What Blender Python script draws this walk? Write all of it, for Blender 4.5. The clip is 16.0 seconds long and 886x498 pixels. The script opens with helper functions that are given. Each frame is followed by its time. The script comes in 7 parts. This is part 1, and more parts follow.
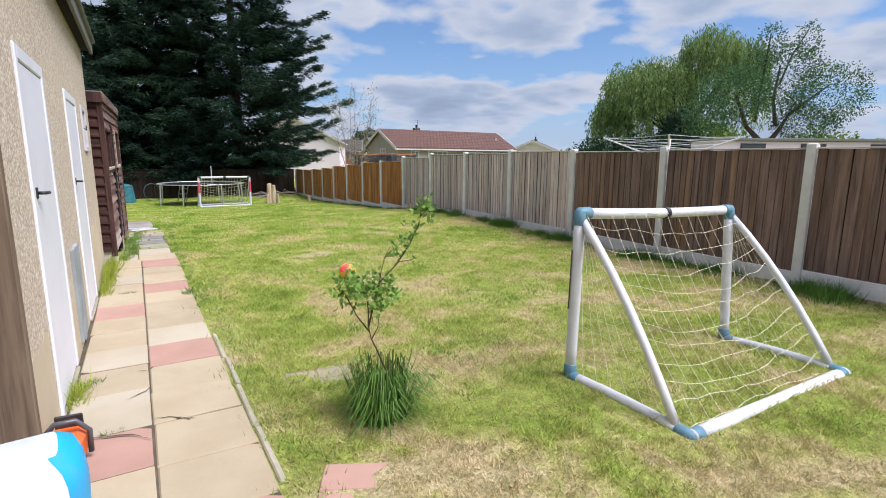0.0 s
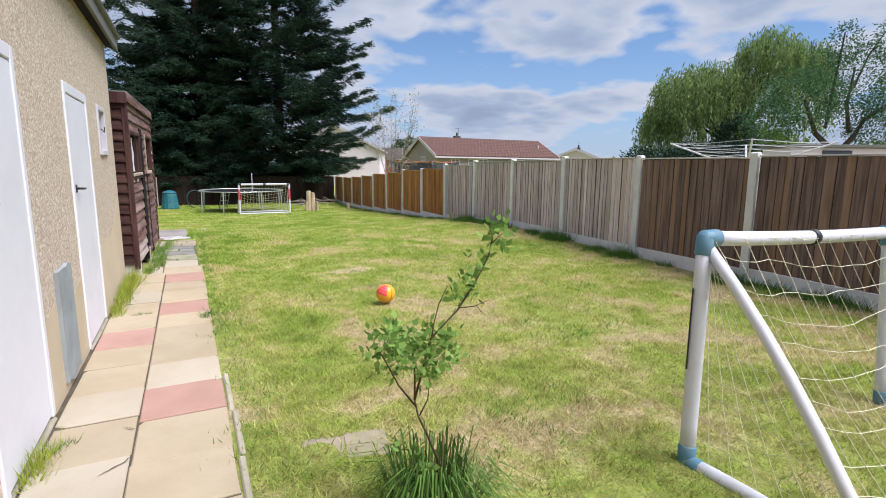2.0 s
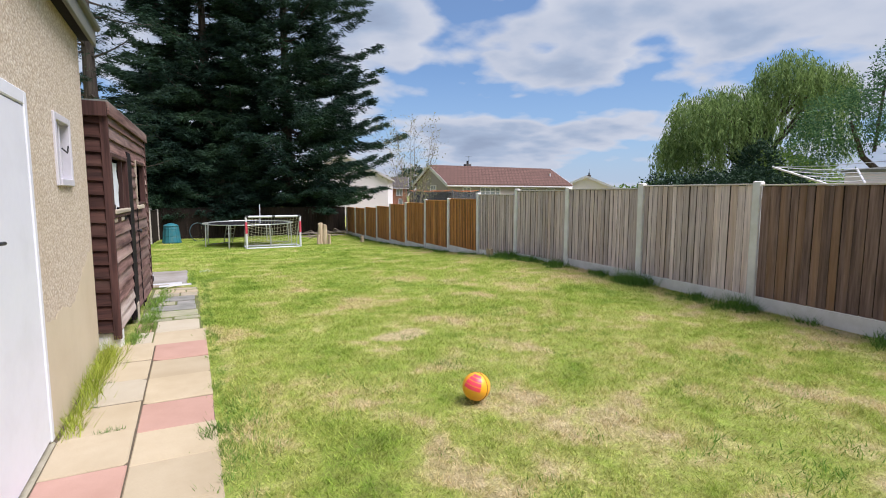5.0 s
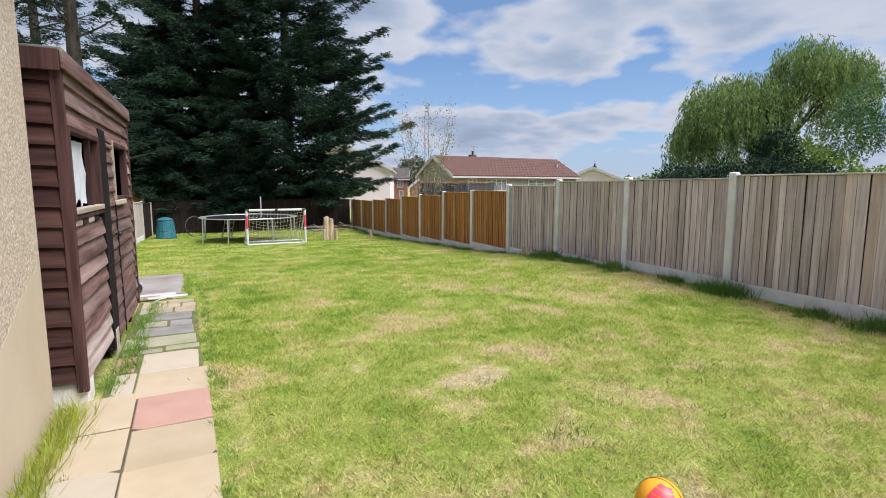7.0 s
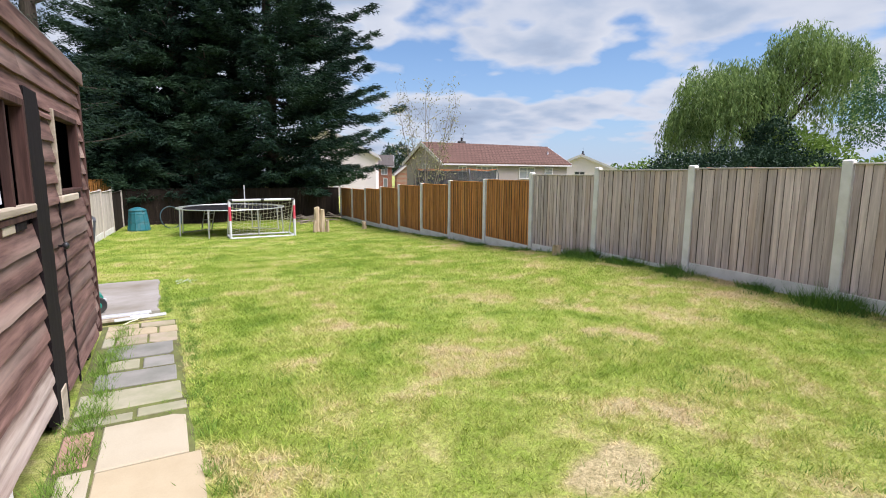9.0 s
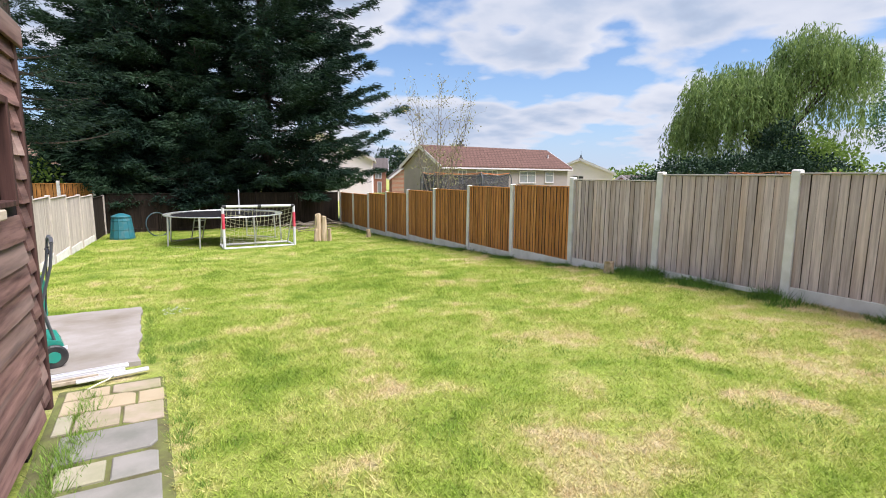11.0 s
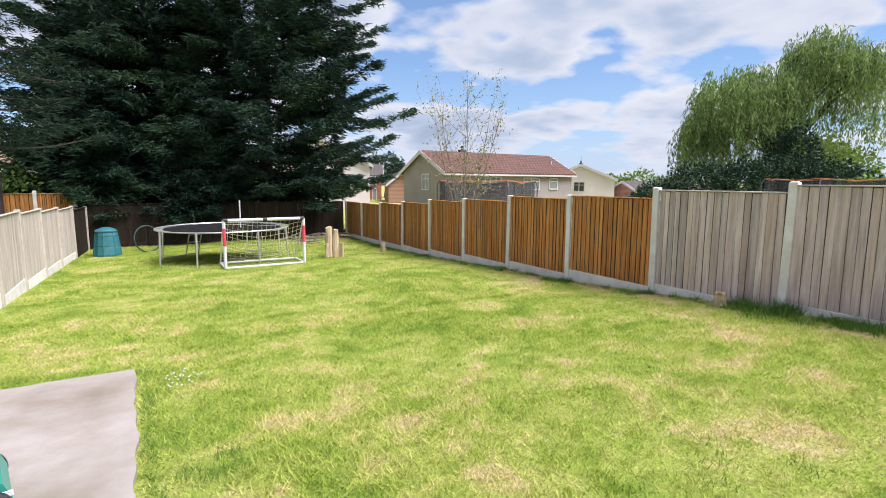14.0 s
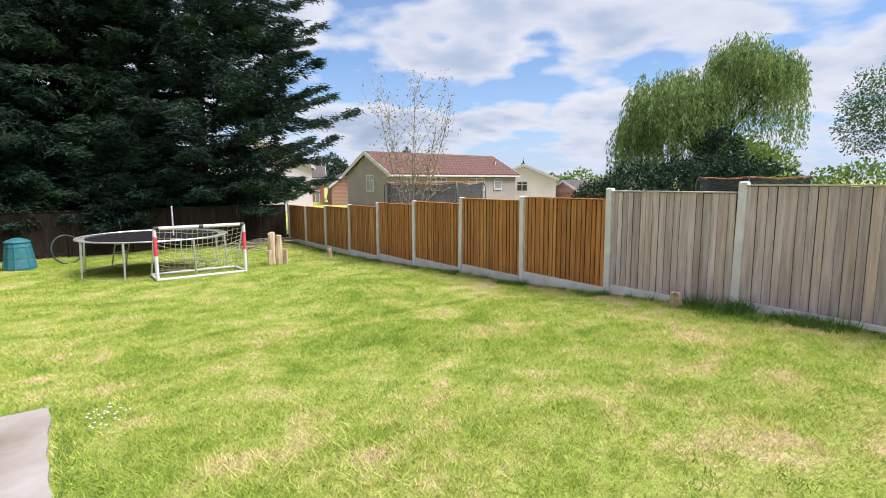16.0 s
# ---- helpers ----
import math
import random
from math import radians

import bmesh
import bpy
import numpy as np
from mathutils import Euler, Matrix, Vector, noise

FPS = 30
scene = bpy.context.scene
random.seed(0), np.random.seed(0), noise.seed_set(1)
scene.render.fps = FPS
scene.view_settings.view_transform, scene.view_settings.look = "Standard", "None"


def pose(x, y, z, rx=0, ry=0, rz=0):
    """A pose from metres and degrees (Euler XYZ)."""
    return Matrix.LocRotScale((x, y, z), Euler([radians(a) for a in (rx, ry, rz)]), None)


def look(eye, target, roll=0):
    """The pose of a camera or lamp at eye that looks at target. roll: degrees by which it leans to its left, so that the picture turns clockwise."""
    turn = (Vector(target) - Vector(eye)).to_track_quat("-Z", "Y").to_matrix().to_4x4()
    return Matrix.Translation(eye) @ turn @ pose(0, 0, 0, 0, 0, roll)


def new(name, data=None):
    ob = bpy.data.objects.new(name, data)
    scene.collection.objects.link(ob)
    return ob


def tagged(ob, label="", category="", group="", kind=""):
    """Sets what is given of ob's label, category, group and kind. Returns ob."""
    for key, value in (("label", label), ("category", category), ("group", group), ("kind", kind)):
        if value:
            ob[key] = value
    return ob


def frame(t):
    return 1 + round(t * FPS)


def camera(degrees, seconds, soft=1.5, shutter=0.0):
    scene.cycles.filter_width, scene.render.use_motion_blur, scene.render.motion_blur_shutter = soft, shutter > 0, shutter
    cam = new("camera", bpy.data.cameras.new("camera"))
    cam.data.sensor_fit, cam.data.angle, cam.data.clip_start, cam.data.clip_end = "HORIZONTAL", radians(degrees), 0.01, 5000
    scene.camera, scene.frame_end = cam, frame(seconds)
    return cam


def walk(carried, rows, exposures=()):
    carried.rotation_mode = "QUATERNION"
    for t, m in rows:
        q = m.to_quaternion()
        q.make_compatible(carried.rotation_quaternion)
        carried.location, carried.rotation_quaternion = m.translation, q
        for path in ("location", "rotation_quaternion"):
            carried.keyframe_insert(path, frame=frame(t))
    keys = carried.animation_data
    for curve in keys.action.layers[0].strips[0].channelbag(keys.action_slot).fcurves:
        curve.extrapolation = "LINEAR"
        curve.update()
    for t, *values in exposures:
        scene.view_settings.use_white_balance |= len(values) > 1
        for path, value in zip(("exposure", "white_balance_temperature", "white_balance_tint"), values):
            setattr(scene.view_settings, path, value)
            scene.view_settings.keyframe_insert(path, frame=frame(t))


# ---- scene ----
cam = camera(82.0, 16.0, 1.0)
PATH = [
    (0, (0.19, 0.843, 1.328), (1.2, 2.532, 0.971), 0.4),
    (0.5, (0.221, 1.024, 1.328), (1.206, 2.728, 0.971), 0.6),
    (1, (0.293, 1.194, 1.31), (1.241, 2.919, 0.959), 0.7),
    (1.5, (0.412, 1.407, 1.318), (1.323, 3.155, 0.978), 0.7),
    (2, (0.476, 1.638, 1.301), (1.36, 3.403, 0.974), 0.6),
    (2.5, (0.492, 1.95, 1.322), (1.359, 3.728, 1.025), 0.3),
    (3, (0.531, 2.228, 1.311), (1.396, 4.012, 1.049), 0.1),
    (3.5, (0.577, 2.539, 1.328), (1.447, 4.325, 1.098), 0.1),
    (4, (0.558, 2.839, 1.318), (1.433, 4.625, 1.104), 0.1),
    (6.5, (0.5, 4.716, 1.315), (1.388, 6.492, 1.076), 0.1),
    (7, (0.527, 5.116, 1.309), (1.417, 6.889, 1.059), 0.1),
    (7.5, (0.504, 5.512, 1.327), (1.4, 7.28, 1.063), 0.1),
    (8, (0.51, 5.905, 1.309), (1.422, 7.663, 1.03), 0.1),
    (8.5, (0.531, 6.304, 1.315), (1.466, 8.048, 1.023), 0.2),
    (9, (0.506, 6.695, 1.324), (1.462, 8.426, 1.026), 0.3),
    (11.5, (0.556, 8.625, 1.338), (1.554, 10.336, 1.057), 0.5),
    (12, (0.533, 9.008, 1.359), (1.541, 10.713, 1.078), 0.5),
    (12.5, (0.521, 9.318, 1.381), (1.541, 11.016, 1.102), 0.4),
    (13, (0.545, 9.633, 1.397), (1.582, 11.32, 1.121), 0.4),
    (13.5, (0.529, 9.886, 1.378), (1.57, 11.572, 1.106), 0.3),
    (14, (0.478, 10.207, 1.392), (1.507, 11.903, 1.131), 0.3),
    (14.5, (0.489, 10.405, 1.421), (1.492, 12.118, 1.173), 0.2),
    (15, (0.519, 10.498, 1.434), (1.52, 12.213, 1.194), 0.1),
    (15.5, (0.524, 10.543, 1.442), (1.584, 12.221, 1.196), -0.1),
    (16, (0.544, 10.549, 1.426), (1.75, 12.124, 1.167), -0.3),
]
walk(cam, [(t, look(eye, target, roll)) for t, eye, target, roll in PATH],
     [(0, 0.44, 5900, 17), (4, 0.43, 6000, 17), (7, 0.46, 6080, 17), (9, 0.62, 6120, 17), (12.5, 0.79, 6250, 18), (16, 0.77, 6250, 18)])

# ---- world, sun and exposure ----
SUN_AZ, SUN_EL = radians(141), radians(58)   # clockwise from +y, above the horizon
world = bpy.data.worlds.new("world")
scene.world = world
world.use_nodes = True


def link(nt, a, b):
    nt.links.new(a, b)


def nod(nt, kind, **kw):
    n = nt.nodes.new(kind)
    for k, v in kw.items():
        if k == "op":
            n.operation = v
        elif k == "blend":
            n.data_type, n.blend_type = "RGBA", v
    return n


def ramp(nt, fac, stops, interp="LINEAR"):
    n = nt.nodes.new("ShaderNodeValToRGB")
    n.color_ramp.interpolation = interp
    el = n.color_ramp.elements
    while len(el) < len(stops):
        el.new(0.5)
    for e, (p, c) in zip(el, stops):
        e.position = p
        e.color = (*c, 1) if len(c) == 3 else c
    link(nt, fac, n.inputs[0])
    return n.outputs[0]


def mixc(nt, fac, a, b, blend="MIX"):
    n = nod(nt, "ShaderNodeMix", blend=blend)
    for s, v in ((n.inputs[0], fac), (n.inputs[6], a), (n.inputs[7], b)):
        if isinstance(v, (int, float)):
            s.default_value = v
        elif isinstance(v, tuple):
            s.default_value = (*v, 1)
        else:
            link(nt, v, s)
    return n.outputs[2]


def mathn(nt, op, a, b=0.0):
    n = nod(nt, "ShaderNodeMath", op=op)
    for s, v in ((n.inputs[0], a), (n.inputs[1], b)):
        if isinstance(v, (int, float)):
            s.default_value = v
        else:
            link(nt, v, s)
    return n.outputs[0]


def noisen(nt, vec, scale, detail=4.0, rough=0.55, dist=0.0):
    n = nt.nodes.new("ShaderNodeTexNoise")
    n.inputs["Scale"].default_value = scale
    n.inputs["Detail"].default_value = detail
    n.inputs["Roughness"].default_value = rough
    n.inputs["Distortion"].default_value = dist
    if vec is not None:
        link(nt, vec, n.inputs["Vector"])
    return n.outputs[0]


def mapped(nt, vec, loc=(0, 0, 0), rot=(0, 0, 0), scale=(1, 1, 1)):
    n = nt.nodes.new("ShaderNodeMapping")
    n.inputs[1].default_value, n.inputs[2].default_value, n.inputs[3].default_value = loc, rot, scale
    link(nt, vec, n.inputs[0])
    return n.outputs[0]


def build_sky():
    nt = world.node_tree
    bg = nt.nodes["Background"]
    sky = nt.nodes.new("ShaderNodeTexSky")
    sky.sky_type = "NISHITA"
    sky.sun_disc = False
    sky.sun_elevation, sky.sun_rotation = SUN_EL, SUN_AZ
    sky.air_density, sky.dust_density, sky.ozone_density = 1.0, 0.4, 2.0
    tc = nt.nodes.new("ShaderNodeTexCoord")
    sep = nt.nodes.new("ShaderNodeSeparateXYZ")
    link(nt, tc.outputs["Generated"], sep.inputs[0])
    zz = mathn(nt, "ADD", mathn(nt, "MAXIMUM", sep.outputs[2], 0.0), 0.20)
    com = nt.nodes.new("ShaderNodeCombineXYZ")
    link(nt, mathn(nt, "DIVIDE", sep.outputs[0], zz), com.inputs[0])
    link(nt, mathn(nt, "DIVIDE", sep.outputs[1], zz), com.inputs[1])
    vec = mapped(nt, com.outputs[0], loc=(4.0, 2.35, 0.0))

    def billow(scale):
        """Rounded heaps, as on the edge of a cumulus."""
        vo = nt.nodes.new("ShaderNodeTexVoronoi")
        vo.feature = "SMOOTH_F1"
        vo.inputs["Scale"].default_value, vo.inputs["Smoothness"].default_value = scale, 0.4
        link(nt, vec, vo.inputs["Vector"])
        return mathn(nt, "SUBTRACT", 0.5, vo.outputs["Distance"])

    big = noisen(nt, vec, 1.25, 6.0, 0.5, 0.1)
    heap = mathn(nt, "ADD", mathn(nt, "MULTIPLY", billow(3.4), 0.16), mathn(nt, "MULTIPLY", billow(9.0), 0.07))
    dens = mathn(nt, "ADD", big, heap)
    cover = ramp(nt, dens, [(0.405, (0, 0, 0)), (0.485, (1, 1, 1))])
    soft = noisen(nt, mapped(nt, vec, loc=(0.10, 0.13, 3.0)), 2.6, 5.0, 0.5, 0.2)
    thick = mathn(nt, "ADD", dens, mathn(nt, "MULTIPLY", mathn(nt, "SUBTRACT", soft, 0.5), 0.28))
    cloud = ramp(nt, thick, [(0.44, (0.76, 0.80, 0.83)), (0.53, (0.66, 0.715, 0.775)), (0.61, (0.48, 0.575, 0.69)), (0.72, (0.38, 0.46, 0.575))])
    # thin veil of haze towards the horizon
    low = ramp(nt, sep.outputs[2], [(0.0, (1, 1, 1)), (0.22, (0, 0, 0))])
    blue = mixc(nt, 1.0, sky.outputs[0], (0.098, 0.125, 0.145), "MULTIPLY")
    veil = mixc(nt, mathn(nt, "ADD", mathn(nt, "MULTIPLY", low, 0.5), 0.22), blue, (0.50, 0.66, 0.86))
    out = mixc(nt, cover, veil, cloud)
    hz = mixc(nt, mathn(nt, "MULTIPLY", ramp(nt, sep.outputs[2], [(0.0, (1, 1, 1)), (0.10, (0, 0, 0))]), 0.55), out, (0.60, 0.68, 0.78))
    link(nt, hz, bg.inputs[0])
    bg.inputs[1].default_value = 0.62


build_sky()
sun = new("sun", bpy.data.lights.new("sun", "SUN"))
sun.data.energy, sun.data.angle, sun.data.color = 4.6, radians(38), (1.0, 0.965, 0.90)
sd = Vector((math.sin(SUN_AZ) * math.cos(SUN_EL), math.cos(SUN_AZ) * math.cos(SUN_EL), math.sin(SUN_EL)))
sun.matrix_world = look(sd * 60, (0, 0, 0))


# ---- materials ----
def start(name, rough=0.8, metal=0.0, spec=0.3):
    m = bpy.data.materials.new(name)
    m.use_nodes = True
    nt = m.node_tree
    b = nt.nodes["Principled BSDF"]
    b.inputs["Roughness"].default_value = rough
    b.inputs["Metallic"].default_value = metal
    b.inputs["Specular IOR Level"].default_value = spec
    geo = nt.nodes.new("ShaderNodeNewGeometry")
    tc = nt.nodes.new("ShaderNodeTexCoord")
    oi = nt.nodes.new("ShaderNodeObjectInfo")
    return m, nt, b, geo, tc, oi


def bump(nt, b, height, strength=0.3, dist=0.01):
    n = nt.nodes.new("ShaderNodeBump")
    n.inputs["Strength"].default_value, n.inputs["Distance"].default_value = strength, dist
    link(nt, height, n.inputs["Height"])
    link(nt, n.outputs[0], b.inputs["Normal"])


def plain(name, col, rough=0.6, metal=0.0, spec=0.4, grime=0.25, scale=8.0, dirt=(0.25, 0.22, 0.18), bumps=0.1):
    """A painted, plastic or metal surface with faint grime at two scales."""
    m, nt, b, geo, tc, oi = start(name, rough, metal, spec)
    n1 = noisen(nt, geo.outputs["Position"], scale, 5)
    n2 = noisen(nt, geo.outputs["Position"], scale * 7, 3)
    f = mathn(nt, "MULTIPLY", ramp(nt, n1, [(0.48, (0, 0, 0)), (0.75, (1, 1, 1))]), grime)
    c = mixc(nt, f, col, dirt)
    c = mixc(nt, mathn(nt, "MULTIPLY", n2, 0.25), c, tuple(v * 0.75 for v in col))
    link(nt, c, b.inputs["Base Color"])
    if bumps:
        bump(nt, b, n2, bumps, 0.003)
    return m


def wood(name, light, dark, axis, rough=0.85, streak=None, streak_amt=0.4, vary=0.35):
    """Weathered timber whose grain runs along the axis."""
    m, nt, b, geo, tc, oi = start(name, rough, 0, 0.2)
    sc = [14.0, 14.0, 14.0]
    sc["xyz".index(axis)] = 0.9
    off = nt.nodes.new("ShaderNodeCombineXYZ")
    for i in range(3):
        link(nt, mathn(nt, "MULTIPLY", oi.outputs["Random"], 37.0 + 11 * i), off.inputs[i])
    add = nod(nt, "ShaderNodeVectorMath", op="ADD")
    link(nt, geo.outputs["Position"], add.inputs[0])
    link(nt, off.outputs[0], add.inputs[1])
    v = mapped(nt, add.outputs[0], scale=tuple(sc))
    g1 = noisen(nt, v, 1.6, 6, 0.62, 0.15)
    g2 = noisen(nt, v, 6.0, 3, 0.6)
    c = ramp(nt, g1, [(0.34, dark), (0.64, light)])
    c = mixc(nt, mathn(nt, "MULTIPLY", g2, 0.38), c, tuple(x * 0.55 for x in dark))
    if streak:
        s = noisen(nt, mapped(nt, add.outputs[0], scale=tuple(x * 0.22 for x in sc)), 1.3, 3, 0.5)
        c = mixc(nt, mathn(nt, "MULTIPLY", ramp(nt, s, [(0.5, (0, 0, 0)), (0.68, (1, 1, 1))]), streak_amt), c, streak)
    r = mathn(nt, "ADD", mathn(nt, "MULTIPLY", oi.outputs["Random"], vary), 1.0 - vary / 2)
    hv = nt.nodes.new("ShaderNodeHueSaturation")
    link(nt, r, hv.inputs["Value"])
    link(nt, c, hv.inputs["Color"])
    link(nt, hv.outputs[0], b.inputs["Base Color"])
    bump(nt, b, g1, 0.5, 0.004)
    return m


def concrete(name, col, dark, scale=3.0, rough=0.9, bumps=0.35):
    m, nt, b, geo, tc, oi = start(name, rough, 0, 0.25)
    p = geo.outputs["Position"]
    n1, n2, n3 = noisen(nt, p, scale, 6, 0.6), noisen(nt, p, scale * 14, 3), noisen(nt, p, scale * 60, 2)
    c = ramp(nt, n1, [(0.32, dark), (0.62, col)])
    c = mixc(nt, mathn(nt, "MULTIPLY", n3, 0.35), c, tuple(v * 0.6 for v in col))
    r = mathn(nt, "ADD", mathn(nt, "MULTIPLY", oi.outputs["Random"], 0.16), 0.92)
    hv = nt.nodes.new("ShaderNodeHueSaturation")
    link(nt, r, hv.inputs["Value"])
    link(nt, c, hv.inputs["Color"])
    link(nt, hv.outputs[0], b.inputs["Base Color"])
    bump(nt, b, mathn(nt, "ADD", mathn(nt, "MULTIPLY", n2, 0.6), mathn(nt, "MULTIPLY", n3, 0.4)), bumps, 0.004)
    return m


def pebbledash():
    m, nt, b, geo, tc, oi = start("pebbledash", 0.92, 0, 0.2)
    p = geo.outputs["Position"]
    vo = nt.nodes.new("ShaderNodeTexVoronoi")
    vo.inputs["Scale"].default_value = 52.0
    link(nt, p, vo.inputs["Vector"])
    stone = ramp(nt, vo.outputs["Color"], [(0.0, (0.51, 0.415, 0.32)), (0.35, (0.62, 0.525, 0.42)), (0.75, (0.68, 0.59, 0.48)), (1.0, (0.74, 0.67, 0.585))])
    gap = ramp(nt, vo.outputs["Distance"], [(0.30, (1, 1, 1)), (0.62, (0.78, 0.74, 0.70))])
    c = mixc(nt, 1.0, stone, gap, "MULTIPLY")
    st = noisen(nt, mapped(nt, p, scale=(1, 1, 0.45)), 1.4, 6, 0.6)
    c = mixc(nt, mathn(nt, "MULTIPLY", ramp(nt, st, [(0.45, (0, 0, 0)), (0.7, (1, 1, 1))]), 0.35), c, (0.50, 0.40, 0.28))
    link(nt, c, b.inputs["Base Color"])
    inv = mathn(nt, "SUBTRACT", 1.0, vo.outputs["Distance"])
    bump(nt, b, mathn(nt, "ADD", inv, noisen(nt, p, 30, 3)), 0.35, 0.008)
    return m


def leafmat(name, dark, light, trans=0.35, patch=0.0, patchcol=(0.3, 0.25, 0.1), scale=0.6, rough=0.7):
    """Foliage: each leaf takes its own shade, with drifts of colour across the plant."""
    m, nt, b, geo, tc, oi = start(name, rough, 0, 0.15)
    rnd = geo.outputs["Random Per Island"]
    n1 = noisen(nt, geo.outputs["Position"], scale, 4)
    f = mathn(nt, "ADD", mathn(nt, "MULTIPLY", rnd, 0.5), mathn(nt, "MULTIPLY", n1, 0.5))
    c = ramp(nt, f, [(0.2, dark), (0.72, light)])
    if patch:
        c = mixc(nt, mathn(nt, "MULTIPLY", ramp(nt, n1, [(0.5, (0, 0, 0)), (0.66, (1, 1, 1))]), patch), c, patchcol)
    link(nt, c, b.inputs["Base Color"])
    tr = nt.nodes.new("ShaderNodeBsdfTranslucent")
    link(nt, c, tr.inputs[0])
    mx = nt.nodes.new("ShaderNodeMixShader")
    mx.inputs[0].default_value = trans
    link(nt, b.outputs[0], mx.inputs[1])
    link(nt, tr.outputs[0], mx.inputs[2])
    link(nt, mx.outputs[0], nt.nodes["Material Output"].inputs[0])
    return m


def lawn_colour(nt, p, rnd=None):
    """Worn, straw-coloured patches in green turf; greener away from the building."""
    sep = nt.nodes.new("ShaderNodeSeparateXYZ")
    link(nt, p, sep.inputs[0])
    flat = mapped(nt, p, scale=(1, 1, 0))
    n1 = noisen(nt, flat, 1.25, 5, 0.55, 0.6)
    n2 = noisen(nt, flat, 4.6, 5, 0.62, 0.5)
    n3 = noisen(nt, flat, 0.42, 2, 0.5)
    worn = nt.nodes.new("ShaderNodeMapRange")
    worn.inputs[1].default_value, worn.inputs[2].default_value = 1.0, 20.0
    worn.inputs[3].default_value, worn.inputs[4].default_value = 0.05, -0.075
    link(nt, sep.outputs[1], worn.inputs[0])
    # a drier strip along the fence
    line = mathn(nt, "SUBTRACT", sep.outputs[0], mathn(nt, "ADD", mathn(nt, "MULTIPLY", sep.outputs[1], 0.0645), 6.3665))
    dry = nt.nodes.new("ShaderNodeMapRange")
    dry.inputs[1].default_value, dry.inputs[2].default_value = -1.3, -0.35
    dry.inputs[3].default_value, dry.inputs[4].default_value = 0.0, 0.09
    link(nt, line, dry.inputs[0])
    s = mathn(nt, "ADD", mathn(nt, "MULTIPLY", mathn(nt, "SUBTRACT", n1, 0.5), 0.92), mathn(nt, "MULTIPLY", mathn(nt, "SUBTRACT", n2, 0.5), 0.50))
    s = mathn(nt, "ADD", s, mathn(nt, "ADD", mathn(nt, "MULTIPLY", mathn(nt, "SUBTRACT", n3, 0.5), 0.22), 0.505))
    s = mathn(nt, "ADD", mathn(nt, "ADD", s, worn.outputs[0]), dry.outputs[0])
    # bare or trodden spots: centre, half-lengths, strength
    for px, py, ax, ay, k in ((2.43, 8.36, 0.42, 0.22, 0.30), (2.0, 8.25, 0.35, 0.2, 0.10), (1.75, 5.5, 0.28, 1.0, 0.12), (1.5, 4.4, 0.5, 0.35, 0.10), (1.9, 3.6, 0.45, 0.5, 0.12), (1.45, 2.7, 0.35, 0.5, 0.12), (1.2, 13.6, 0.4, 0.2, 0.10), (1.0, 15.8, 0.45, 0.2, 0.12), (0.2, 16.6, 0.5, 0.2, 0.14)):
        dx, dy = mathn(nt, "DIVIDE", mathn(nt, "SUBTRACT", sep.outputs[0], px), ax), mathn(nt, "DIVIDE", mathn(nt, "SUBTRACT", sep.outputs[1], py), ay)
        near = mathn(nt, "MAXIMUM", mathn(nt, "SUBTRACT", 1.0, mathn(nt, "ADD", mathn(nt, "MULTIPLY", dx, dx), mathn(nt, "MULTIPLY", dy, dy))), 0.0)
        s = mathn(nt, "ADD", s, mathn(nt, "MULTIPLY", near, k))
    if rnd is not None:
        s = mathn(nt, "ADD", s, mathn(nt, "MULTIPLY", mathn(nt, "SUBTRACT", rnd, 0.5), 0.12))
    c = ramp(nt, s, [(0.27, (0.18, 0.28, 0.036)), (0.40, (0.295, 0.385, 0.064)), (0.53, (0.41, 0.45, 0.115)), (0.60, (0.53, 0.485, 0.20)), (0.69, (0.60, 0.485, 0.285))])
    # brown mottling, strongest in the near turf and gone by y = 11
    thin = nt.nodes.new("ShaderNodeMapRange")
    thin.inputs[1].default_value, thin.inputs[2].default_value = 2.0, 11.0
    thin.inputs[3].default_value, thin.inputs[4].default_value = 0.6, 0.0
    link(nt, sep.outputs[1], thin.inputs[0])
    spots = ramp(nt, noisen(nt, flat, 9.0, 5, 0.7, 0.3), [(0.42, (0, 0, 0)), (0.60, (1, 1, 1))])
    return mixc(nt, mathn(nt, "MULTIPLY", spots, thin.outputs[0]), c, (0.24, 0.20, 0.07)), s


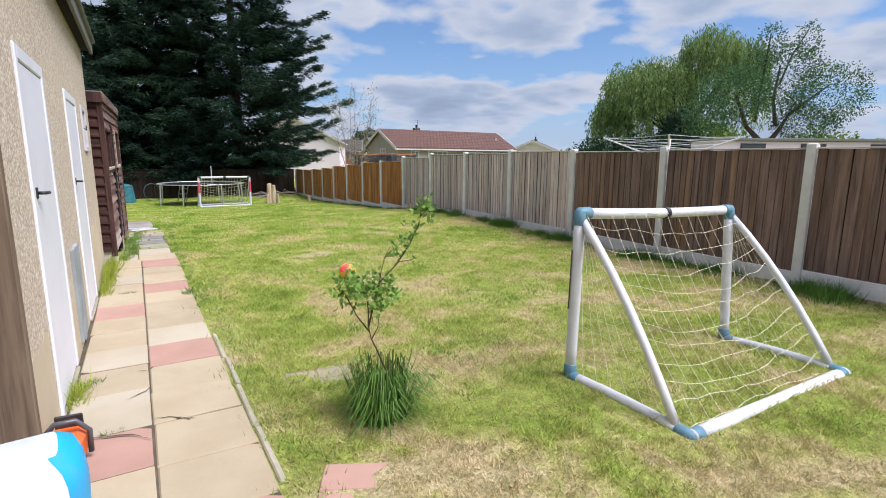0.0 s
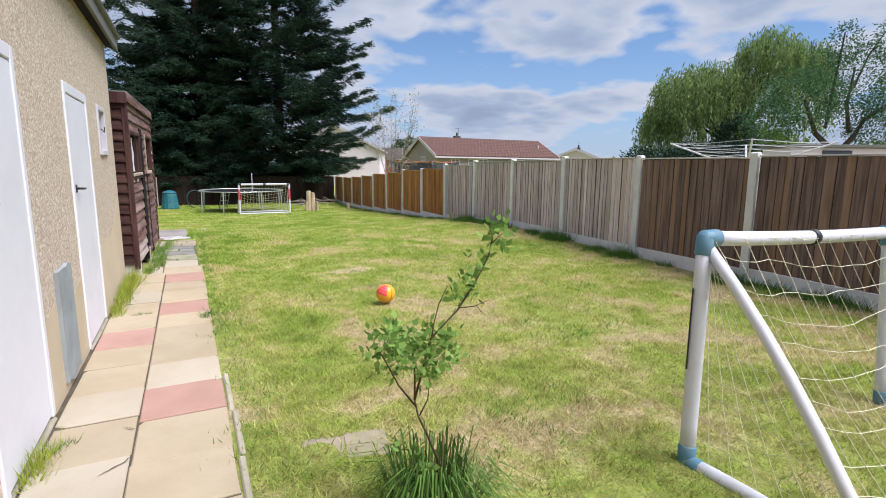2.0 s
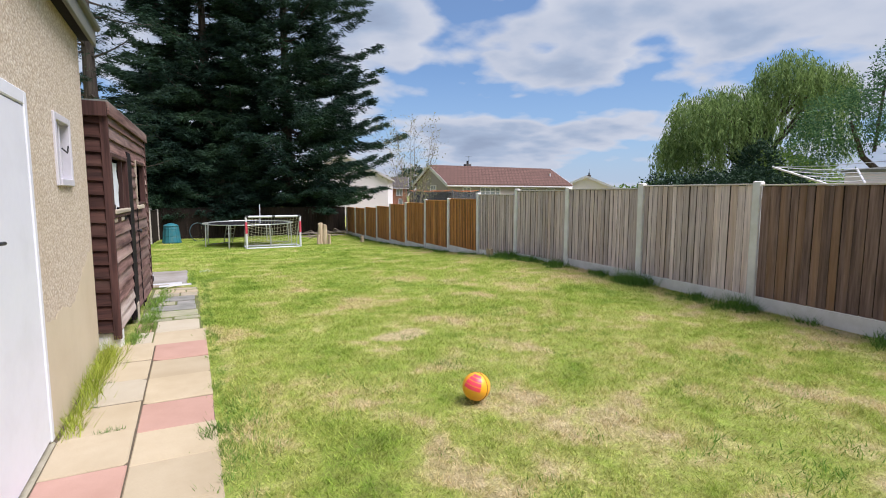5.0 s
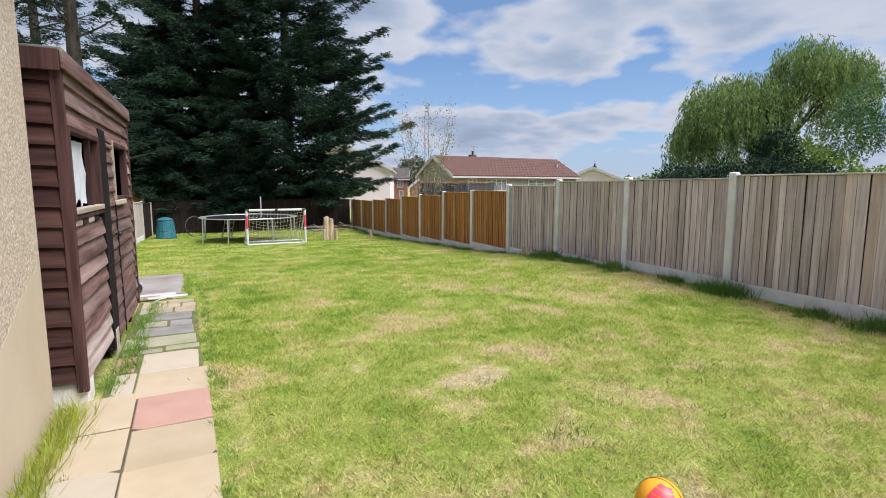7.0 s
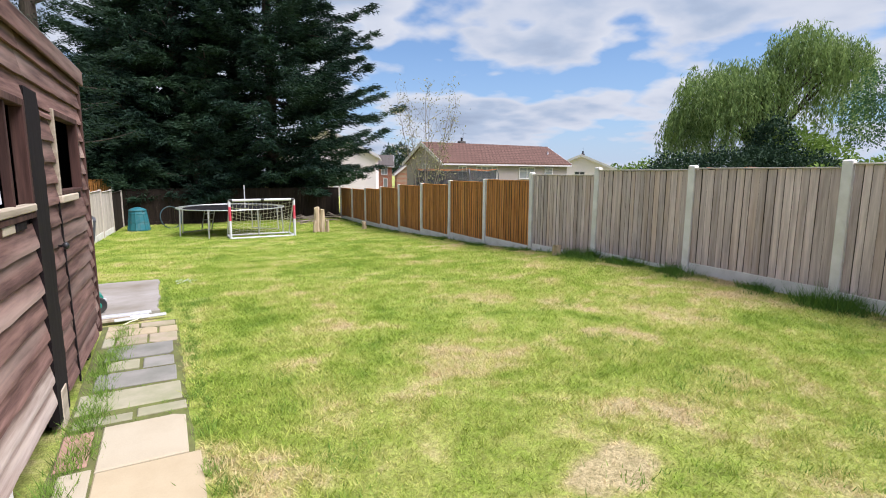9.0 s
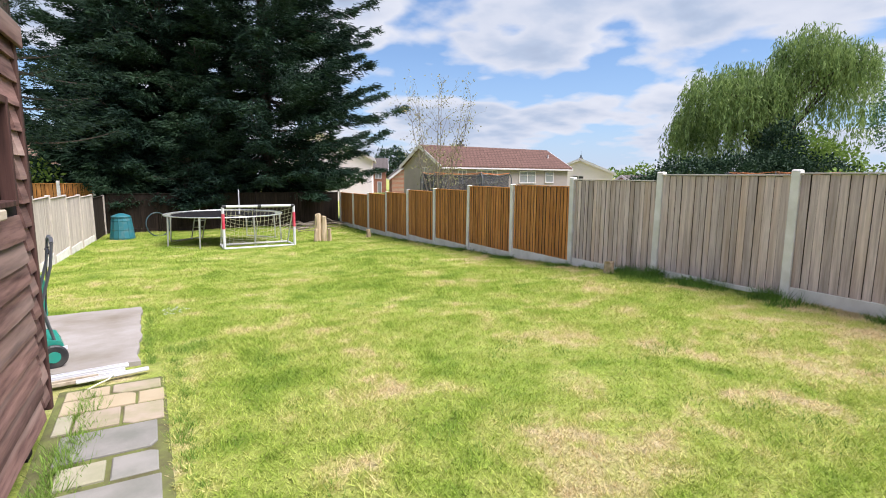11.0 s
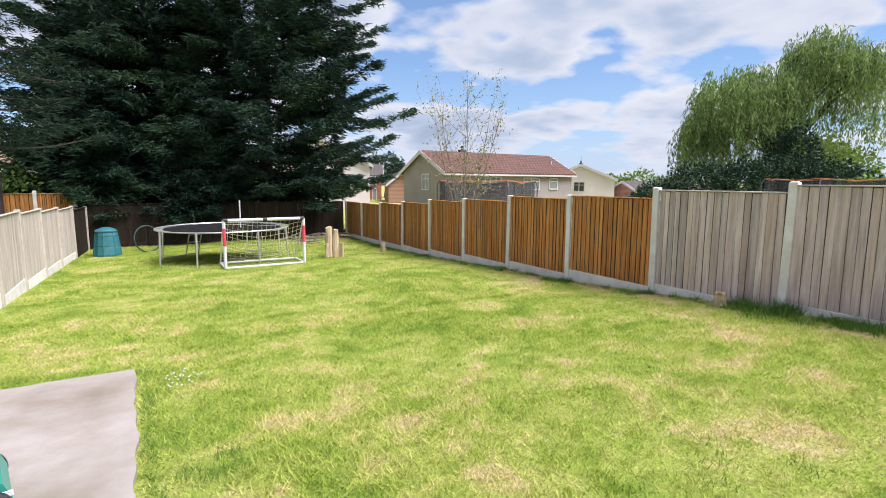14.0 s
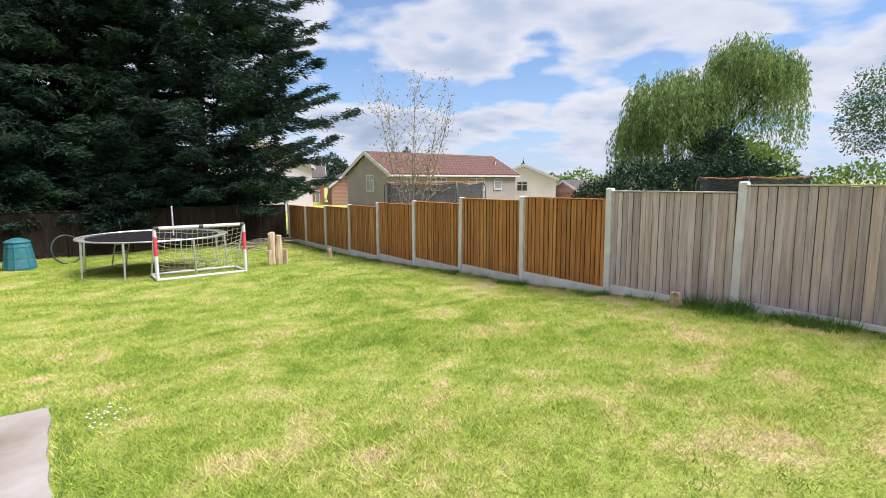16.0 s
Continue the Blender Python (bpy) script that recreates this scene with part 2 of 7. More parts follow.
def lawn_material(name, blade):
    m, nt, b, geo, tc, oi = start(name, 0.85, 0, 0.12)
    rnd = geo.outputs["Random Per Island"] if blade else None
    c, s = lawn_colour(nt, geo.outputs["Position"], rnd)
    if blade:
        r = mathn(nt, "ADD", mathn(nt, "MULTIPLY", rnd, 0.34), 0.91)
        hv = nt.nodes.new("ShaderNodeHueSaturation")
        link(nt, r, hv.inputs["Value"])
        link(nt, c, hv.inputs["Color"])
        c = hv.outputs[0]
        link(nt, c, b.inputs["Base Color"])
        tr = nt.nodes.new("ShaderNodeBsdfTranslucent")
        link(nt, c, tr.inputs[0])
        mx = nt.nodes.new("ShaderNodeMixShader")
        mx.inputs[0].default_value = 0.35
        link(nt, b.outputs[0], mx.inputs[1])
        link(nt, tr.outputs[0], mx.inputs[2])
        link(nt, mx.outputs[0], nt.nodes["Material Output"].inputs[0])
    else:
        fine = noisen(nt, geo.outputs["Position"], 55, 4, 0.7)
        c = mixc(nt, mathn(nt, "MULTIPLY", ramp(nt, fine, [(0.35, (1, 1, 1)), (0.6, (0, 0, 0))]), 0.55), c, (0.10, 0.105, 0.03))
        mid = noisen(nt, geo.outputs["Position"], 17, 4, 0.65)
        c = mixc(nt, mathn(nt, "MULTIPLY", ramp(nt, mid, [(0.38, (1, 1, 1)), (0.55, (0, 0, 0))]), 0.35), c, (0.14, 0.13, 0.04))
        link(nt, c, b.inputs["Base Color"])
        bump(nt, b, fine, 0.8, 0.03)
    return m


def roof_tiles(name, col, dark):
    m, nt, b, geo, tc, oi = start(name, 0.85, 0, 0.2)
    br = nt.nodes.new("ShaderNodeTexBrick")
    br.inputs["Scale"].default_value = 1.0
    br.inputs["Brick Width"].default_value, br.inputs["Row Height"].default_value = 0.38, 0.32
    br.inputs["Mortar Size"].default_value = 0.03
    br.inputs["Color1"].default_value, br.inputs["Color2"].default_value, br.inputs["Mortar"].default_value = (*col, 1), (*[v * 0.78 for v in col], 1), (*dark, 1)
    link(nt, mapped(nt, tc.outputs["Object"]), br.inputs["Vector"])
    n = noisen(nt, geo.outputs["Position"], 0.8, 4)
    c = mixc(nt, mathn(nt, "MULTIPLY", n, 0.4), br.outputs[0], tuple(v * 0.7 for v in col))
    link(nt, c, b.inputs["Base Color"])
    return m


def brickwork(name, c1, c2, mortar):
    m, nt, b, geo, tc, oi = start(name, 0.9, 0, 0.2)
    br = nt.nodes.new("ShaderNodeTexBrick")
    br.inputs["Scale"].default_value = 1.0
    br.inputs["Brick Width"].default_value, br.inputs["Row Height"].default_value = 0.225, 0.075
    br.inputs["Mortar Size"].default_value = 0.01
    br.inputs["Color1"].default_value, br.inputs["Color2"].default_value, br.inputs["Mortar"].default_value = (*c1, 1), (*c2, 1), (*mortar, 1)
    link(nt, mapped(nt, tc.outputs["Object"], rot=(radians(90), 0, 0)), br.inputs["Vector"])
    link(nt, br.outputs[0], b.inputs["Base Color"])
    return m


def glassmat(name, tint=(0.03, 0.035, 0.04), rough=0.08):
    """A dark pane that mirrors the sky."""
    m, nt, b, geo, tc, oi = start(name, rough, 0, 0.7)
    n = noisen(nt, geo.outputs["Position"], 3.0, 3)
    link(nt, mixc(nt, mathn(nt, "MULTIPLY", n, 0.5), tint, tuple(v * 2.5 for v in tint)), b.inputs["Base Color"])
    return m


M = {}
M["ground"] = lawn_material("turf", False)
M["blade"] = lawn_material("grass_blade", True)
M["tuft"] = leafmat("tuft_green", (0.10, 0.19, 0.03), (0.27, 0.41, 0.08), 0.35, scale=3)
M["tuft_dark"] = leafmat("tuft_dark", (0.045, 0.105, 0.02), (0.15, 0.28, 0.05), 0.3, scale=3)
M["tussock"] = leafmat("tussock_green", (0.03, 0.08, 0.015), (0.15, 0.27, 0.055), 0.3, scale=14)
M["weed"] = leafmat("weed_yellow", (0.22, 0.29, 0.03), (0.44, 0.49, 0.08), 0.35, scale=3)
M["slab_buff"] = concrete("slab_buff", (0.45, 0.37, 0.255), (0.38, 0.305, 0.20), 2.2, 0.9, 0.25)
M["slab_pale"] = concrete("slab_pale", (0.46, 0.40, 0.305), (0.40, 0.34, 0.245), 2.2, 0.9, 0.25)
M["slab_pink"] = concrete("slab_pink", (0.44, 0.27, 0.215), (0.37, 0.22, 0.17), 2.6, 0.9, 0.25)
M["slab_grey"] = concrete("slab_grey", (0.28, 0.265, 0.245), (0.19, 0.19, 0.165), 4, 0.85)
M["slab_mossy"] = concrete("slab_mossy", (0.40, 0.36, 0.275), (0.26, 0.265, 0.16), 3, 0.9)
M["slab_dull"] = concrete("slab_dull", (0.37, 0.30, 0.235), (0.25, 0.24, 0.13), 5, 0.9)
M["joint"] = concrete("joint_soil", (0.12, 0.095, 0.065), (0.06, 0.05, 0.035), 9, 1.0)
M["bed_moss"] = concrete("mossy_soil", (0.17, 0.19, 0.06), (0.10, 0.085, 0.05), 9, 1.0, 0.6)
M["pad"] = concrete("concrete_pad", (0.39, 0.355, 0.335), (0.21, 0.175, 0.13), 1.1, 0.8, 0.5)
M["post"] = concrete("concrete_post", (0.84, 0.81, 0.79), (0.66, 0.63, 0.59), 4, 0.9)
M["post_old"] = concrete("old_concrete_post", (0.56, 0.50, 0.44), (0.42, 0.37, 0.32), 4, 0.9)
M["kerb"] = concrete("edging", (0.44, 0.39, 0.31), (0.28, 0.26, 0.18), 5, 0.9)
M["pebble"] = pebbledash()
M["render"] = concrete("smooth_render", (0.62, 0.52, 0.37), (0.53, 0.43, 0.29), 1.5, 0.9, 0.2)
M["white"] = plain("white_paint", (0.78, 0.77, 0.82), 0.45, 0, 0.4, 0.12, 3.0)
M["whitetrim"] = plain("white_trim", (0.60, 0.57, 0.61), 0.5, 0, 0.4, 0.25, 6.0)
M["brown_door"] = wood("weathered_brown_door", (0.26, 0.19, 0.13), (0.12, 0.085, 0.06), "z", 0.85)
M["sheet"] = concrete("grey_board", (0.36, 0.39, 0.40), (0.27, 0.29, 0.29), 5, 0.8, 0.2)
M["felt"] = plain("roofing_felt", (0.17, 0.175, 0.16), 0.95, 0, 0.1, 0.4, 5.0)
M["fence_brown"] = wood("fence_brown", (0.29, 0.195, 0.165), (0.12, 0.078, 0.064), "z", 0.9, (0.33, 0.18, 0.08), 0.45, 0.45)
M["fence_grey"] = wood("fence_grey", (0.80, 0.665, 0.635), (0.45, 0.36, 0.34), "z", 0.9, (0.46, 0.29, 0.17), 0.4, 0.42)
M["fence_new"] = wood("fence_orange", (0.70, 0.315, 0.10), (0.38, 0.14, 0.04), "z", 0.85, (0.60, 0.34, 0.12), 0.3, 0.4)
# dark brown standing for the shadow where fence boards lap
M["board_edge_shade"] = wood("board_edge_shade", (0.21, 0.155, 0.125), (0.10, 0.07, 0.055), "z", 0.95)
M["fence_cap"] = wood("fence_capping", (0.66, 0.60, 0.55), (0.44, 0.39, 0.35), "y", 0.9)
# dark brown timber, taken near black for shade under trees and between boards
M["fence_shade"] = wood("fence_shade", (0.035, 0.024, 0.018), (0.014, 0.010, 0.008), "z", 0.9)
M["fence_pale"] = wood("fence_pale", (0.64, 0.57, 0.51), (0.42, 0.36, 0.32), "z", 0.9, None, 0, 0.25)
M["shed"] = wood("shed_stain", (0.275, 0.16, 0.137), (0.07, 0.036, 0.033), "y", 0.8, (0.50, 0.39, 0.34), 0.5, 0.5)
M["shed_bleached"] = wood("shed_bleached", (0.50, 0.40, 0.35), (0.20, 0.13, 0.11), "y", 0.85, (0.62, 0.56, 0.52), 0.5, 0.4)
# reddish stain, darkened for the shade in the gap by the outbuilding
M["shed_end"] = wood("shed_end_shaded_stain", (0.105, 0.047, 0.037), (0.032, 0.015, 0.013), "x", 0.8, (0.22, 0.13, 0.10), 0.4, 0.3)
M["shed_dark"] = wood("shed_dark", (0.016, 0.010, 0.012), (0.007, 0.005, 0.006), "z", 0.8)
M["shed_trim"] = wood("shed_trim", (0.105, 0.052, 0.045), (0.036, 0.018, 0.016), "z", 0.8, (0.24, 0.16, 0.13), 0.35)
M["bare_wood"] = wood("bare_wood", (0.56, 0.48, 0.38), (0.36, 0.29, 0.22), "y", 0.85)
M["log"] = wood("cut_log", (0.64, 0.51, 0.36), (0.34, 0.25, 0.16), "z", 0.9)
M["bark"] = wood("bark", (0.10, 0.08, 0.068), (0.04, 0.032, 0.028), "z", 0.95)
M["twig"] = wood("twig_bark", (0.30, 0.25, 0.21), (0.18, 0.15, 0.12), "z", 0.95)
M["rosewood"] = wood("rose_stem", (0.16, 0.12, 0.06), (0.08, 0.05, 0.035), "z", 0.8)
M["pvc"] = plain("white_pvc", (0.64, 0.64, 0.68), 0.4, 0, 0.4, 0.35, 9.0, (0.45, 0.40, 0.33))
M["bluecap"] = plain("blue_joint", (0.085, 0.22, 0.31), 0.5, 0, 0.4, 0.5, 9.0)
M["black"] = plain("black_plastic", (0.025, 0.025, 0.028), 0.45, 0, 0.4, 0.2, 9.0)
M["net"] = plain("net_cord", (0.72, 0.68, 0.50), 0.8, 0, 0.2, 0.15, 9.0, bumps=0)
M["red"] = plain("red_sticker", (0.60, 0.05, 0.09), 0.5, 0, 0.4, 0.2, 14.0, (0.7, 0.6, 0.6))
M["steel"] = plain("galvanised_tube", (0.55, 0.56, 0.57), 0.4, 0.6, 0.5, 0.25, 8.0)
M["mat"] = plain("trampoline_mat", (0.015, 0.015, 0.017), 0.95, 0, 0.02, 0.1)
M["teal"] = plain("teal_plastic", (0.022, 0.145, 0.18), 0.5, 0, 0.4, 0.3, 6.0)
M["hoop"] = plain("hoop_plastic", (0.02, 0.05, 0.06), 0.6, 0, 0.3, 0.3, 6.0)
M["green"] = plain("green_plastic", (0.02, 0.26, 0.20), 0.35, 0, 0.5, 0.2, 6.0)
M["greytube"] = plain("grey_handle", (0.10, 0.105, 0.12), 0.4, 0.3, 0.5, 0.2)
M["orange"] = plain("orange_plastic", (0.80, 0.14, 0.03), 0.4, 0, 0.5, 0.2, 20.0)
M["palegrey"] = plain("pale_grey_plastic", (0.55, 0.56, 0.57), 0.5, 0, 0.4, 0.3, 14.0)
M["ball_y"] = plain("ball_yellow", (0.85, 0.38, 0.015), 0.4, 0, 0.5, 0.15, 20.0)
M["ball_r"] = plain("ball_red", (0.85, 0.06, 0.10), 0.4, 0, 0.5, 0.15, 20.0)
M["bag_w"] = plain("white_sack", (0.70, 0.74, 0.80), 0.5, 0, 0.4, 0.2, 9.0)
M["bag_b"] = plain("cyan_sack", (0.02, 0.38, 0.72), 0.45, 0, 0.4, 0.2, 9.0)
# needles darkened for the shade under the boughs; drifts mimic lit patches
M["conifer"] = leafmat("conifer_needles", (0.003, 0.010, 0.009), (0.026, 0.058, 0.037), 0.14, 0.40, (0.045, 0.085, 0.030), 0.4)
M["cypress"] = leafmat("open_conifer_needles", (0.006, 0.016, 0.013), (0.032, 0.060, 0.036), 0.2, scale=0.5)
M["willow"] = leafmat("willow_leaf", (0.085, 0.15, 0.045), (0.27, 0.365, 0.13), 0.38, scale=0.35)
M["appleleaf"] = leafmat("tree_leaf", (0.025, 0.072, 0.035), (0.10, 0.19, 0.08), 0.3, scale=0.4)
M["hedge"] = leafmat("hedge_leaf", (0.010, 0.028, 0.018), (0.040, 0.075, 0.040), 0.1, scale=0.5)
M["lime"] = leafmat("lime_leaf", (0.08, 0.15, 0.03), (0.20, 0.29, 0.06), 0.35, scale=0.8)
M["bareleaf"] = leafmat("spring_leaf", (0.16, 0.17, 0.08), (0.36, 0.34, 0.17), 0.3, scale=1.0)
M["roseleaf"] = leafmat("rose_leaf", (0.08, 0.18, 0.03), (0.27, 0.42, 0.10), 0.35, scale=9)
M["roof_red"] = roof_tiles("red_roof_tiles", (0.165, 0.093, 0.076), (0.04, 0.02, 0.018))
M["roof_dark"] = roof_tiles("dark_roof_tiles", (0.13, 0.11, 0.105), (0.05, 0.045, 0.045))
M["roof_brown"] = roof_tiles("brown_roof_tiles", (0.28, 0.18, 0.14), (0.12, 0.08, 0.06))
M["wall_grey"] = concrete("grey_render", (0.37, 0.325, 0.325), (0.31, 0.275, 0.275), 0.6, 0.9, 0.1)
M["wall_white"] = concrete("white_render", (0.84, 0.75, 0.81), (0.74, 0.66, 0.72), 0.6, 0.9, 0.1)
M["wall_slate"] = concrete("slate_render", (0.17, 0.18, 0.22), (0.13, 0.14, 0.17), 0.6, 0.9, 0.1)
M["brick"] = brickwork("red_brick", (0.36, 0.11, 0.07), (0.28, 0.085, 0.06), (0.32, 0.25, 0.2))
M["glass"] = glassmat("window_glass")
M["paleglass"] = glassmat("curtained_glass", (0.16, 0.17, 0.18), 0.15)
M["netblack"] = plain("safety_net", (0.06, 0.063, 0.07), 0.9, 0, 0.1, 0.2)
M["netblack"].node_tree.nodes["Principled BSDF"].inputs["Alpha"].default_value = 0.38
M["rimorange"] = plain("orange_rim", (0.48, 0.16, 0.06), 0.5, 0, 0.3, 0.2)
M["inside"] = plain("shed_inside", (0.05, 0.04, 0.035), 0.9)
M["curtain"] = plain("white_sheeting", (0.66, 0.68, 0.70), 0.7, 0, 0.2, 0.25, 6.0)


# ---- building helpers ----
class Geo:
    """Collects vertices and faces of one mesh."""

    def __init__(self):
        self.v, self.f = [], []

    def add(self, vs, fs):
        n = len(self.v)
        self.v += [tuple(p) for p in vs]
        self.f += [tuple(i + n for i in f) for f in fs]
        return self

    def box(self, x0, x1, y0, y1, z0, z1, bev=0.0, m=None):
        """A box with chamfered edges."""
        b = min(bev, (x1 - x0) * 0.45, (y1 - y0) * 0.45, (z1 - z0) * 0.45)
        lo, hi = (x0, y0, z0), (x1, y1, z1)
        if b <= 0:
            vs = [(x, y, z) for z in (z0, z1) for y in (y0, y1) for x in (x0, x1)]
            fs = [(0, 2, 3, 1), (4, 5, 7, 6), (0, 1, 5, 4), (2, 6, 7, 3), (0, 4, 6, 2), (1, 3, 7, 5)]
        else:
            vs, idx = [], {}
            for sx in (0, 1):
                for sy in (0, 1):
                    for sz in (0, 1):
                        s = (sx, sy, sz)
                        for a in range(3):
                            p = [(hi[k] if s[k] else lo[k]) for k in range(3)]
                            for k in range(3):
                                if k != a:
                                    p[k] += -b if s[k] else b
                            idx[(s, a)] = len(vs)
                            vs.append(tuple(p))
            fs = []
            for a in range(3):
                u, w = (a + 1) % 3, (a + 2) % 3
                for s in (0, 1):
                    q = []
                    for (su, sw) in ((0, 0), (1, 0), (1, 1), (0, 1)):
                        c = [0, 0, 0]
                        c[a], c[u], c[w] = s, su, sw
                        q.append(idx[(tuple(c), a)])
                    fs.append(tuple(q if s else q[::-1]))
                for su in (0, 1):
                    for sw in (0, 1):
                        c0, c1 = [0, 0, 0], [0, 0, 0]
                        c0[a], c1[a] = 0, 1
                        c0[u] = c1[u] = su
                        c0[w] = c1[w] = sw
                        c0, c1 = tuple(c0), tuple(c1)
                        q = [idx[(c0, u)], idx[(c1, u)], idx[(c1, w)], idx[(c0, w)]]
                        fs.append(tuple(q if su != sw else q[::-1]))
            for sx in (0, 1):
                for sy in (0, 1):
                    for sz in (0, 1):
                        s = (sx, sy, sz)
                        q = [idx[(s, 0)], idx[(s, 1)], idx[(s, 2)]]
                        fs.append(tuple(q if (sx + sy + sz) % 2 else q[::-1]))
        if m is not None:
            vs = [m @ Vector(p) for p in vs]
        return self.add(vs, fs)

    def tube(self, pts, radii, sides=8, caps=True):
        """A round bar along a line of points."""
        pts = [Vector(p) for p in pts]
        if isinstance(radii, (int, float)):
            radii = [radii] * len(pts)
        rings, side = [], None
        for i, p in enumerate(pts):
            t = (pts[min(i + 1, len(pts) - 1)] - pts[max(i - 1, 0)]).normalized()
            if side is None:
                side = t.orthogonal().normalized()
            side = (side - t * side.dot(t)).normalized()
            up = t.cross(side)
            rings.append([p + (side * math.cos(a) + up * math.sin(a)) * radii[i] for a in (2 * math.pi * k / sides for k in range(sides))])
        vs = [q for r in rings for q in r]
        fs = [(i * sides + k, i * sides + (k + 1) % sides, (i + 1) * sides + (k + 1) % sides, (i + 1) * sides + k) for i in range(len(pts) - 1) for k in range(sides)]
        if caps:
            fs += [tuple(range(sides))[::-1], tuple((len(pts) - 1) * sides + k for k in range(sides))]
        return self.add(vs, fs)

    def lathe(self, prof, centre=(0, 0, 0), sides=24, m=None):
        """A turned shape from (radius, height) pairs."""
        vs = [(centre[0] + r * math.cos(2 * math.pi * k / sides), centre[1] + r * math.sin(2 * math.pi * k / sides), centre[2] + z) for r, z in prof for k in range(sides)]
        fs = [(i * sides + k, i * sides + (k + 1) % sides, (i + 1) * sides + (k + 1) % sides, (i + 1) * sides + k) for i in range(len(prof) - 1) for k in range(sides)]
        fs += [tuple(range(sides))[::-1], tuple((len(prof) - 1) * sides + k for k in range(sides))]
        if m is not None:
            vs = [m @ Vector(p) for p in vs]
        return self.add(vs, fs)

    def ring(self, centre, radius, thick, sides=40, m=None):
        """A hoop lying flat."""
        vs, n2 = [], 6
        for k in range(sides):
            a = 2 * math.pi * k / sides
            for j in range(n2):
                b = 2 * math.pi * j / n2
                r = radius + thick * math.cos(b)
                vs.append((centre[0] + r * math.cos(a), centre[1] + r * math.sin(a), centre[2] + thick * math.sin(b)))
        fs = [(k * n2 + j, ((k + 1) % sides) * n2 + j, ((k + 1) % sides) * n2 + (j + 1) % n2, k * n2 + (j + 1) % n2) for k in range(sides) for j in range(n2)]
        if m is not None:
            vs = [m @ Vector(p) for p in vs]
        return self.add(vs, fs)

    def mesh(self, name, smooth=False):
        me = bpy.data.meshes.new(name)
        me.from_pydata(self.v, [], self.f)
        me.update()
        if smooth:
            me.polygons.foreach_set("use_smooth", [True] * len(me.polygons))
        return me


def quick_mesh(name, verts, tris):
    """A mesh of many loose triangles, from arrays."""
    me = bpy.data.meshes.new(name)
    n, k = len(verts), len(tris)
    me.vertices.add(n)
    me.vertices.foreach_set("co", np.asarray(verts, np.float32).ravel())
    me.loops.add(k * 3)
    me.loops.foreach_set("vertex_index", np.asarray(tris, np.int32).ravel())
    me.polygons.add(k)
    me.polygons.foreach_set("loop_start", np.arange(0, k * 3, 3, dtype=np.int32))
    me.update(calc_edges=True)
    return me


def solid(name, geo, mat, label="", category="", group="", kind="", smooth=False, at=None):
    ob = new(name, geo.mesh(name, smooth) if isinstance(geo, Geo) else geo)
    ob.data.materials.append(M[mat])
    if at is not None:
        ob.matrix_basis = at
    return tagged(ob, label, category, group, kind)


def thing(name, at, label, category, group="", kind=""):
    ob = new(name)
    ob.empty_display_size = 0.1
    ob.matrix_basis = at
    return tagged(ob, label, category, group, kind)


def part(name, geo, mat, parent, label="", smooth=False, at=None):
    ob = new(name, geo.mesh(name, smooth) if isinstance(geo, Geo) else geo)
    if not ob.data.materials:
        ob.data.materials.append(M[mat])
    ob.parent = parent
    if at is not None:
        ob.matrix_basis = at
    return tagged(ob, label)


GY = [-12, 0, 2.5, 4.8, 6.7, 9, 12.5, 14.7, 17, 19, 23, 26, 31, 60]
GZ = [0.0, -0.03, -0.07, -0.12, -0.145, -0.155, -0.19, -0.30, -0.45, -0.52, -0.74, -0.84, -0.90, -1.0]


def gz(x, y):
    """Height of the ground: it falls away gently down the garden, and is a little higher along the fence."""
    z = np.interp(y, GY, GZ)
    s = np.clip((np.asarray(x) - 4.0) / 2.8, 0, 1)
    return z + 0.085 * s * s * (3 - 2 * s) * np.exp(-((np.asarray(y) - 11.5) / 3.2) ** 2)


def gz1(x, y):
    return float(gz(x, y))


def fence_x(y):
    """The line of the long fence."""
    return float(np.interp(y, [-12, 7.5, 15.2, 30.5], [5.55, 6.85, 7.34, 8.08]))


# ---- ground ----
def build_ground():
    near_x = np.arange(-3.0, 10.01, 0.2)
    near_y = np.arange(-3.0, 33.01, 0.25)
    far = np.array([0.5, 1.2, 2.5, 5, 10, 20, 40, 90, 200, 450, 1000, 2200])
    xs = np.concatenate([-3 - far[::-1], near_x, 10 + far])
    ys = np.concatenate([-3 - far[::-1], near_y, 33 + far])
    X, Y = np.meshgrid(xs, ys)
    Z = gz(X, Y)
    for i in range(Z.shape[0]):
        for j in range(Z.shape[1]):
            if 0.8 < X[i, j] < 7 and -3 < Y[i, j] < 31:
                Z[i, j] += 0.035 * noise.noise((X[i, j] * 0.9, Y[i, j] * 0.9, 0))
    nx, ny = len(xs), len(ys)
    vs = np.stack([X.ravel(), Y.ravel(), Z.ravel()], 1)
    fs = [(j * nx + i, j * nx + i + 1, (j + 1) * nx + i + 1, (j + 1) * nx + i) for j in range(ny - 1) for i in range(nx - 1)]
    me = bpy.data.meshes.new("ground")
    me.from_pydata(vs.tolist(), [], fs)
    me.polygons.foreach_set("use_smooth", [True] * len(me.polygons))
    solid("ground", me, "ground", "green and straw-coloured worn garden lawn", "lawn", kind="structure")


build_ground()


# ---- the rendered outbuilding ----
WX = -0.27


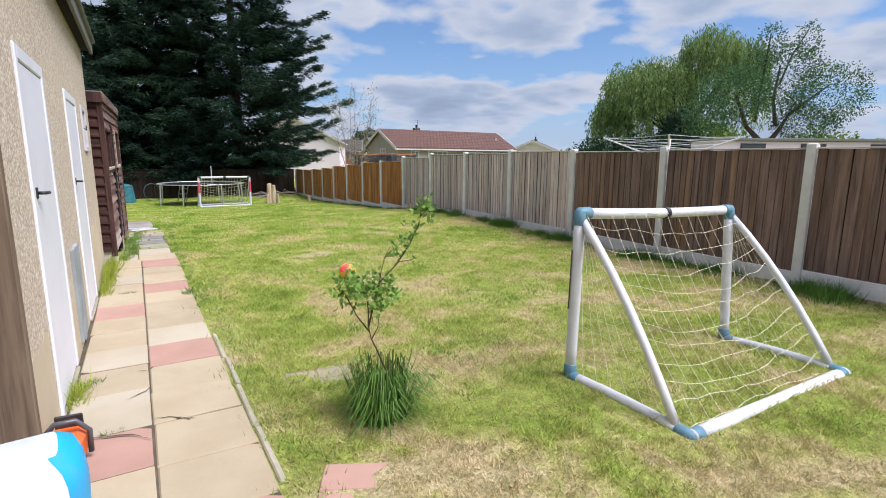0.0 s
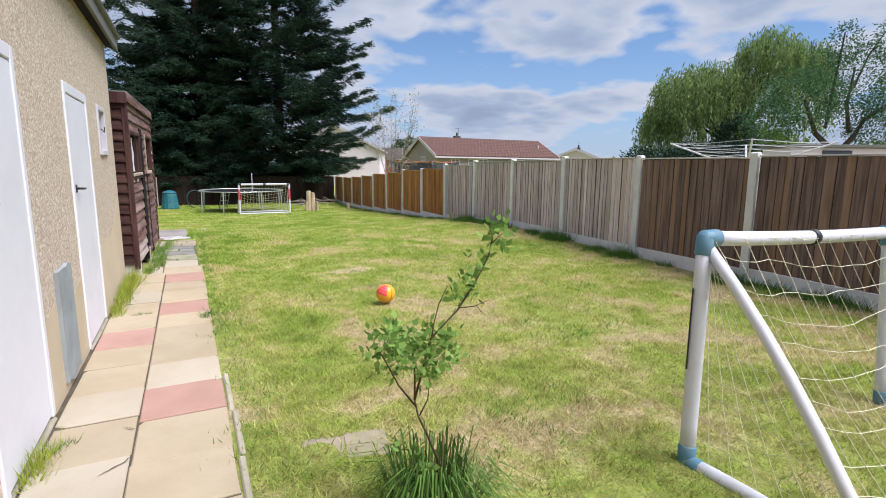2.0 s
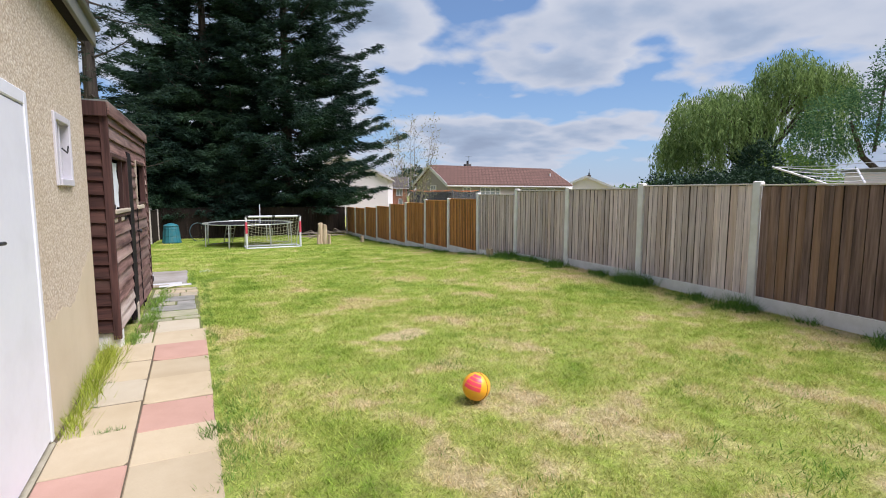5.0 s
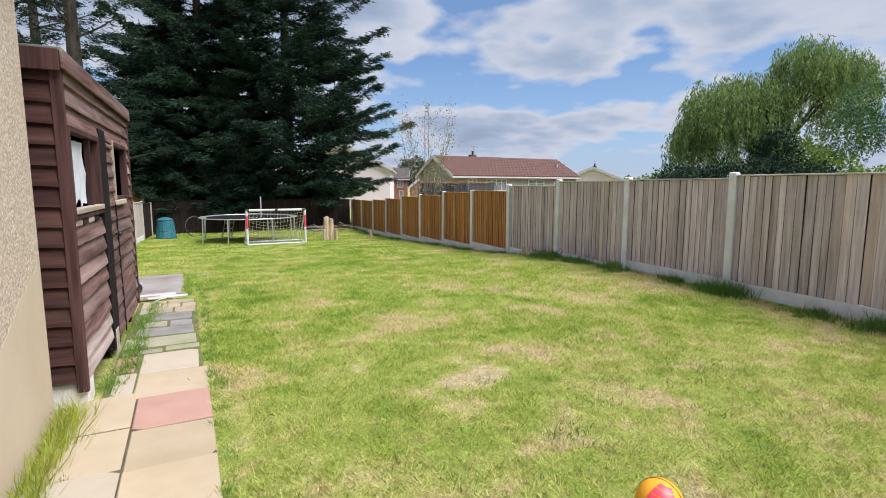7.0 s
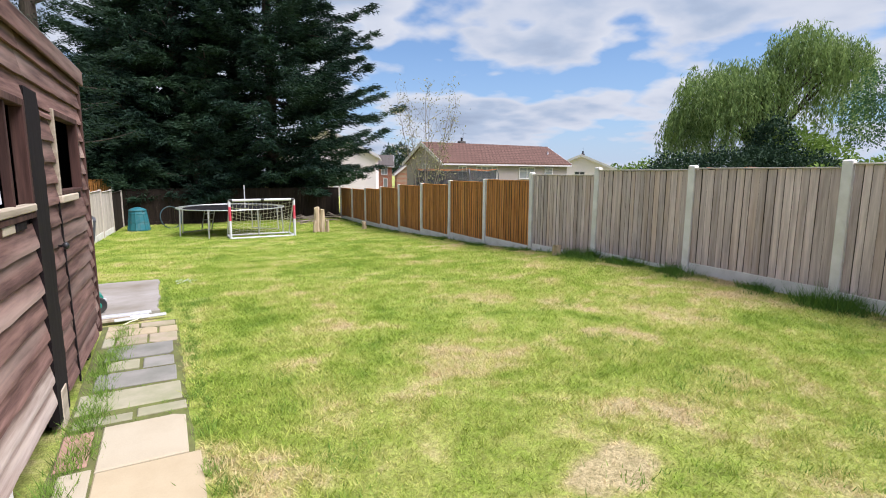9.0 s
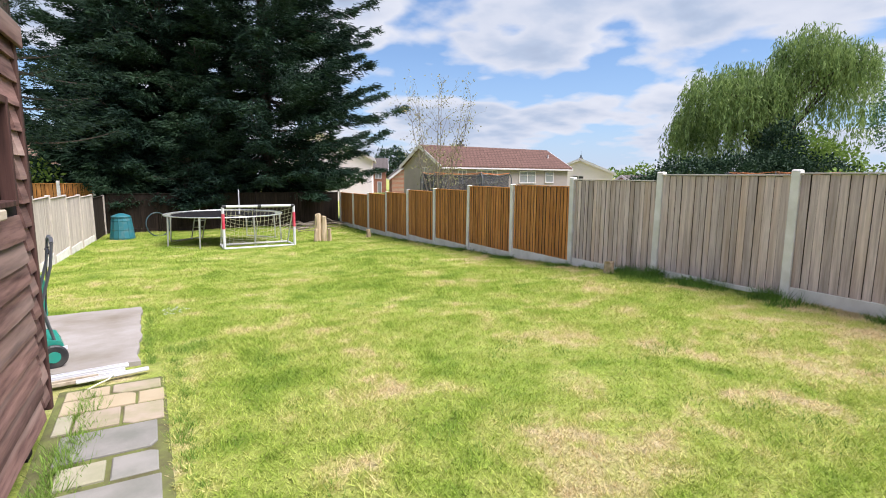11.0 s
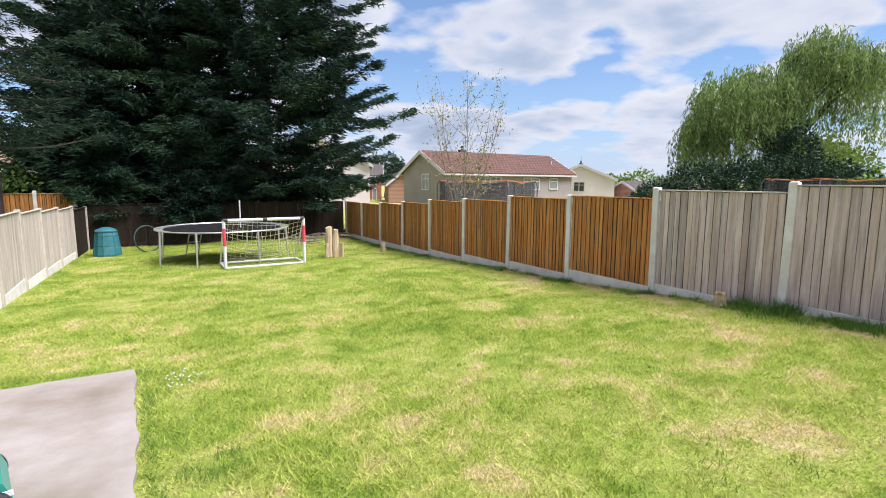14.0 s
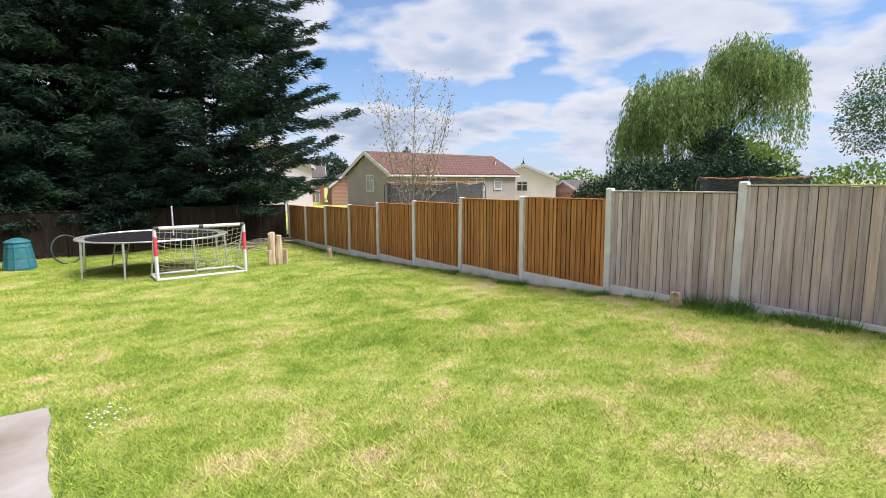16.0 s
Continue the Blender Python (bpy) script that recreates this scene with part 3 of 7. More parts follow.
def build_outbuilding():
    y0, y1, top = -6.0, 8.86, 2.62
    openings = [(2.62, 3.48, 1.84), (4.12, 4.96, 1.84), (6.18, 7.08, 1.84)]
    win = (7.72, 8.22, 1.36, 1.85)
    g = Geo()
    base = -0.35
    t = 0.2
    cuts = [y0]
    for a, b, h in openings:
        g.box(WX - t, WX, cuts[-1], a, base, top)
        g.box(WX - t, WX, a, b, h, top)
        cuts.append(b)
    g.box(WX - t, WX, cuts[-1], win[0], base, top)
    g.box(WX - t, WX, win[0], win[1], base, win[2])
    g.box(WX - t, WX, win[0], win[1], win[3], top)
    g.box(WX - t, WX, win[1], y1, base, top)
    solid("wall_east", g, "pebble", "buff pebbledash outbuilding wall with peeling patches", "wall", kind="structure")
    g = Geo().box(WX - 3.4, WX - t, y1 - t, y1, base, top).box(WX - 3.4, WX - t, y0, y0 + t, base, top).box(WX - 3.6, WX - 3.4, y0, y1, base, top)
    solid("wall_west", g, "pebble", "plain pebbledash rear walls of the outbuilding", "wall", kind="structure")
    r = thing("roof", pose(0, 0, 0), "flat felt roof with a dark fascia board", "roof", kind="structure")
    part("roof_deck", Geo().box(WX - 3.8, WX + 0.13, y0 - 0.1, y1 + 0.14, top + 0.08, top + 0.16, 0.01), "felt", r)
    part("fascia", Geo().box(WX + 0.09, WX + 0.12, y0, y1 + 0.12, top - 0.05, top + 0.078, 0.006), "felt", r, "grey weathered fascia board")
    part("drip_edge", Geo().tube([(WX + 0.13, y0, top + 0.11), (WX + 0.13, y1 + 0.14, top + 0.11)], 0.028, 8), "felt", r)
    part("soffit", Geo().box(WX + 0.002, WX + 0.088, y0, y1 + 0.1, top - 0.012, top + 0.07), "shed_dark", r)
    # smooth render at the foot, with a ragged upper edge
    rnd = random.Random(3)
    g = Geo()
    for a, b, h in ((3.48, 4.05, 0.42), (5.02, 6.16, 0.46), (7.12, 8.855, 0.52)):
        n = int((b - a) / 0.04)
        vs = []
        for i in range(n + 1):
            y = a + (b - a) * i / n
            zt = h + 0.06 * noise.noise((y * 2.3, 1.7, 0)) + 0.05 * noise.noise((y * 9, 4, 0)) + (0.45 * max(0, (y - 8.0)) if b > 8 else 0)
            vs += [(WX - 0.02, y, -0.3), (WX + 0.003, y, -0.3), (WX + 0.0008, y, zt), (WX - 0.02, y, zt - 0.002)]
        fs = [(4 * i + k, 4 * i + 4 + k, 4 * i + 5 + k, 4 * i + 1 + k) for i in range(n) for k in range(3)]
        fs += [(0, 1, 2, 3), (4 * n + 3, 4 * n + 2, 4 * n + 1, 4 * n)]
        g.add(vs, fs)
    solid("trim", g, "render", "smooth tan render patched along the wall foot", "render", kind="structure")
    # doors
    for i, (a, b, h) in enumerate(openings):
        z0 = gz1(0, (a + b) / 2) + 0.02
        brown = i == 0
        d = thing("door_%d" % (i + 1), pose(WX, (a + b) / 2, z0), "closed weathered brown timber door" if brown else "closed white painted timber door in the pebbledash wall", "door", kind="structure")
        w, hh = (b - a) / 2, h - z0
        fm = "brown_door" if brown else "white"
        f = 0.038
        part("door_frame", Geo().box(-0.15, 0.012, -w - 0.02, -w + f, 0, hh + 0.02, 0.006).box(-0.1, 0.012, w - f, w + 0.02, 0, hh + 0.02, 0.006).box(-0.1, 0.012, -w + f, w - f, hh - 0.055, hh + 0.02, 0.006), fm, d, "chipped painted frame")
        dx = -0.09 if brown else 0.008
        leaf = part("door_leaf", Geo().box(dx - 0.045, dx - 0.002, -w + f + 0.004, w - f - 0.004, 0.02, hh - 0.062, 0.004), "brown_door" if brown else "white", d)
        if not brown:
            hz = 1.22
            part("handle", Geo().box(dx - 0.002, dx + 0.005, -w + 0.08, -w + 0.12, hz - 0.03, hz + 0.03, 0.003).tube([(dx + 0.004, -w + 0.10, hz), (dx + 0.035, -w + 0.10, hz), (dx + 0.04, -w + 0.2, hz - 0.004)], 0.009, 8), "black", leaf, "dark lever handle", True)
        solid("door_step", Geo().box(WX - 0.1, WX + 0.02, a, b, z0 - 0.14, z0 - 0.005, 0.01), "kerb", "worn concrete door threshold", "threshold")
    # small window
    wi = thing("window_1", pose(WX, (win[0] + win[1]) / 2, (win[2] + win[3]) / 2), "small white framed window with peeling paint", "window", kind="structure")
    hw, hh = (win[1] - win[0]) / 2, (win[3] - win[2]) / 2
    part("window_frame", Geo().box(-0.08, 0.015, -hw, -hw + 0.05, -hh, hh, 0.005).box(-0.08, 0.015, hw - 0.05, hw, -hh, hh, 0.005).box(-0.08, 0.015, -hw + 0.05, hw - 0.05, hh - 0.05, hh, 0.005).box(-0.08, 0.025, -hw + 0.05, hw - 0.05, -hh, -hh + 0.05, 0.005), "whitetrim", wi)
    part("pane", Geo().box(-0.06, -0.05, -hw + 0.05, hw - 0.05, -hh + 0.05, hh - 0.05), "paleglass", wi)
    part("glazing_bar", Geo().box(-0.048, -0.01, -0.012, 0.012, -hh + 0.05, hh - 0.05, 0.003), "whitetrim", wi)
    part("stay", Geo().tube([(-0.005, 0.02, 0.02), (0.02, 0.05, -0.01), (0.02, 0.09, 0.04)], 0.006, 6), "black", wi)
    # grey board fixed over an old opening
    z = gz1(0, 5.5)
    g = Geo()
    n = 14
    vs = []
    for i in range(n + 1):
        y = 5.32 + 0.39 * i / n
        top = z + 0.77 + 0.012 * noise.noise((y * 9, 0, 0))
        bot = z + 0.06 + 0.03 * noise.noise((y * 7, 3, 0))
        x = WX + 0.024 + 0.003 * noise.noise((y * 12, 8, 0))
        vs += [(WX - 0.01, y, bot), (x, y, bot), (x, y, top), (WX - 0.01, y, top)]
    fs = [(4 * i + k, 4 * i + 4 + k, 4 * i + 5 + k, 4 * i + 1 + k) for i in range(n) for k in range(3)]
    fs += [(0, 1, 2, 3), (4 * n + 3, 4 * n + 2, 4 * n + 1, 4 * n)]
    solid("cover_board", g.add(vs, fs), "sheet", "pale grey board patched over the wall foot", "board")


build_outbuilding()


# ---- timber shed ----
SX, SY0, SY1, STOP = -0.15, 9.08, 11.88, 2.09


def lap_board(length, h):
    """One lapped weatherboard along y: thick at its lower edge, with a worn lip."""
    n = max(2, int(length / 0.12))
    vs, fs = [], []
    for i in range(n + 1):
        y = length * i / n
        w = 0.007 * noise.noise((y * 6, h * 31, length))
        vs += [(0, y, 0.004), (0.032, y, 0.0 + w), (0.031, y, 0.022 + w), (0.008, y, h + 0.004), (0, y, h + 0.004)]
    for i in range(n):
        for k in range(5):
            fs.append((5 * i + k, 5 * i + (k + 1) % 5, 5 * i + 5 + (k + 1) % 5, 5 * i + 5 + k))
    fs += [(4, 3, 2, 1, 0), tuple(5 * n + k for k in range(5))]
    return Geo().add(vs, fs)


def build_shed():
    zb = gz1(0, 9.0)
    shed = thing("garden_shed", pose(SX, SY0, zb, 0, 0, -2.0), "dark brown stained timber shed with peeling lapped boards and broken windows", "shed")
    L, H = SY1 - SY0, STOP - zb
    z0 = 0.17
    cache = {}

    def board(par, ya, yb, za, h, mat="shed", tilt=0.0, x=0.0):
        key = (round(yb - ya, 3), round(h, 3), mat)
        if key not in cache:
            cache[key] = lap_board(yb - ya, h).mesh("board")
            cache[key].materials.append(M[mat])
        part("board", cache[key], mat, par, at=Matrix.Translation((x, ya, za)) @ Euler((tilt, 0, 0)).to_matrix().to_4x4())

    rnd = random.Random(5)
    win1 = (0.05, 1.04, 1.23, 1.84)
    win2 = (1.66, 2.50, 1.32, 1.86)
    p = 0.128
    front = part("front_wall", Geo().box(-0.03, -0.004, 0.0, win1[0], z0, H).box(-0.03, -0.004, win1[1], 1.06, z0, H).box(-0.03, -0.004, win1[0], win1[1], z0, win1[2]).box(-0.03, -0.004, win1[0], win1[1], win1[3], H).box(-0.03, -0.004, 2.62, L, z0, H).box(-0.03, -0.004, 1.06, 2.62, 1.93, H), "shed_dark", shed)
    z = z0
    i = 0
    while z < H - 0.03:
        h = min(p, H - z)
        mid = z + h / 2
        if mid < win1[2] - 0.02 or mid > win1[3] + 0.03:
            board(front, 0.018, 1.05, z, h, "shed_bleached" if z < z0 + 0.2 else "shed", tilt=rnd.uniform(-0.004, 0.004))
        if mid > 1.89:
            board(front, 1.05, L - 0.03, z, h, tilt=rnd.uniform(-0.003, 0.003))
        else:
            board(front, 2.63, L - 0.03, z, h, tilt=rnd.uniform(-0.006, 0.006))
        z += p
    # the door, slightly ajar, with a dark hanging post
    g = Geo()
    vs = []
    for k in range(41):
        zz = 0.04 + 1.87 * k / 40
        e = 1.335 + 0.026 * noise.noise((zz * 9, 0.3, 1)) + 0.014 * noise.noise((zz * 23, 2, 1))
        vs += [(-0.02, 1.045, zz), (0.034, 1.045, zz), (0.034, e, zz), (-0.02, e, zz)]
    fs = [(4 * k + i, 4 * k + (i + 1) % 4, 4 * k + 4 + (i + 1) % 4, 4 * k + 4 + i) for k in range(40) for i in range(4)]
    part("door_post", g.add(vs, fs + [(3, 2, 1, 0), (160, 161, 162, 163)]), "shed_dark", shed, "black strip with a ragged edge")
    part("post_foot", Geo().box(-0.03, 0.035, 1.12, 1.27, -0.02, 0.22, 0.01), "bare_wood", shed, "bare split wood at the foot", at=Matrix.Translation((0.004, 0, 0.0)))
    leaf = part("door", Geo().box(-0.015, 0.002, 1.36, win2[0], z0 - 0.05, 1.92).box(-0.015, 0.002, win2[1], 2.61, z0 - 0.05, 1.92).box(-0.015, 0.002, win2[0], win2[1], z0 - 0.05, win2[2]).box(-0.015, 0.002, win2[0], win2[1], win2[3], 1.92), "shed_dark", shed, "boarded shed door")
    z = z0 - 0.05
    while z < 1.80:
        h = min(p, 1.832 - z)
        mid = z + h / 2
        e = rnd.uniform(-0.015, 0.015)
        if win2[2] - 0.02 < mid < win2[3] + 0.03:
            board(leaf, 1.345 + e, win2[0] - 0.005, z, h, x=0.004)
        else:
            board(leaf, 1.345 + e, 2.61, z, h, tilt=rnd.uniform(-0.012, 0.012), x=0.004)
        z += p
    vs = []
    for k in range(31):
        zz = 0.06 + 1.22 * k / 30
        y0 = 1.70 - 0.09 * k / 30 + 0.016 * noise.noise((zz * 11, 5, 2))
        w = 0.009 + 0.007 * noise.noise((zz * 17, 9, 4))
        vs += [(0.030, y0 - w, zz), (0.040, y0 - w, zz), (0.040, y0 + w, zz), (0.030, y0 + w, zz)]
    fs = [(4 * k + i, 4 * k + (i + 1) % 4, 4 * k + 4 + (i + 1) % 4, 4 * k + 4 + i) for k in range(30) for i in range(4)]
    part("split", Geo().add(vs, fs + [(3, 2, 1, 0), (120, 121, 122, 123)]), "shed_dark", leaf, "dark ragged split down the door")
    part("bare_edge", Geo().box(0.005, 0.046, win2[0] - 0.012, win2[0] + 0.014, win2[2], win2[3], 0.004), "bare_wood", leaf, "bare pale window edge")
    part("knob", Geo().lathe([(0.006, 0), (0.007, 0.03), (0.022, 0.035), (0.024, 0.05), (0.012, 0.06)], sides=12, m=Matrix.Translation((0.03, 1.46, 1.02)) @ Euler((0, radians(90), 0)).to_matrix().to_4x4()), "black", leaf, "", True)
    # windows
    for nm, (a, b, c, d), par, x, mat in (("window", win1, shed, 0.0, "shed_trim"), ("window", win2, leaf, 0.006, "shed_trim")):
        w = part(nm, Geo().box(x - 0.03, x + 0.035, a, a + 0.03, c, d, 0.004).box(x - 0.03, x + 0.035, b - 0.04, b, c, d, 0.004).box(x - 0.03, x + 0.035, a + 0.03, b - 0.04, d - 0.04, d, 0.004).box(x - 0.03, x + 0.035, a + 0.03, b - 0.04, c, c + 0.03, 0.004), mat, par, "peeling window frame")
    part("glazing_bar", Geo().box(-0.02, 0.02, 0.72, 0.75, win1[2] + 0.03, win1[3] - 0.04, 0.003), "shed_trim", shed)
    part("window_sill", Geo().box(-0.01, 0.045, win1[0] + 0.02, win1[1] - 0.02, win1[2] + 0.035, win1[2] + 0.075, 0.006), "bare_wood", shed, "pale cracked sill")
    for k, mm in enumerate(("bare_wood", "shed_end", "bare_wood", "shed_dark")):
        part("sill_block", Geo().box(-0.005, 0.026, 0.09 + 0.2 * k, 0.27 + 0.2 * k, win1[2] - 0.045, win1[2] - 0.002, 0.005), mm, shed)
    part("window_sill", Geo().box(0.0, 0.055, win2[0] - 0.02, win2[1] - 0.3, win2[2] - 0.05, win2[2] - 0.002, 0.006), "bare_wood", shed, "pale cracked sill")
    g = Geo()
    n = 16
    vs = []
    for i in range(n + 1):
        for j in range(7):
            s = i / n
            hang = 0.02 * math.sin(s * 21) + 0.01 * math.sin(j * 2 + s * 9)
            lim = 1.0 if j < 3 else 0.92 + 0.12 * noise.noise((s * 7, j, 0))
            wide = 0.58 + 0.035 * noise.noise((j * 1.7, 3, 1)) + (0.05 if j in (3, 4) else 0)
            vs.append((-0.022 + 0.35 * hang, win1[0] + 0.032 + wide * s, win1[3] - 0.075 - (win1[3] - win1[2] - 0.13) * (j / 6) * lim))
    fs = [(i * 7 + j, (i + 1) * 7 + j, (i + 1) * 7 + j + 1, i * 7 + j + 1) for i in range(n) for j in range(6)]
    k = len(vs)
    vs += [(x - 0.006, y, zz) for x, y, zz in vs]
    fs += [tuple(q + k for q in f[::-1]) for f in fs]
    part("window_sheeting", g.add(vs, fs), "curtain", shed, "torn white sheeting behind the broken window", True)
    # end wall of lapped boards facing the outbuilding
    W = 1.9
    end = part("end_wall", Geo().box(-W, 0, 0.004, 0.03, z0, H), "shed_dark", shed)
    z = z0
    while z < H - 0.03:
        h = min(0.128, H - z)
        gg = lap_board(W, h)
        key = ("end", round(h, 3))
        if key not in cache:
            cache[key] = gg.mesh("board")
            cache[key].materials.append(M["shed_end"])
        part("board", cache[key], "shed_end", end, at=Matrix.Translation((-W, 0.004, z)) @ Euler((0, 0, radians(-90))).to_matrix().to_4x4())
        z += 0.128
    part("end_wall", Geo().box(-W, -0.004, L - 0.03, L, z0, H), "shed_dark", shed)
    part("back_wall", Geo().box(-W - 0.03, -W, 0, L, z0, H), "shed_dark", shed)
    part("floor", Geo().box(-W, -0.035, 0.035, L - 0.035, z0 - 0.06, z0 + 0.0), "inside", shed)
    for y in (0.0, L):
        part("corner_post", Geo().box(-0.03, 0.036, y - 0.03, y + 0.014, 0.10, H, 0.005), "shed_trim", shed)
    part("roof", Geo().box(-W - 0.08, 0.05, -0.05, L + 0.04, H + 0.02, H + 0.045, 0.004), "felt", shed, "felted roof")
    part("fascia", Geo().box(0.038, 0.058, -0.055, L + 0.05, H - 0.085, H + 0.03, 0.004), "shed", shed)
    part("fascia", Geo().box(-W - 0.08, 0.037, -0.07, -0.052, H - 0.10, H + 0.03, 0.004), "shed_trim", shed)
    part("bearer", Geo().box(-W + 0.05, -0.02, 0.2, 0.28, 0.0, z0 - 0.062), "shed_dark", shed)
    part("bearer", Geo().box(-W + 0.05, -0.02, L - 0.4, L - 0.3, -0.1, z0 - 0.062), "shed_dark", shed)
    solid("concrete_block", Geo().box(-0.22, 0.0, 0, 0.2, -0.06, 0.165, 0.012), "post", "pale concrete block under the shed corner", "block", at=pose(SX + 0.03, SY0 + 0.01, zb))


build_shed()


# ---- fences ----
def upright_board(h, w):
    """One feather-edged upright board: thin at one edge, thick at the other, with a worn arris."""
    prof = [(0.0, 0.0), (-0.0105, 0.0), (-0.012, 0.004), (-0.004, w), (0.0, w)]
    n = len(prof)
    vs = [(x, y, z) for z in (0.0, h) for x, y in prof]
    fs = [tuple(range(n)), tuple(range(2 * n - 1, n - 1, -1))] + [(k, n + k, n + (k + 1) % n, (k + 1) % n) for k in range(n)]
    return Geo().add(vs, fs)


board_cache = {}


def concrete_post(par, x, y, z0, z1, turn, mat="post"):
    h = z1 - z0
    g = Geo().box(-0.05, 0.05, -0.05, 0.05, -0.25, h - 0.012, 0.008)
    g.add([(-0.05, -0.05, h - 0.012), (0.05, -0.05, h - 0.012), (0.05, 0.05, h - 0.012), (-0.05, 0.05, h - 0.012), (-0.03, -0.03, h), (0.03, -0.03, h), (0.03, 0.03, h), (-0.03, 0.03, h)],
          [(0, 1, 5, 4), (1, 2, 6, 5), (2, 3, 7, 6), (3, 0, 4, 7), (4, 5, 6, 7)])
    part("post", g, mat, par, {"post": "pale grey concrete post", "post_old": "weathered tan concrete post"}.get(mat, "post coloured dark for the tree shade"), at=pose(x, y, z0, random.Random(x + y).uniform(-0.6, 0.6), random.Random(x - y).uniform(-0.6, 0.6), turn))


def fence_panel(par, a, b, zbase, ztop, mat, label, gravel=0.17, seed=0, boards=18):
    """One bay between two posts: gravel board, upright boards, rails and a capping; local y runs along it and -x faces the lawn."""
    (xa, ya), (xb, yb) = a, b
    L = math.hypot(xb - xa, yb - ya)
    turn = math.degrees(math.atan2(-(xb - xa), yb - ya))
    m = pose(xa, ya, zbase, 0, 0, turn)
    rnd = random.Random(seed)
    part("gravel_board", Geo().box(-0.022, 0.022, 0.052, L - 0.052, -0.2, gravel, 0.006), "fence_shade" if mat == "fence_shade" else "post", par, "gravel board coloured dark for the tree shade" if mat == "fence_shade" else "concrete gravel board", at=m)
    h = round(ztop - zbase - gravel - 0.012, 2)
    g = Geo()
    for z in (0.15, 0.5, 0.86):
        g.box(0.0145, 0.04, 0.053, L - 0.053, gravel + h * z, gravel + h * z + 0.045)
    p = part("panel", g, mat, par, label, at=m)
    part("capping", Geo().box(-0.042, 0.03, 0.053, L - 0.053, gravel + h + 0.004, gravel + h + 0.022, 0.004), "fence_cap" if mat in ("fence_grey", "fence_brown") else mat, p, "pale weathered capping strip" if mat in ("fence_grey", "fence_brown") else "")
    # added dark sheet, so the gaps read as shadow lines
    part("backing", Geo().box(0.002, 0.012, 0.054, L - 0.054, gravel + 0.006, gravel + h), "fence_shade", p)
    gap = 0.012 if mat == "fence_new" else 0.004
    cuts = np.cumsum([0.0] + [1.0 + rnd.uniform(-0.22, 0.22) for _ in range(boards)])
    cuts = cuts / cuts[-1] * (L - 0.11)
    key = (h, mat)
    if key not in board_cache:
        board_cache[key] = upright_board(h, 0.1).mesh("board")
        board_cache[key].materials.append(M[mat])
        board_cache[key].materials.append(M["board_edge_shade"])
        board_cache[key].polygons[2].material_index = 1   # dark edge face draws the shadow line at the lap
    for a0, a1 in zip(cuts, cuts[1:]):
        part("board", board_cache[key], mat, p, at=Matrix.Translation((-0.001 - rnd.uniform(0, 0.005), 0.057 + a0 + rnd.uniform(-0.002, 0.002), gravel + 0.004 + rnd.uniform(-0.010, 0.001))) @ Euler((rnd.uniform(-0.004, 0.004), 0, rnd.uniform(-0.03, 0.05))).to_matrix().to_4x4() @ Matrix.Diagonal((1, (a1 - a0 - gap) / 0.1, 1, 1)))


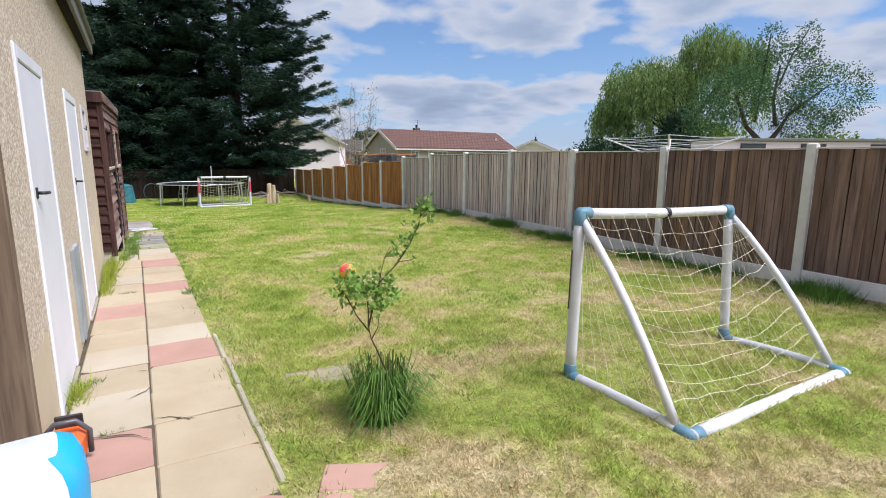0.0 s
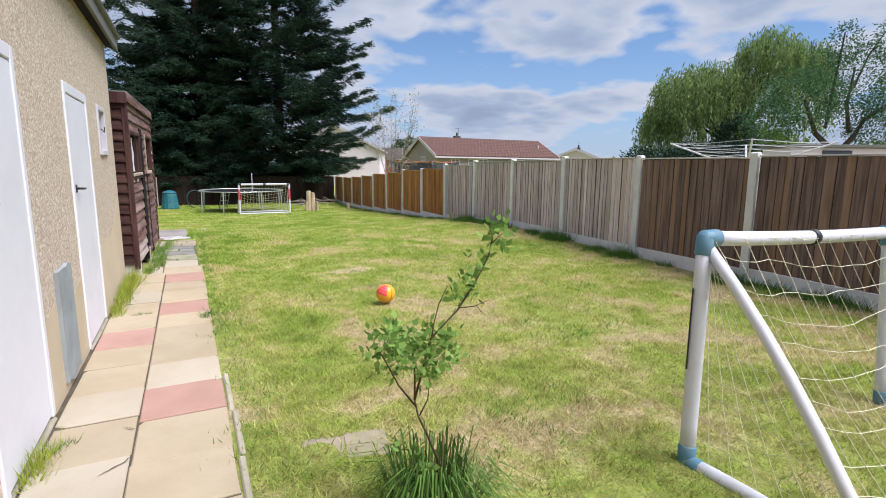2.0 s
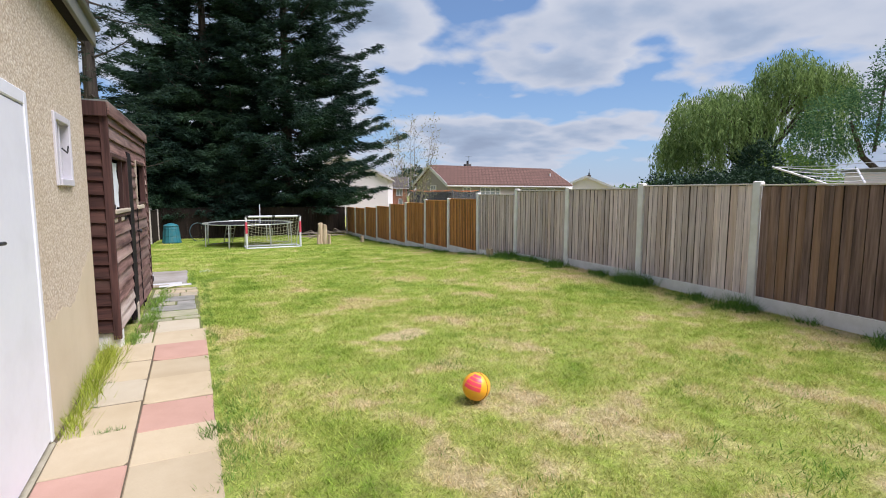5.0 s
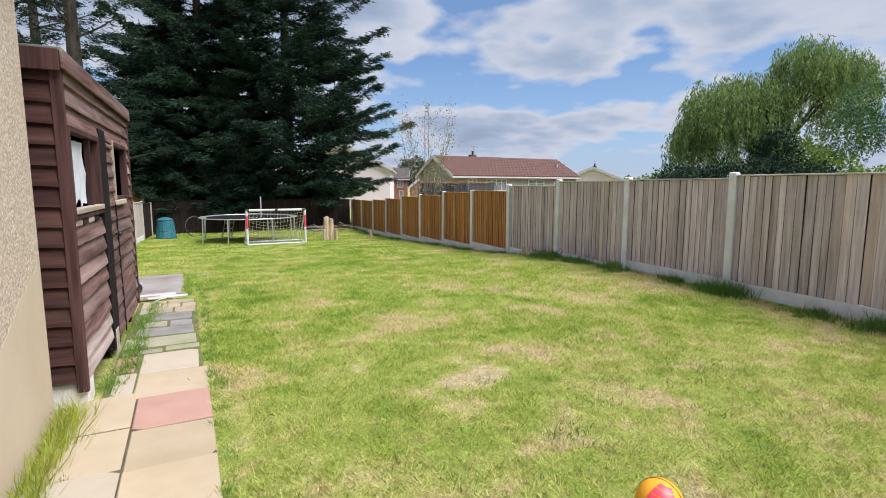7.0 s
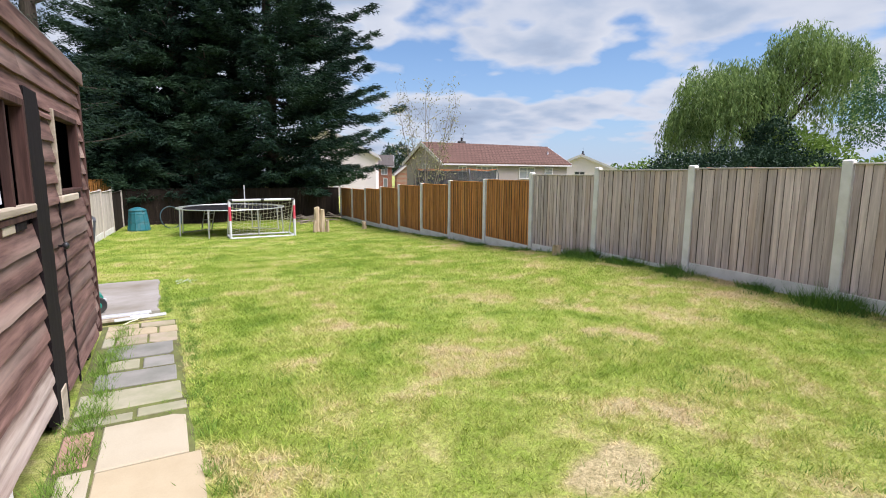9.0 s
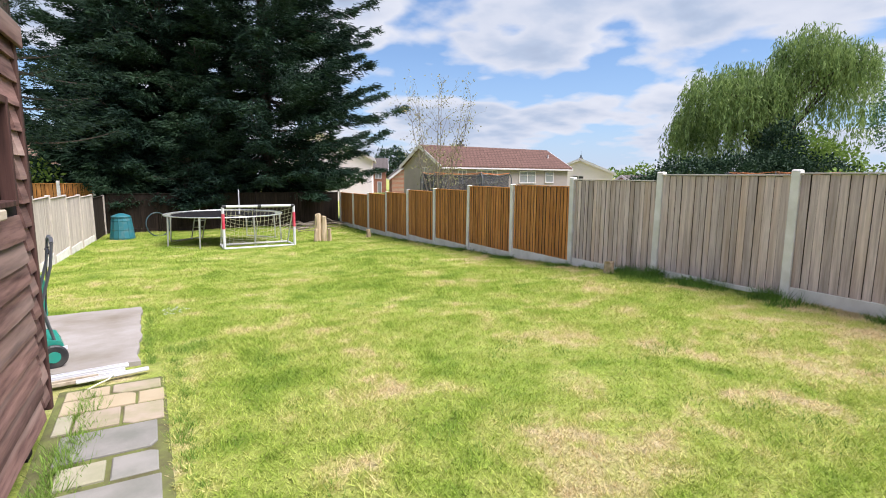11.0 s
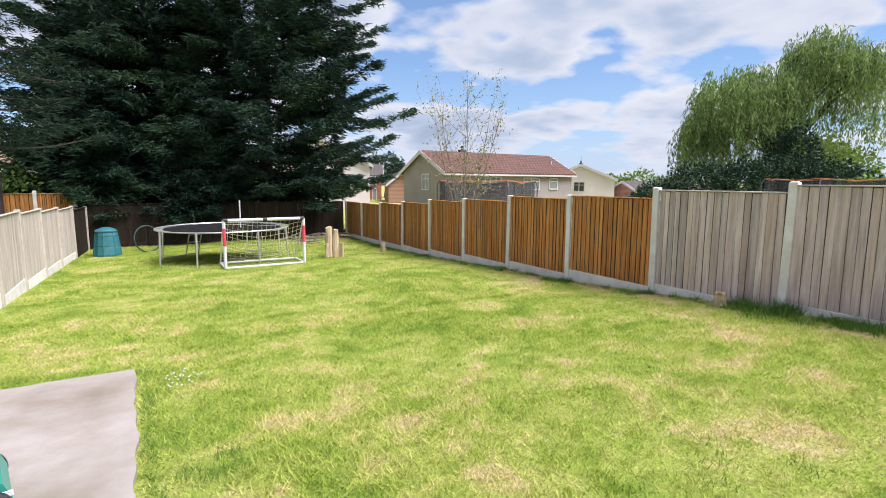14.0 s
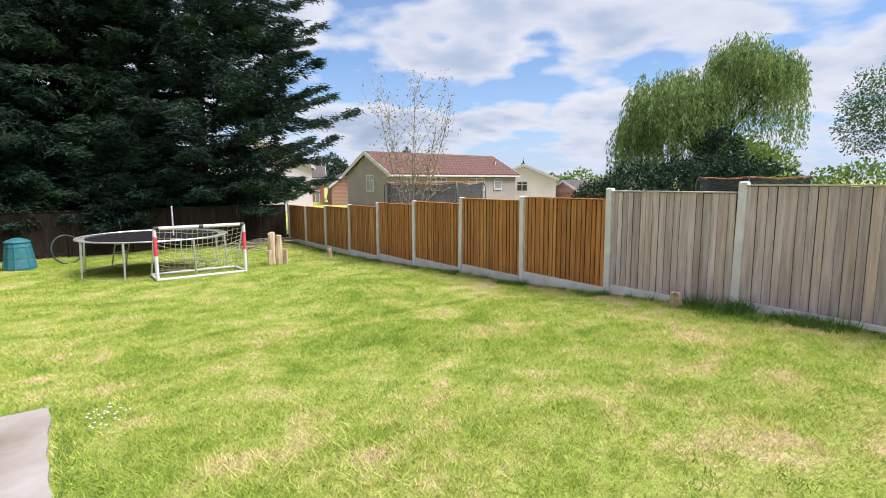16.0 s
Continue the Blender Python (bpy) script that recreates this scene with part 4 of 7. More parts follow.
def build_fences():
    # long fence: y of each post, top of the post; first the grey and brown bays, then the new orange ones
    step = 1.925
    long_fence = thing("closeboard_fence", pose(0, 0, 0), "long closeboard fence with concrete posts, weathered grey then new orange panels", "fence")
    ys = [15.2 - step * k for k in range(9, 0, -1)] + [15.2 + 1.9125 * k for k in range(9)]
    tops = [1.52, 1.52, 1.51, 1.50, 1.49, 1.475, 1.48, 1.44, 1.42] + [1.33, 1.17, 1.11, 0.99, 0.90, 0.78, 0.68, 0.60, 0.64]
    for i, (y, z) in enumerate(zip(ys, tops)):
        x = fence_x(y)
        g0 = gz1(x - 0.3, y)
        concrete_post(long_fence, x, y, g0, z, 3)
        if i + 1 < len(ys):
            y2 = ys[i + 1]
            x2 = fence_x(y2)
            zb = 0.5 * (g0 + gz1(x2 - 0.3, y2))
            if y < 7:
                mat, lab, top, gr = "fence_brown", "weathered red-brown panel", min(z, tops[i + 1]) - 0.05, 0.17
            elif y < 15:
                mat, lab, top, gr = "fence_grey", "weathered grey panel", min(z, tops[i + 1]) - 0.045, 0.16 if y < 11 else 0.09
            else:
                mat, lab, top, gr = "fence_new", "new orange-brown panel", tops[i + 1] - 0.02 if i < len(ys) - 2 else tops[i] - 0.03, 0.16
            fence_panel(long_fence, (x, y), (x2, y2), zb, top, mat, lab, gr, i)
    pale = thing("closeboard_fence", pose(0, 0, 0), "pale weathered closeboard fence with concrete posts", "fence")
    pts = [(12.9, -1.5), (14.8, -1.48), (16.7, -1.45), (18.6, -1.43), (20.5, -1.40), (22.45, -1.38), (24.4, -1.30), (26.3, -1.20), (28.25, -1.05), (30.4, -0.88)]
    for i, (y, x) in enumerate(pts):
        g0 = gz1(x, y)
        top = float(np.interp(y, [13, 20.5, 28.25, 30.4], [1.10, 0.90, 0.66, 0.55]))
        concrete_post(pale, x, y, g0, top, 0, "post_old")
        if i + 1 < len(pts):
            y2, x2 = pts[i + 1]
            top2 = float(np.interp(y2, [13, 20.5, 28.25, 30.4], [1.10, 0.90, 0.66, 0.55]))
            # the last bay takes the tree-shade colour
            fence_panel(pale, (x2, y2), (x, y), 0.5 * (g0 + gz1(x2, y2)), top2 - 0.03, "fence_pale" if y < 28 else "fence_shade", "", 0.2, 40 + i, 15)
    back = thing("closeboard_fence", pose(0, 0, 0), "closeboard fence under the conifers, coloured dark for their shade", "fence")
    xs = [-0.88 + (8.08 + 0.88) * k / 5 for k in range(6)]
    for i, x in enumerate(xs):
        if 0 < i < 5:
            concrete_post(back, x, 30.75, gz1(x, 30.75), 0.62, 0, "fence_shade")
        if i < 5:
            fence_panel(back, (xs[i + 1], 30.75), (xs[i], 30.75), gz1(x, 30.75), 0.58, "fence_shade", "", 0.15, 60 + i, 16)
    nb = thing("closeboard_fence", pose(0, 0, 0), "neighbour's orange-brown closeboard fence", "fence")
    for i, (xa, xb) in enumerate(((-1.15, -2.2), (-2.2, -4.1), (-4.1, -6.0), (-6.0, -7.9))):
        concrete_post(nb, xa, 31.0, -0.95, 1.05, 0)
        fence_panel(nb, (xa, 31.0), (xb, 31.0), -0.95, 0.95, "fence_new", "", 0.15, 80 + i, 16)


build_fences()


# ---- foliage ----
def unit(a):
    return a / np.maximum(np.linalg.norm(a, axis=1, keepdims=True), 1e-6)


def leaf_mesh(name, P, D, L, W, rng, diamond=True):
    """Many small leaves: places P, directions D, lengths L and widths W."""
    n = len(P)
    D = unit(D)
    S = unit(np.cross(D, rng.normal(size=(n, 3)))) * (W / 2)[:, None]
    if diamond:
        mid = P + D * (L * 0.42)[:, None]
        V = np.stack([P, mid + S, P + D * L[:, None], mid - S], 1).reshape(-1, 3)
        b = np.arange(n)[:, None] * 4
        T = np.concatenate([b + [0, 1, 2], b + [0, 2, 3]], 1).reshape(-1, 3)
    else:
        V = np.stack([P + S, P + D * L[:, None], P - S], 1).reshape(-1, 3)
        T = np.arange(n * 3).reshape(-1, 3)
    return quick_mesh(name, V, T)


def branch_line(p0, d, length, droop, rng, n=5):
    pts, p, d = [Vector(p0)], Vector(p0), Vector(d).normalized()
    for i in range(n):
        d = (d + Vector(rng.normal(size=3)) * 0.10 + Vector((0, 0, -droop))).normalized()
        p = p + d * (length / n)
        pts.append(p.copy())
    return pts


def conifer(name, x, y, R, H, seed, label, nb=520, mat="conifer", dens=1.0, low=0.8, leafsize=1.0):
    rng = np.random.default_rng(seed)
    z0 = gz1(x, y)
    t = thing(name, pose(x, y, z0), label, "tree", "conifers at the garden's end")
    g = Geo()
    g.tube([(0, 0, -0.2), (0.05, 0, H * 0.3), (0, 0.05, H * 0.65), (0, 0, H)], [0.34, 0.26, 0.14, 0.02], 10)
    hs = low + (H - low) * rng.random(nb) ** 1.25
    az = rng.random(nb) * 2 * math.pi
    P, D, S = [], [], []
    for h, a in zip(hs, az):
        s = (h - low) / (H - low)
        r = R * (1 - s) ** 0.64 * (0.52 + 0.60 * rng.random()) * (0.75 + 0.25 * min(1, s * 8))
        r *= 1 + 0.16 * math.sin(3 * a + seed) + 0.10 * math.sin(7 * a + h)
        if r < 0.3:
            continue
        out = np.array([math.cos(a), math.sin(a), 0.0])
        up = 0.16 - 0.30 * (1 - s) + 0.20 * rng.normal()
        ln = np.linspace(0, 1, 6)
        line = np.stack([out[0] * r * ln, out[1] * r * ln, h + r * (up * ln + (0.05 + 0.25 * rng.random()) * ln ** 2)], 1)
        if rng.random() < 0.4:
            g.tube([tuple(q) for q in line], [0.045 * (1 - 0.85 * k) + 0.006 for k in ln], 4, False)
        k = int(r * 9 * dens)
        u = 0.22 + 0.80 * rng.random(k) ** 0.7
        side = np.array([-out[1], out[0], 0.0])
        spread = (rng.random(k) - 0.5) * 2 * (0.22 + 0.20 * r) * (1.12 - u)
        base = np.stack([np.interp(u, ln, line[:, i]) for i in range(3)], 1) + side * spread[:, None]
        base[:, 2] -= np.abs(spread) * 0.25 + 0.05 * rng.random(k)
        m = 16
        bp = np.repeat(base, m, 0) + rng.normal(size=(k * m, 3)) * np.array([0.13, 0.13, 0.07])
        dd = out * 0.9 + np.repeat(np.sign(spread), m)[:, None] * side * 0.45 + rng.normal(size=(k * m, 3)) * np.array([0.42, 0.42, 0.30]) + np.array([0, 0, -0.16])
        P.append(bp)
        D.append(dd)
    P, D = np.concatenate(P), np.concatenate(D)
    n = len(P)
    L = (0.14 + 0.18 * rng.random(n)) * leafsize
    W = (0.034 + 0.042 * rng.random(n)) * leafsize
    part("trunk", g, "bark", t, "dark bark trunk and limbs")
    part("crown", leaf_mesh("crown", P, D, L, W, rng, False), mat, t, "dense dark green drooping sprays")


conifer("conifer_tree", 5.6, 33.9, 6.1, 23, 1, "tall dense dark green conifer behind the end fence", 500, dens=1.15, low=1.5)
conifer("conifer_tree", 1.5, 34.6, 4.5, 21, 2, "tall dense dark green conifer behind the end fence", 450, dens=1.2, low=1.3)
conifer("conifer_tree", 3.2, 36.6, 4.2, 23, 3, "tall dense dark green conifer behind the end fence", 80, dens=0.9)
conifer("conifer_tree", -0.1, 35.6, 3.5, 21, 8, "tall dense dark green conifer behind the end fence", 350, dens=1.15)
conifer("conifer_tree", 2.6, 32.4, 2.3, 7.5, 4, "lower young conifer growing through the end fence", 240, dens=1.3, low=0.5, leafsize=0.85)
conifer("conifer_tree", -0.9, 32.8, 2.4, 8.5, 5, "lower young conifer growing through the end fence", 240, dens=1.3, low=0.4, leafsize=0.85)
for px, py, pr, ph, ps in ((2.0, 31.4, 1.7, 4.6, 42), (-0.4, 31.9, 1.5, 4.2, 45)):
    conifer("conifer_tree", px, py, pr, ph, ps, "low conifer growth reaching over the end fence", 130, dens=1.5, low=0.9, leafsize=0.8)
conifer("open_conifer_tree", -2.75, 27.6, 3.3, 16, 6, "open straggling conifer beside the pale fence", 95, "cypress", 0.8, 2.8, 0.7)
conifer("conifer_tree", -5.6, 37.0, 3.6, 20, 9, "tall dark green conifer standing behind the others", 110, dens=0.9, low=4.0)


def bushy(name, at, blobs, mat, seed, label, n, leaf=(0.16, 0.09), category="shrub", group="", trunk=None):
    """A shrub or crown: leaves over and within several uneven lobes (centre, radii)."""
    rng = np.random.default_rng(seed)
    t = thing(name, pose(*at), label, category, group)
    g = Geo()
    for a, b, r in trunk or []:
        a, b = Vector(a), Vector(b)
        mid = (a + b) / 2 + Vector(rng.normal(size=3)) * 0.06 * (b - a).length
        g.tube([a, mid, b], [r, r * 0.75, r * 0.4], 7)
    vol = np.array([b[1][0] * b[1][1] + b[1][2] * b[1][0] for b in blobs])
    P, D = [], []
    for (c, rad), share in zip(blobs, vol / vol.sum()):
        k = int(n * share)
        d = unit(rng.normal(size=(k, 3)))
        lump = 1 + 0.16 * np.sin(d[:, 0] * 7 + c[0]) * np.cos(d[:, 2] * 6 + c[1]) + 0.10 * np.sin(d[:, 1] * 13)
        rr = (0.55 + 0.50 * rng.random(k) ** 0.5) * lump
        P.append(np.array(c) + d * np.array(rad) * rr[:, None] + rng.normal(size=(k, 3)) * 0.05)
        D.append(d * 0.8 + rng.normal(size=(k, 3)) * 0.6 + np.array([0, 0, -0.15]))
    P, D = np.concatenate(P), np.concatenate(D)
    k = len(P)
    if trunk:
        part("trunk", g, "bark", t, "bark trunk and limbs")
    part("crown", leaf_mesh("crown", P, D, leaf[0] * (0.6 + 0.8 * rng.random(k)), leaf[1] * (0.6 + 0.8 * rng.random(k)), rng), mat, t)
    return t


def willow(x, y, seed):
    rng = np.random.default_rng(seed)
    z0 = -1.0
    t = thing("willow_tree", pose(x, y, z0), "tall weeping willow with long pale green strands", "tree")
    g = Geo()
    g.tube([(0, 0, -0.3), (0.1, 0.1, 3), (0.3, -0.2, 6), (1.0, -0.6, 8.6), (2.0, -1.2, 11.6)], [0.55, 0.45, 0.34, 0.2, 0.05], 9)
    ends = []
    lobes = [((-3.3, 2.1, 8.4), 2.8), ((-1.2, 0.9, 9.0), 2.6), ((2.2, -1.3, 11.6), 2.5), ((4.4, -2.7, 10.8), 2.1), ((-5.0, 3.1, 6.2), 1.7)]
    for c, r in lobes:
        for k in range(7):
            d = rng.normal(size=3)
            d[2] = abs(d[2]) * 0.4
            e = np.array(c) + unit(d[None])[0] * r * 0.75
            st = Vector((0.2, 0, 4.0 + 2.5 * rng.random()))
            m = (st + Vector(e)) / 2 + Vector((0, 0, 0.9))
            g.tube([st, m, e], [0.16, 0.09, 0.025], 5, False)
    P, D, L = [], [], []
    for c, r in lobes:
        for k in range(int(r * 88)):
            d = unit(rng.normal(size=(1, 3)))[0]
            d[2] = abs(d[2]) * 0.8
            p = np.array(c) + d * r * (0.7 + 0.4 * rng.random())
            ln = (1.6 + 5.0 * rng.random() ** 1.3) * (0.5 + 0.6 * min(1.0, (p[2] - 2) / 8))
            q = int(ln * 10)
            s = np.sort(rng.random(q))
            sway = d[:2] * 0.5
            pos = np.stack([p[0] + sway[0] * s + 0.08 * rng.normal(size=q), p[1] + sway[1] * s + 0.08 * rng.normal(size=q), p[2] + 0.25 - ln * s], 1)
            P.append(pos)
            D.append(np.array([0, 0, -1.0]) + rng.normal(size=(q, 3)) * 0.42)
    for c, r in lobes:   # leafy inner growth behind the strands
        k = int(560 * r)
        P.append(np.array(c) + unit(rng.normal(size=(k, 3))) * (r * rng.random((k, 1)) ** 0.5) * np.array([0.95, 0.95, 0.75]) + np.array([0, 0, -0.5]))
        D.append(np.array([0, 0, -0.8]) + rng.normal(size=(k, 3)) * 0.6)
    P, D = np.concatenate(P), np.concatenate(D)
    n = len(P)
    part("trunk", g, "bark", t, "grey-brown trunk and limbs")
    part("crown", leaf_mesh("crown", P, D, 0.26 + 0.26 * rng.random(n), 0.05 + 0.05 * rng.random(n), rng), "willow", t, "hanging leafy strands")


willow(41.9, 30.2, 11)
tree = bushy("spreading_tree", (26.3, 14.3, -0.9), [((-1.6, 1.2, 6.0), (2.0, 2.0, 1.5)), ((0.4, 0.0, 7.0), (2.1, 2.1, 1.7)), ((2.6, -1.5, 6.0), (1.9, 1.9, 1.6)), ((1.8, -0.8, 4.6), (1.5, 1.5, 1.0)), ((-0.4, 0.2, 8.6), (0.7, 0.7, 1.1)), ((1.5, -0.7, 8.9), (0.6, 0.6, 0.9)), ((-2.8, 2.0, 4.9), (1.2, 1.2, 1.1))],
      "appleleaf", 12, "tall leafy green tree with a leaning dark trunk", 22000, (0.115, 0.062), "tree",
      trunk=[((0.2, 0, 0), (0.1, 0.1, 3.4), 0.28), ((0.1, 0.1, 3.2), (-1.6, 1.1, 6.0), 0.17), ((0.1, 0.1, 3.4), (1.0, -0.4, 5.0), 0.16), ((1.0, -0.4, 5.0), (2.7, -1.5, 6.6), 0.10), ((0.6, 0, 4.4), (0.4, 0, 7.6), 0.11), ((-0.6, 0.5, 4.6), (-0.5, 0.2, 9.2), 0.08), ((0.5, 0, 6.6), (1.5, -0.7, 9.5), 0.06)])
tree.scale = (0.86, 0.86, 0.86)
bushy("hedge", (34.2, 28.8, -1.0), [((-4.4, 2.6, 1.2), (1.8, 1.6, 1.2)), ((-2.2, 1.3, 1.8), (2.3, 2.0, 1.7)), ((0.4, -0.2, 1.9), (2.4, 2.0, 1.9)), ((3.0, -1.8, 2.1), (2.4, 2.0, 2.0)), ((5.4, -3.2, 1.9), (2.2, 2.0, 1.8))],
      "hedge", 13, "dense dark green evergreen hedge below the willow", 36000, (0.19, 0.11), "hedge")
bushy("lime_shrub", (41.0, 27.6, -1.0), [((0, 0, 3.6), (2.4, 2.2, 2.0)), ((1.8, -1.4, 3.0), (1.8, 1.8, 1.8))], "lime", 14, "yellow-green shrub beside the willow", 5000, (0.26, 0.16))
bushy("dark_yew", (39.4, 28.2, -1.0), [((0, 0, 3.6), (1.7, 1.6, 2.6)), ((-0.6, 0.4, 2.2), (2.0, 1.8, 2.0))], "hedge", 15, "dark upright evergreen beside the willow", 9000, (0.24, 0.14))
bushy("lime_shrub", (-2.85, 32.0, -1.0), [((0, 0, 1.75), (0.75, 0.6, 0.9)), ((-0.8, 0.1, 1.6), (0.75, 0.6, 0.85)), ((-1.7, 0.2, 1.7), (0.8, 0.7, 0.9))], "lime", 16, "yellow-green shrub beyond the orange fence", 2200, (0.18, 0.11))
bushy("far_tree", (33.0, 80.5, -1.0), [((0, 0, 4.2), (2.6, 2.6, 2.2)), ((1.6, 0, 3.4), (2.0, 2.0, 1.8))], "hedge", 17, "dark rounded far tree between the houses", 3000, (0.4, 0.25), "tree", trunk=[((0, 0, 0), (0, 0, 3.4), 0.3)])
bushy("far_tree", (62.0, 58.0, -1.0), [((0, 0, 2.2), (3.0, 3.0, 1.8)), ((4, -3, 1.8), (3.0, 3.0, 1.5)), ((-3.4, 2.4, 2.0), (2.4, 2.4, 1.4))], "lime", 18, "pale green far trees beyond the roofs", 3000, (0.4, 0.25), "tree", trunk=[((0, 0, 0), (0, 0, 2.0), 0.25)])
bushy("far_tree", (31.0, 17.6, -1.0), [((0, 0, 1.7), (2.6, 2.4, 1.5)), ((0.8, -3.4, 1.9), (2.8, 2.4, 1.8)), ((-0.4, 2.8, 1.4), (2.2, 2.0, 1.2))], "lime", 20, "mid-green far shrubs beyond the fence", 9000, (0.2, 0.12), "tree", trunk=[((0, 0, 0), (0, 0, 1.6), 0.2)])
bushy("far_tree", (30.0, 7.2, -1.0), [((0, 0, 1.6), (3.4, 2.6, 1.7)), ((5, -3, 1.6), (3.4, 2.6, 1.9))], "lime", 19, "pale green far shrubs beyond the fence", 3000, (0.3, 0.2), "tree", trunk=[((0, 0, 0), (0, 0, 1.6), 0.2)])


def bare_tree(x, y, seed):
    """A slender young tree just coming into leaf."""
    rng = np.random.default_rng(seed)
    t = thing("young_tree", pose(x, y, -0.6), "slender young tree barely in leaf behind the fence", "tree")
    g, P = Geo(), []
    for a, h, lean in ((0.2, 4.8, 0.03), (2.1, 4.3, 0.18), (4.2, 4.3, 0.2), (5.3, 4.1, 0.27), (3.2, 4.0, 0.26), (6.1, 4.2, 0.2)):
        lx, ly = math.cos(a) * lean, math.sin(a) * lean
        stem = [(lx * h * s, ly * h * s + 0.05 * math.sin(s * 7 + a), h * s) for s in (0, 0.2, 0.4, 0.6, 0.8, 1.0)]
        g.tube(stem, [0.030, 0.024, 0.016, 0.010, 0.006, 0.003], 6)
        for k in range(10):
            s = 0.35 + 0.62 * rng.random()
            b = [np.interp(s, np.linspace(0, 1, 6), [q[i] for q in stem]) for i in range(3)]
            d = rng.normal(size=3)
            d[2] = abs(d[2]) + 0.9
            line = branch_line(b, d, 0.5 + 0.7 * rng.random(), -0.03, rng, 4)
            g.tube(line, [0.006, 0.005, 0.004, 0.003, 0.002], 4, False)
            for q in line[1:]:
                for _ in range(1):
                    P.append(np.array(q) + rng.normal(size=3) * 0.08)
                e = branch_line(q, rng.normal(size=3) + np.array([0, 0, 0.6]), 0.25 + 0.25 * rng.random(), 0, rng, 3)
                g.tube(e, [0.0025, 0.002, 0.0015, 0.001], 3, False)
                for w in e[1:]:
                    P.append(np.array(w) + rng.normal(size=3) * 0.03)
    low = np.stack([rng.normal(size=320) * 0.34, rng.normal(size=320) * 0.3, 1.9 + 0.5 * rng.normal(size=320)], 1)
    P = np.concatenate([np.array(P), low])
    n = len(P)
    part("trunk", g, "twig", t, "thin grey-brown stems")
    part("crown", leaf_mesh("crown", P, rng.normal(size=(n, 3)), 0.05 + 0.05 * rng.random(n), 0.025 + 0.025 * rng.random(n), rng), "bareleaf", t, "sparse small new leaves")


bare_tree(8.35, 22.1, 21)


# ---- houses ----
def house(at, L, W, eave, ridge, wall, roof, label, front=(), gable=(), chimney=None, over=0.3, name="house", paper="paleglass"):
    """A gabled house; local x along the ridge, the front faces -y; openings are (from, to, sill, head)."""
    h = thing(name, at, label, "house")
    vs = [(0, -W, 0), (L, -W, 0), (L, W, 0), (0, W, 0), (0, -W, eave), (L, -W, eave), (L, W, eave), (0, W, eave), (0, 0, ridge), (L, 0, ridge)]
    part("wall", Geo().add(vs, [(0, 1, 5, 4), (1, 2, 6, 9, 5), (2, 3, 7, 6), (3, 0, 4, 8, 7), (0, 3, 2, 1)]), wall, h)
    sl = (ridge - eave) / W
    for s in (-1, 1):
        ye, ze = s * (W + over), eave - sl * over
        a = [(-over, ye, ze), (L + over, ye, ze), (L + over, 0, ridge), (-over, 0, ridge)]
        vs = [(x, y, z + 0.03) for x, y, z in a] + [(x, y, z + 0.15) for x, y, z in a]
        f = [(0, 1, 2, 3), (4, 7, 6, 5), (0, 4, 5, 1), (1, 5, 6, 2), (2, 6, 7, 3), (3, 7, 4, 0)]
        part("roof", Geo().add(vs, f if s > 0 else [q[::-1] for q in f]), roof, h)
        part("gutter", Geo().box(-over, L + over, ye - 0.05, ye + 0.05, ze - 0.10, ze + 0.02, 0.01), "whitetrim", h)
        for x in (-over - 0.04, L + over):
            b = [(x, ye, ze - 0.14), (x, 0, ridge - 0.14), (x, 0, ridge + 0.155), (x, ye, ze + 0.155)]
            vs = b + [(q[0] + 0.04, q[1], q[2]) for q in b]
            part("bargeboard", Geo().add(vs, [(0, 1, 2, 3), (7, 6, 5, 4), (0, 4, 5, 1), (1, 5, 6, 2), (2, 6, 7, 3), (3, 7, 4, 0)]), "whitetrim", h)

    def window(a, b, c, d, side, bars):
        m = Matrix.Translation((0, -W, 0)) if side == "f" else Matrix.Rotation(radians(-90), 4, "Z")
        w = part("window", Geo().box(a, a + 0.08, -0.06, 0.03, c, d).box(b - 0.08, b, -0.06, 0.03, c, d).box(a, b, -0.06, 0.03, d - 0.08, d).box(a, b, -0.09, 0.03, c, c + 0.09), "whitetrim", h, "white window frame", at=m)
        part("pane", Geo().box(a + 0.08, b - 0.08, -0.02, 0.0, c + 0.09, d - 0.08), paper, w)
        for k in range(1, bars):
            x = a + (b - a) * k / bars
            part("mullion", Geo().box(x - 0.035, x + 0.035, -0.05, 0.0, c + 0.09, d - 0.08), "whitetrim", w)
        if b - a > 1.0:
            z = c + (d - c) * 0.68
            part("transom", Geo().box(a + 0.08, b - 0.08, -0.045, 0.0, z - 0.025, z + 0.025), "whitetrim", w)

    for a, b, c, d, n in front:
        window(a, b, c, d, "f", n)
    for a, b, c, d, n in gable:
        window(a, b, c, d, "g", n)
    if chimney:
        x, y = chimney
        c = part("chimney", Geo().box(x - 0.3, x + 0.3, y - 0.22, y + 0.22, ridge - 0.6, ridge + 0.35, 0.02), "roof_dark", h)
        part("pot", Geo().lathe([(0.10, 0), (0.09, 0.25), (0.12, 0.3)], (x, y, ridge + 0.35), 10), "black", c)
        part("aerial", Geo().tube([(x + 0.15, y, ridge + 0.35), (x + 0.15, y, ridge + 1.1)], 0.02, 5).tube([(x - 0.2, y, ridge + 1.05), (x + 0.5, y, ridge + 1.05)], 0.015, 4), "greytube", c)
    return h


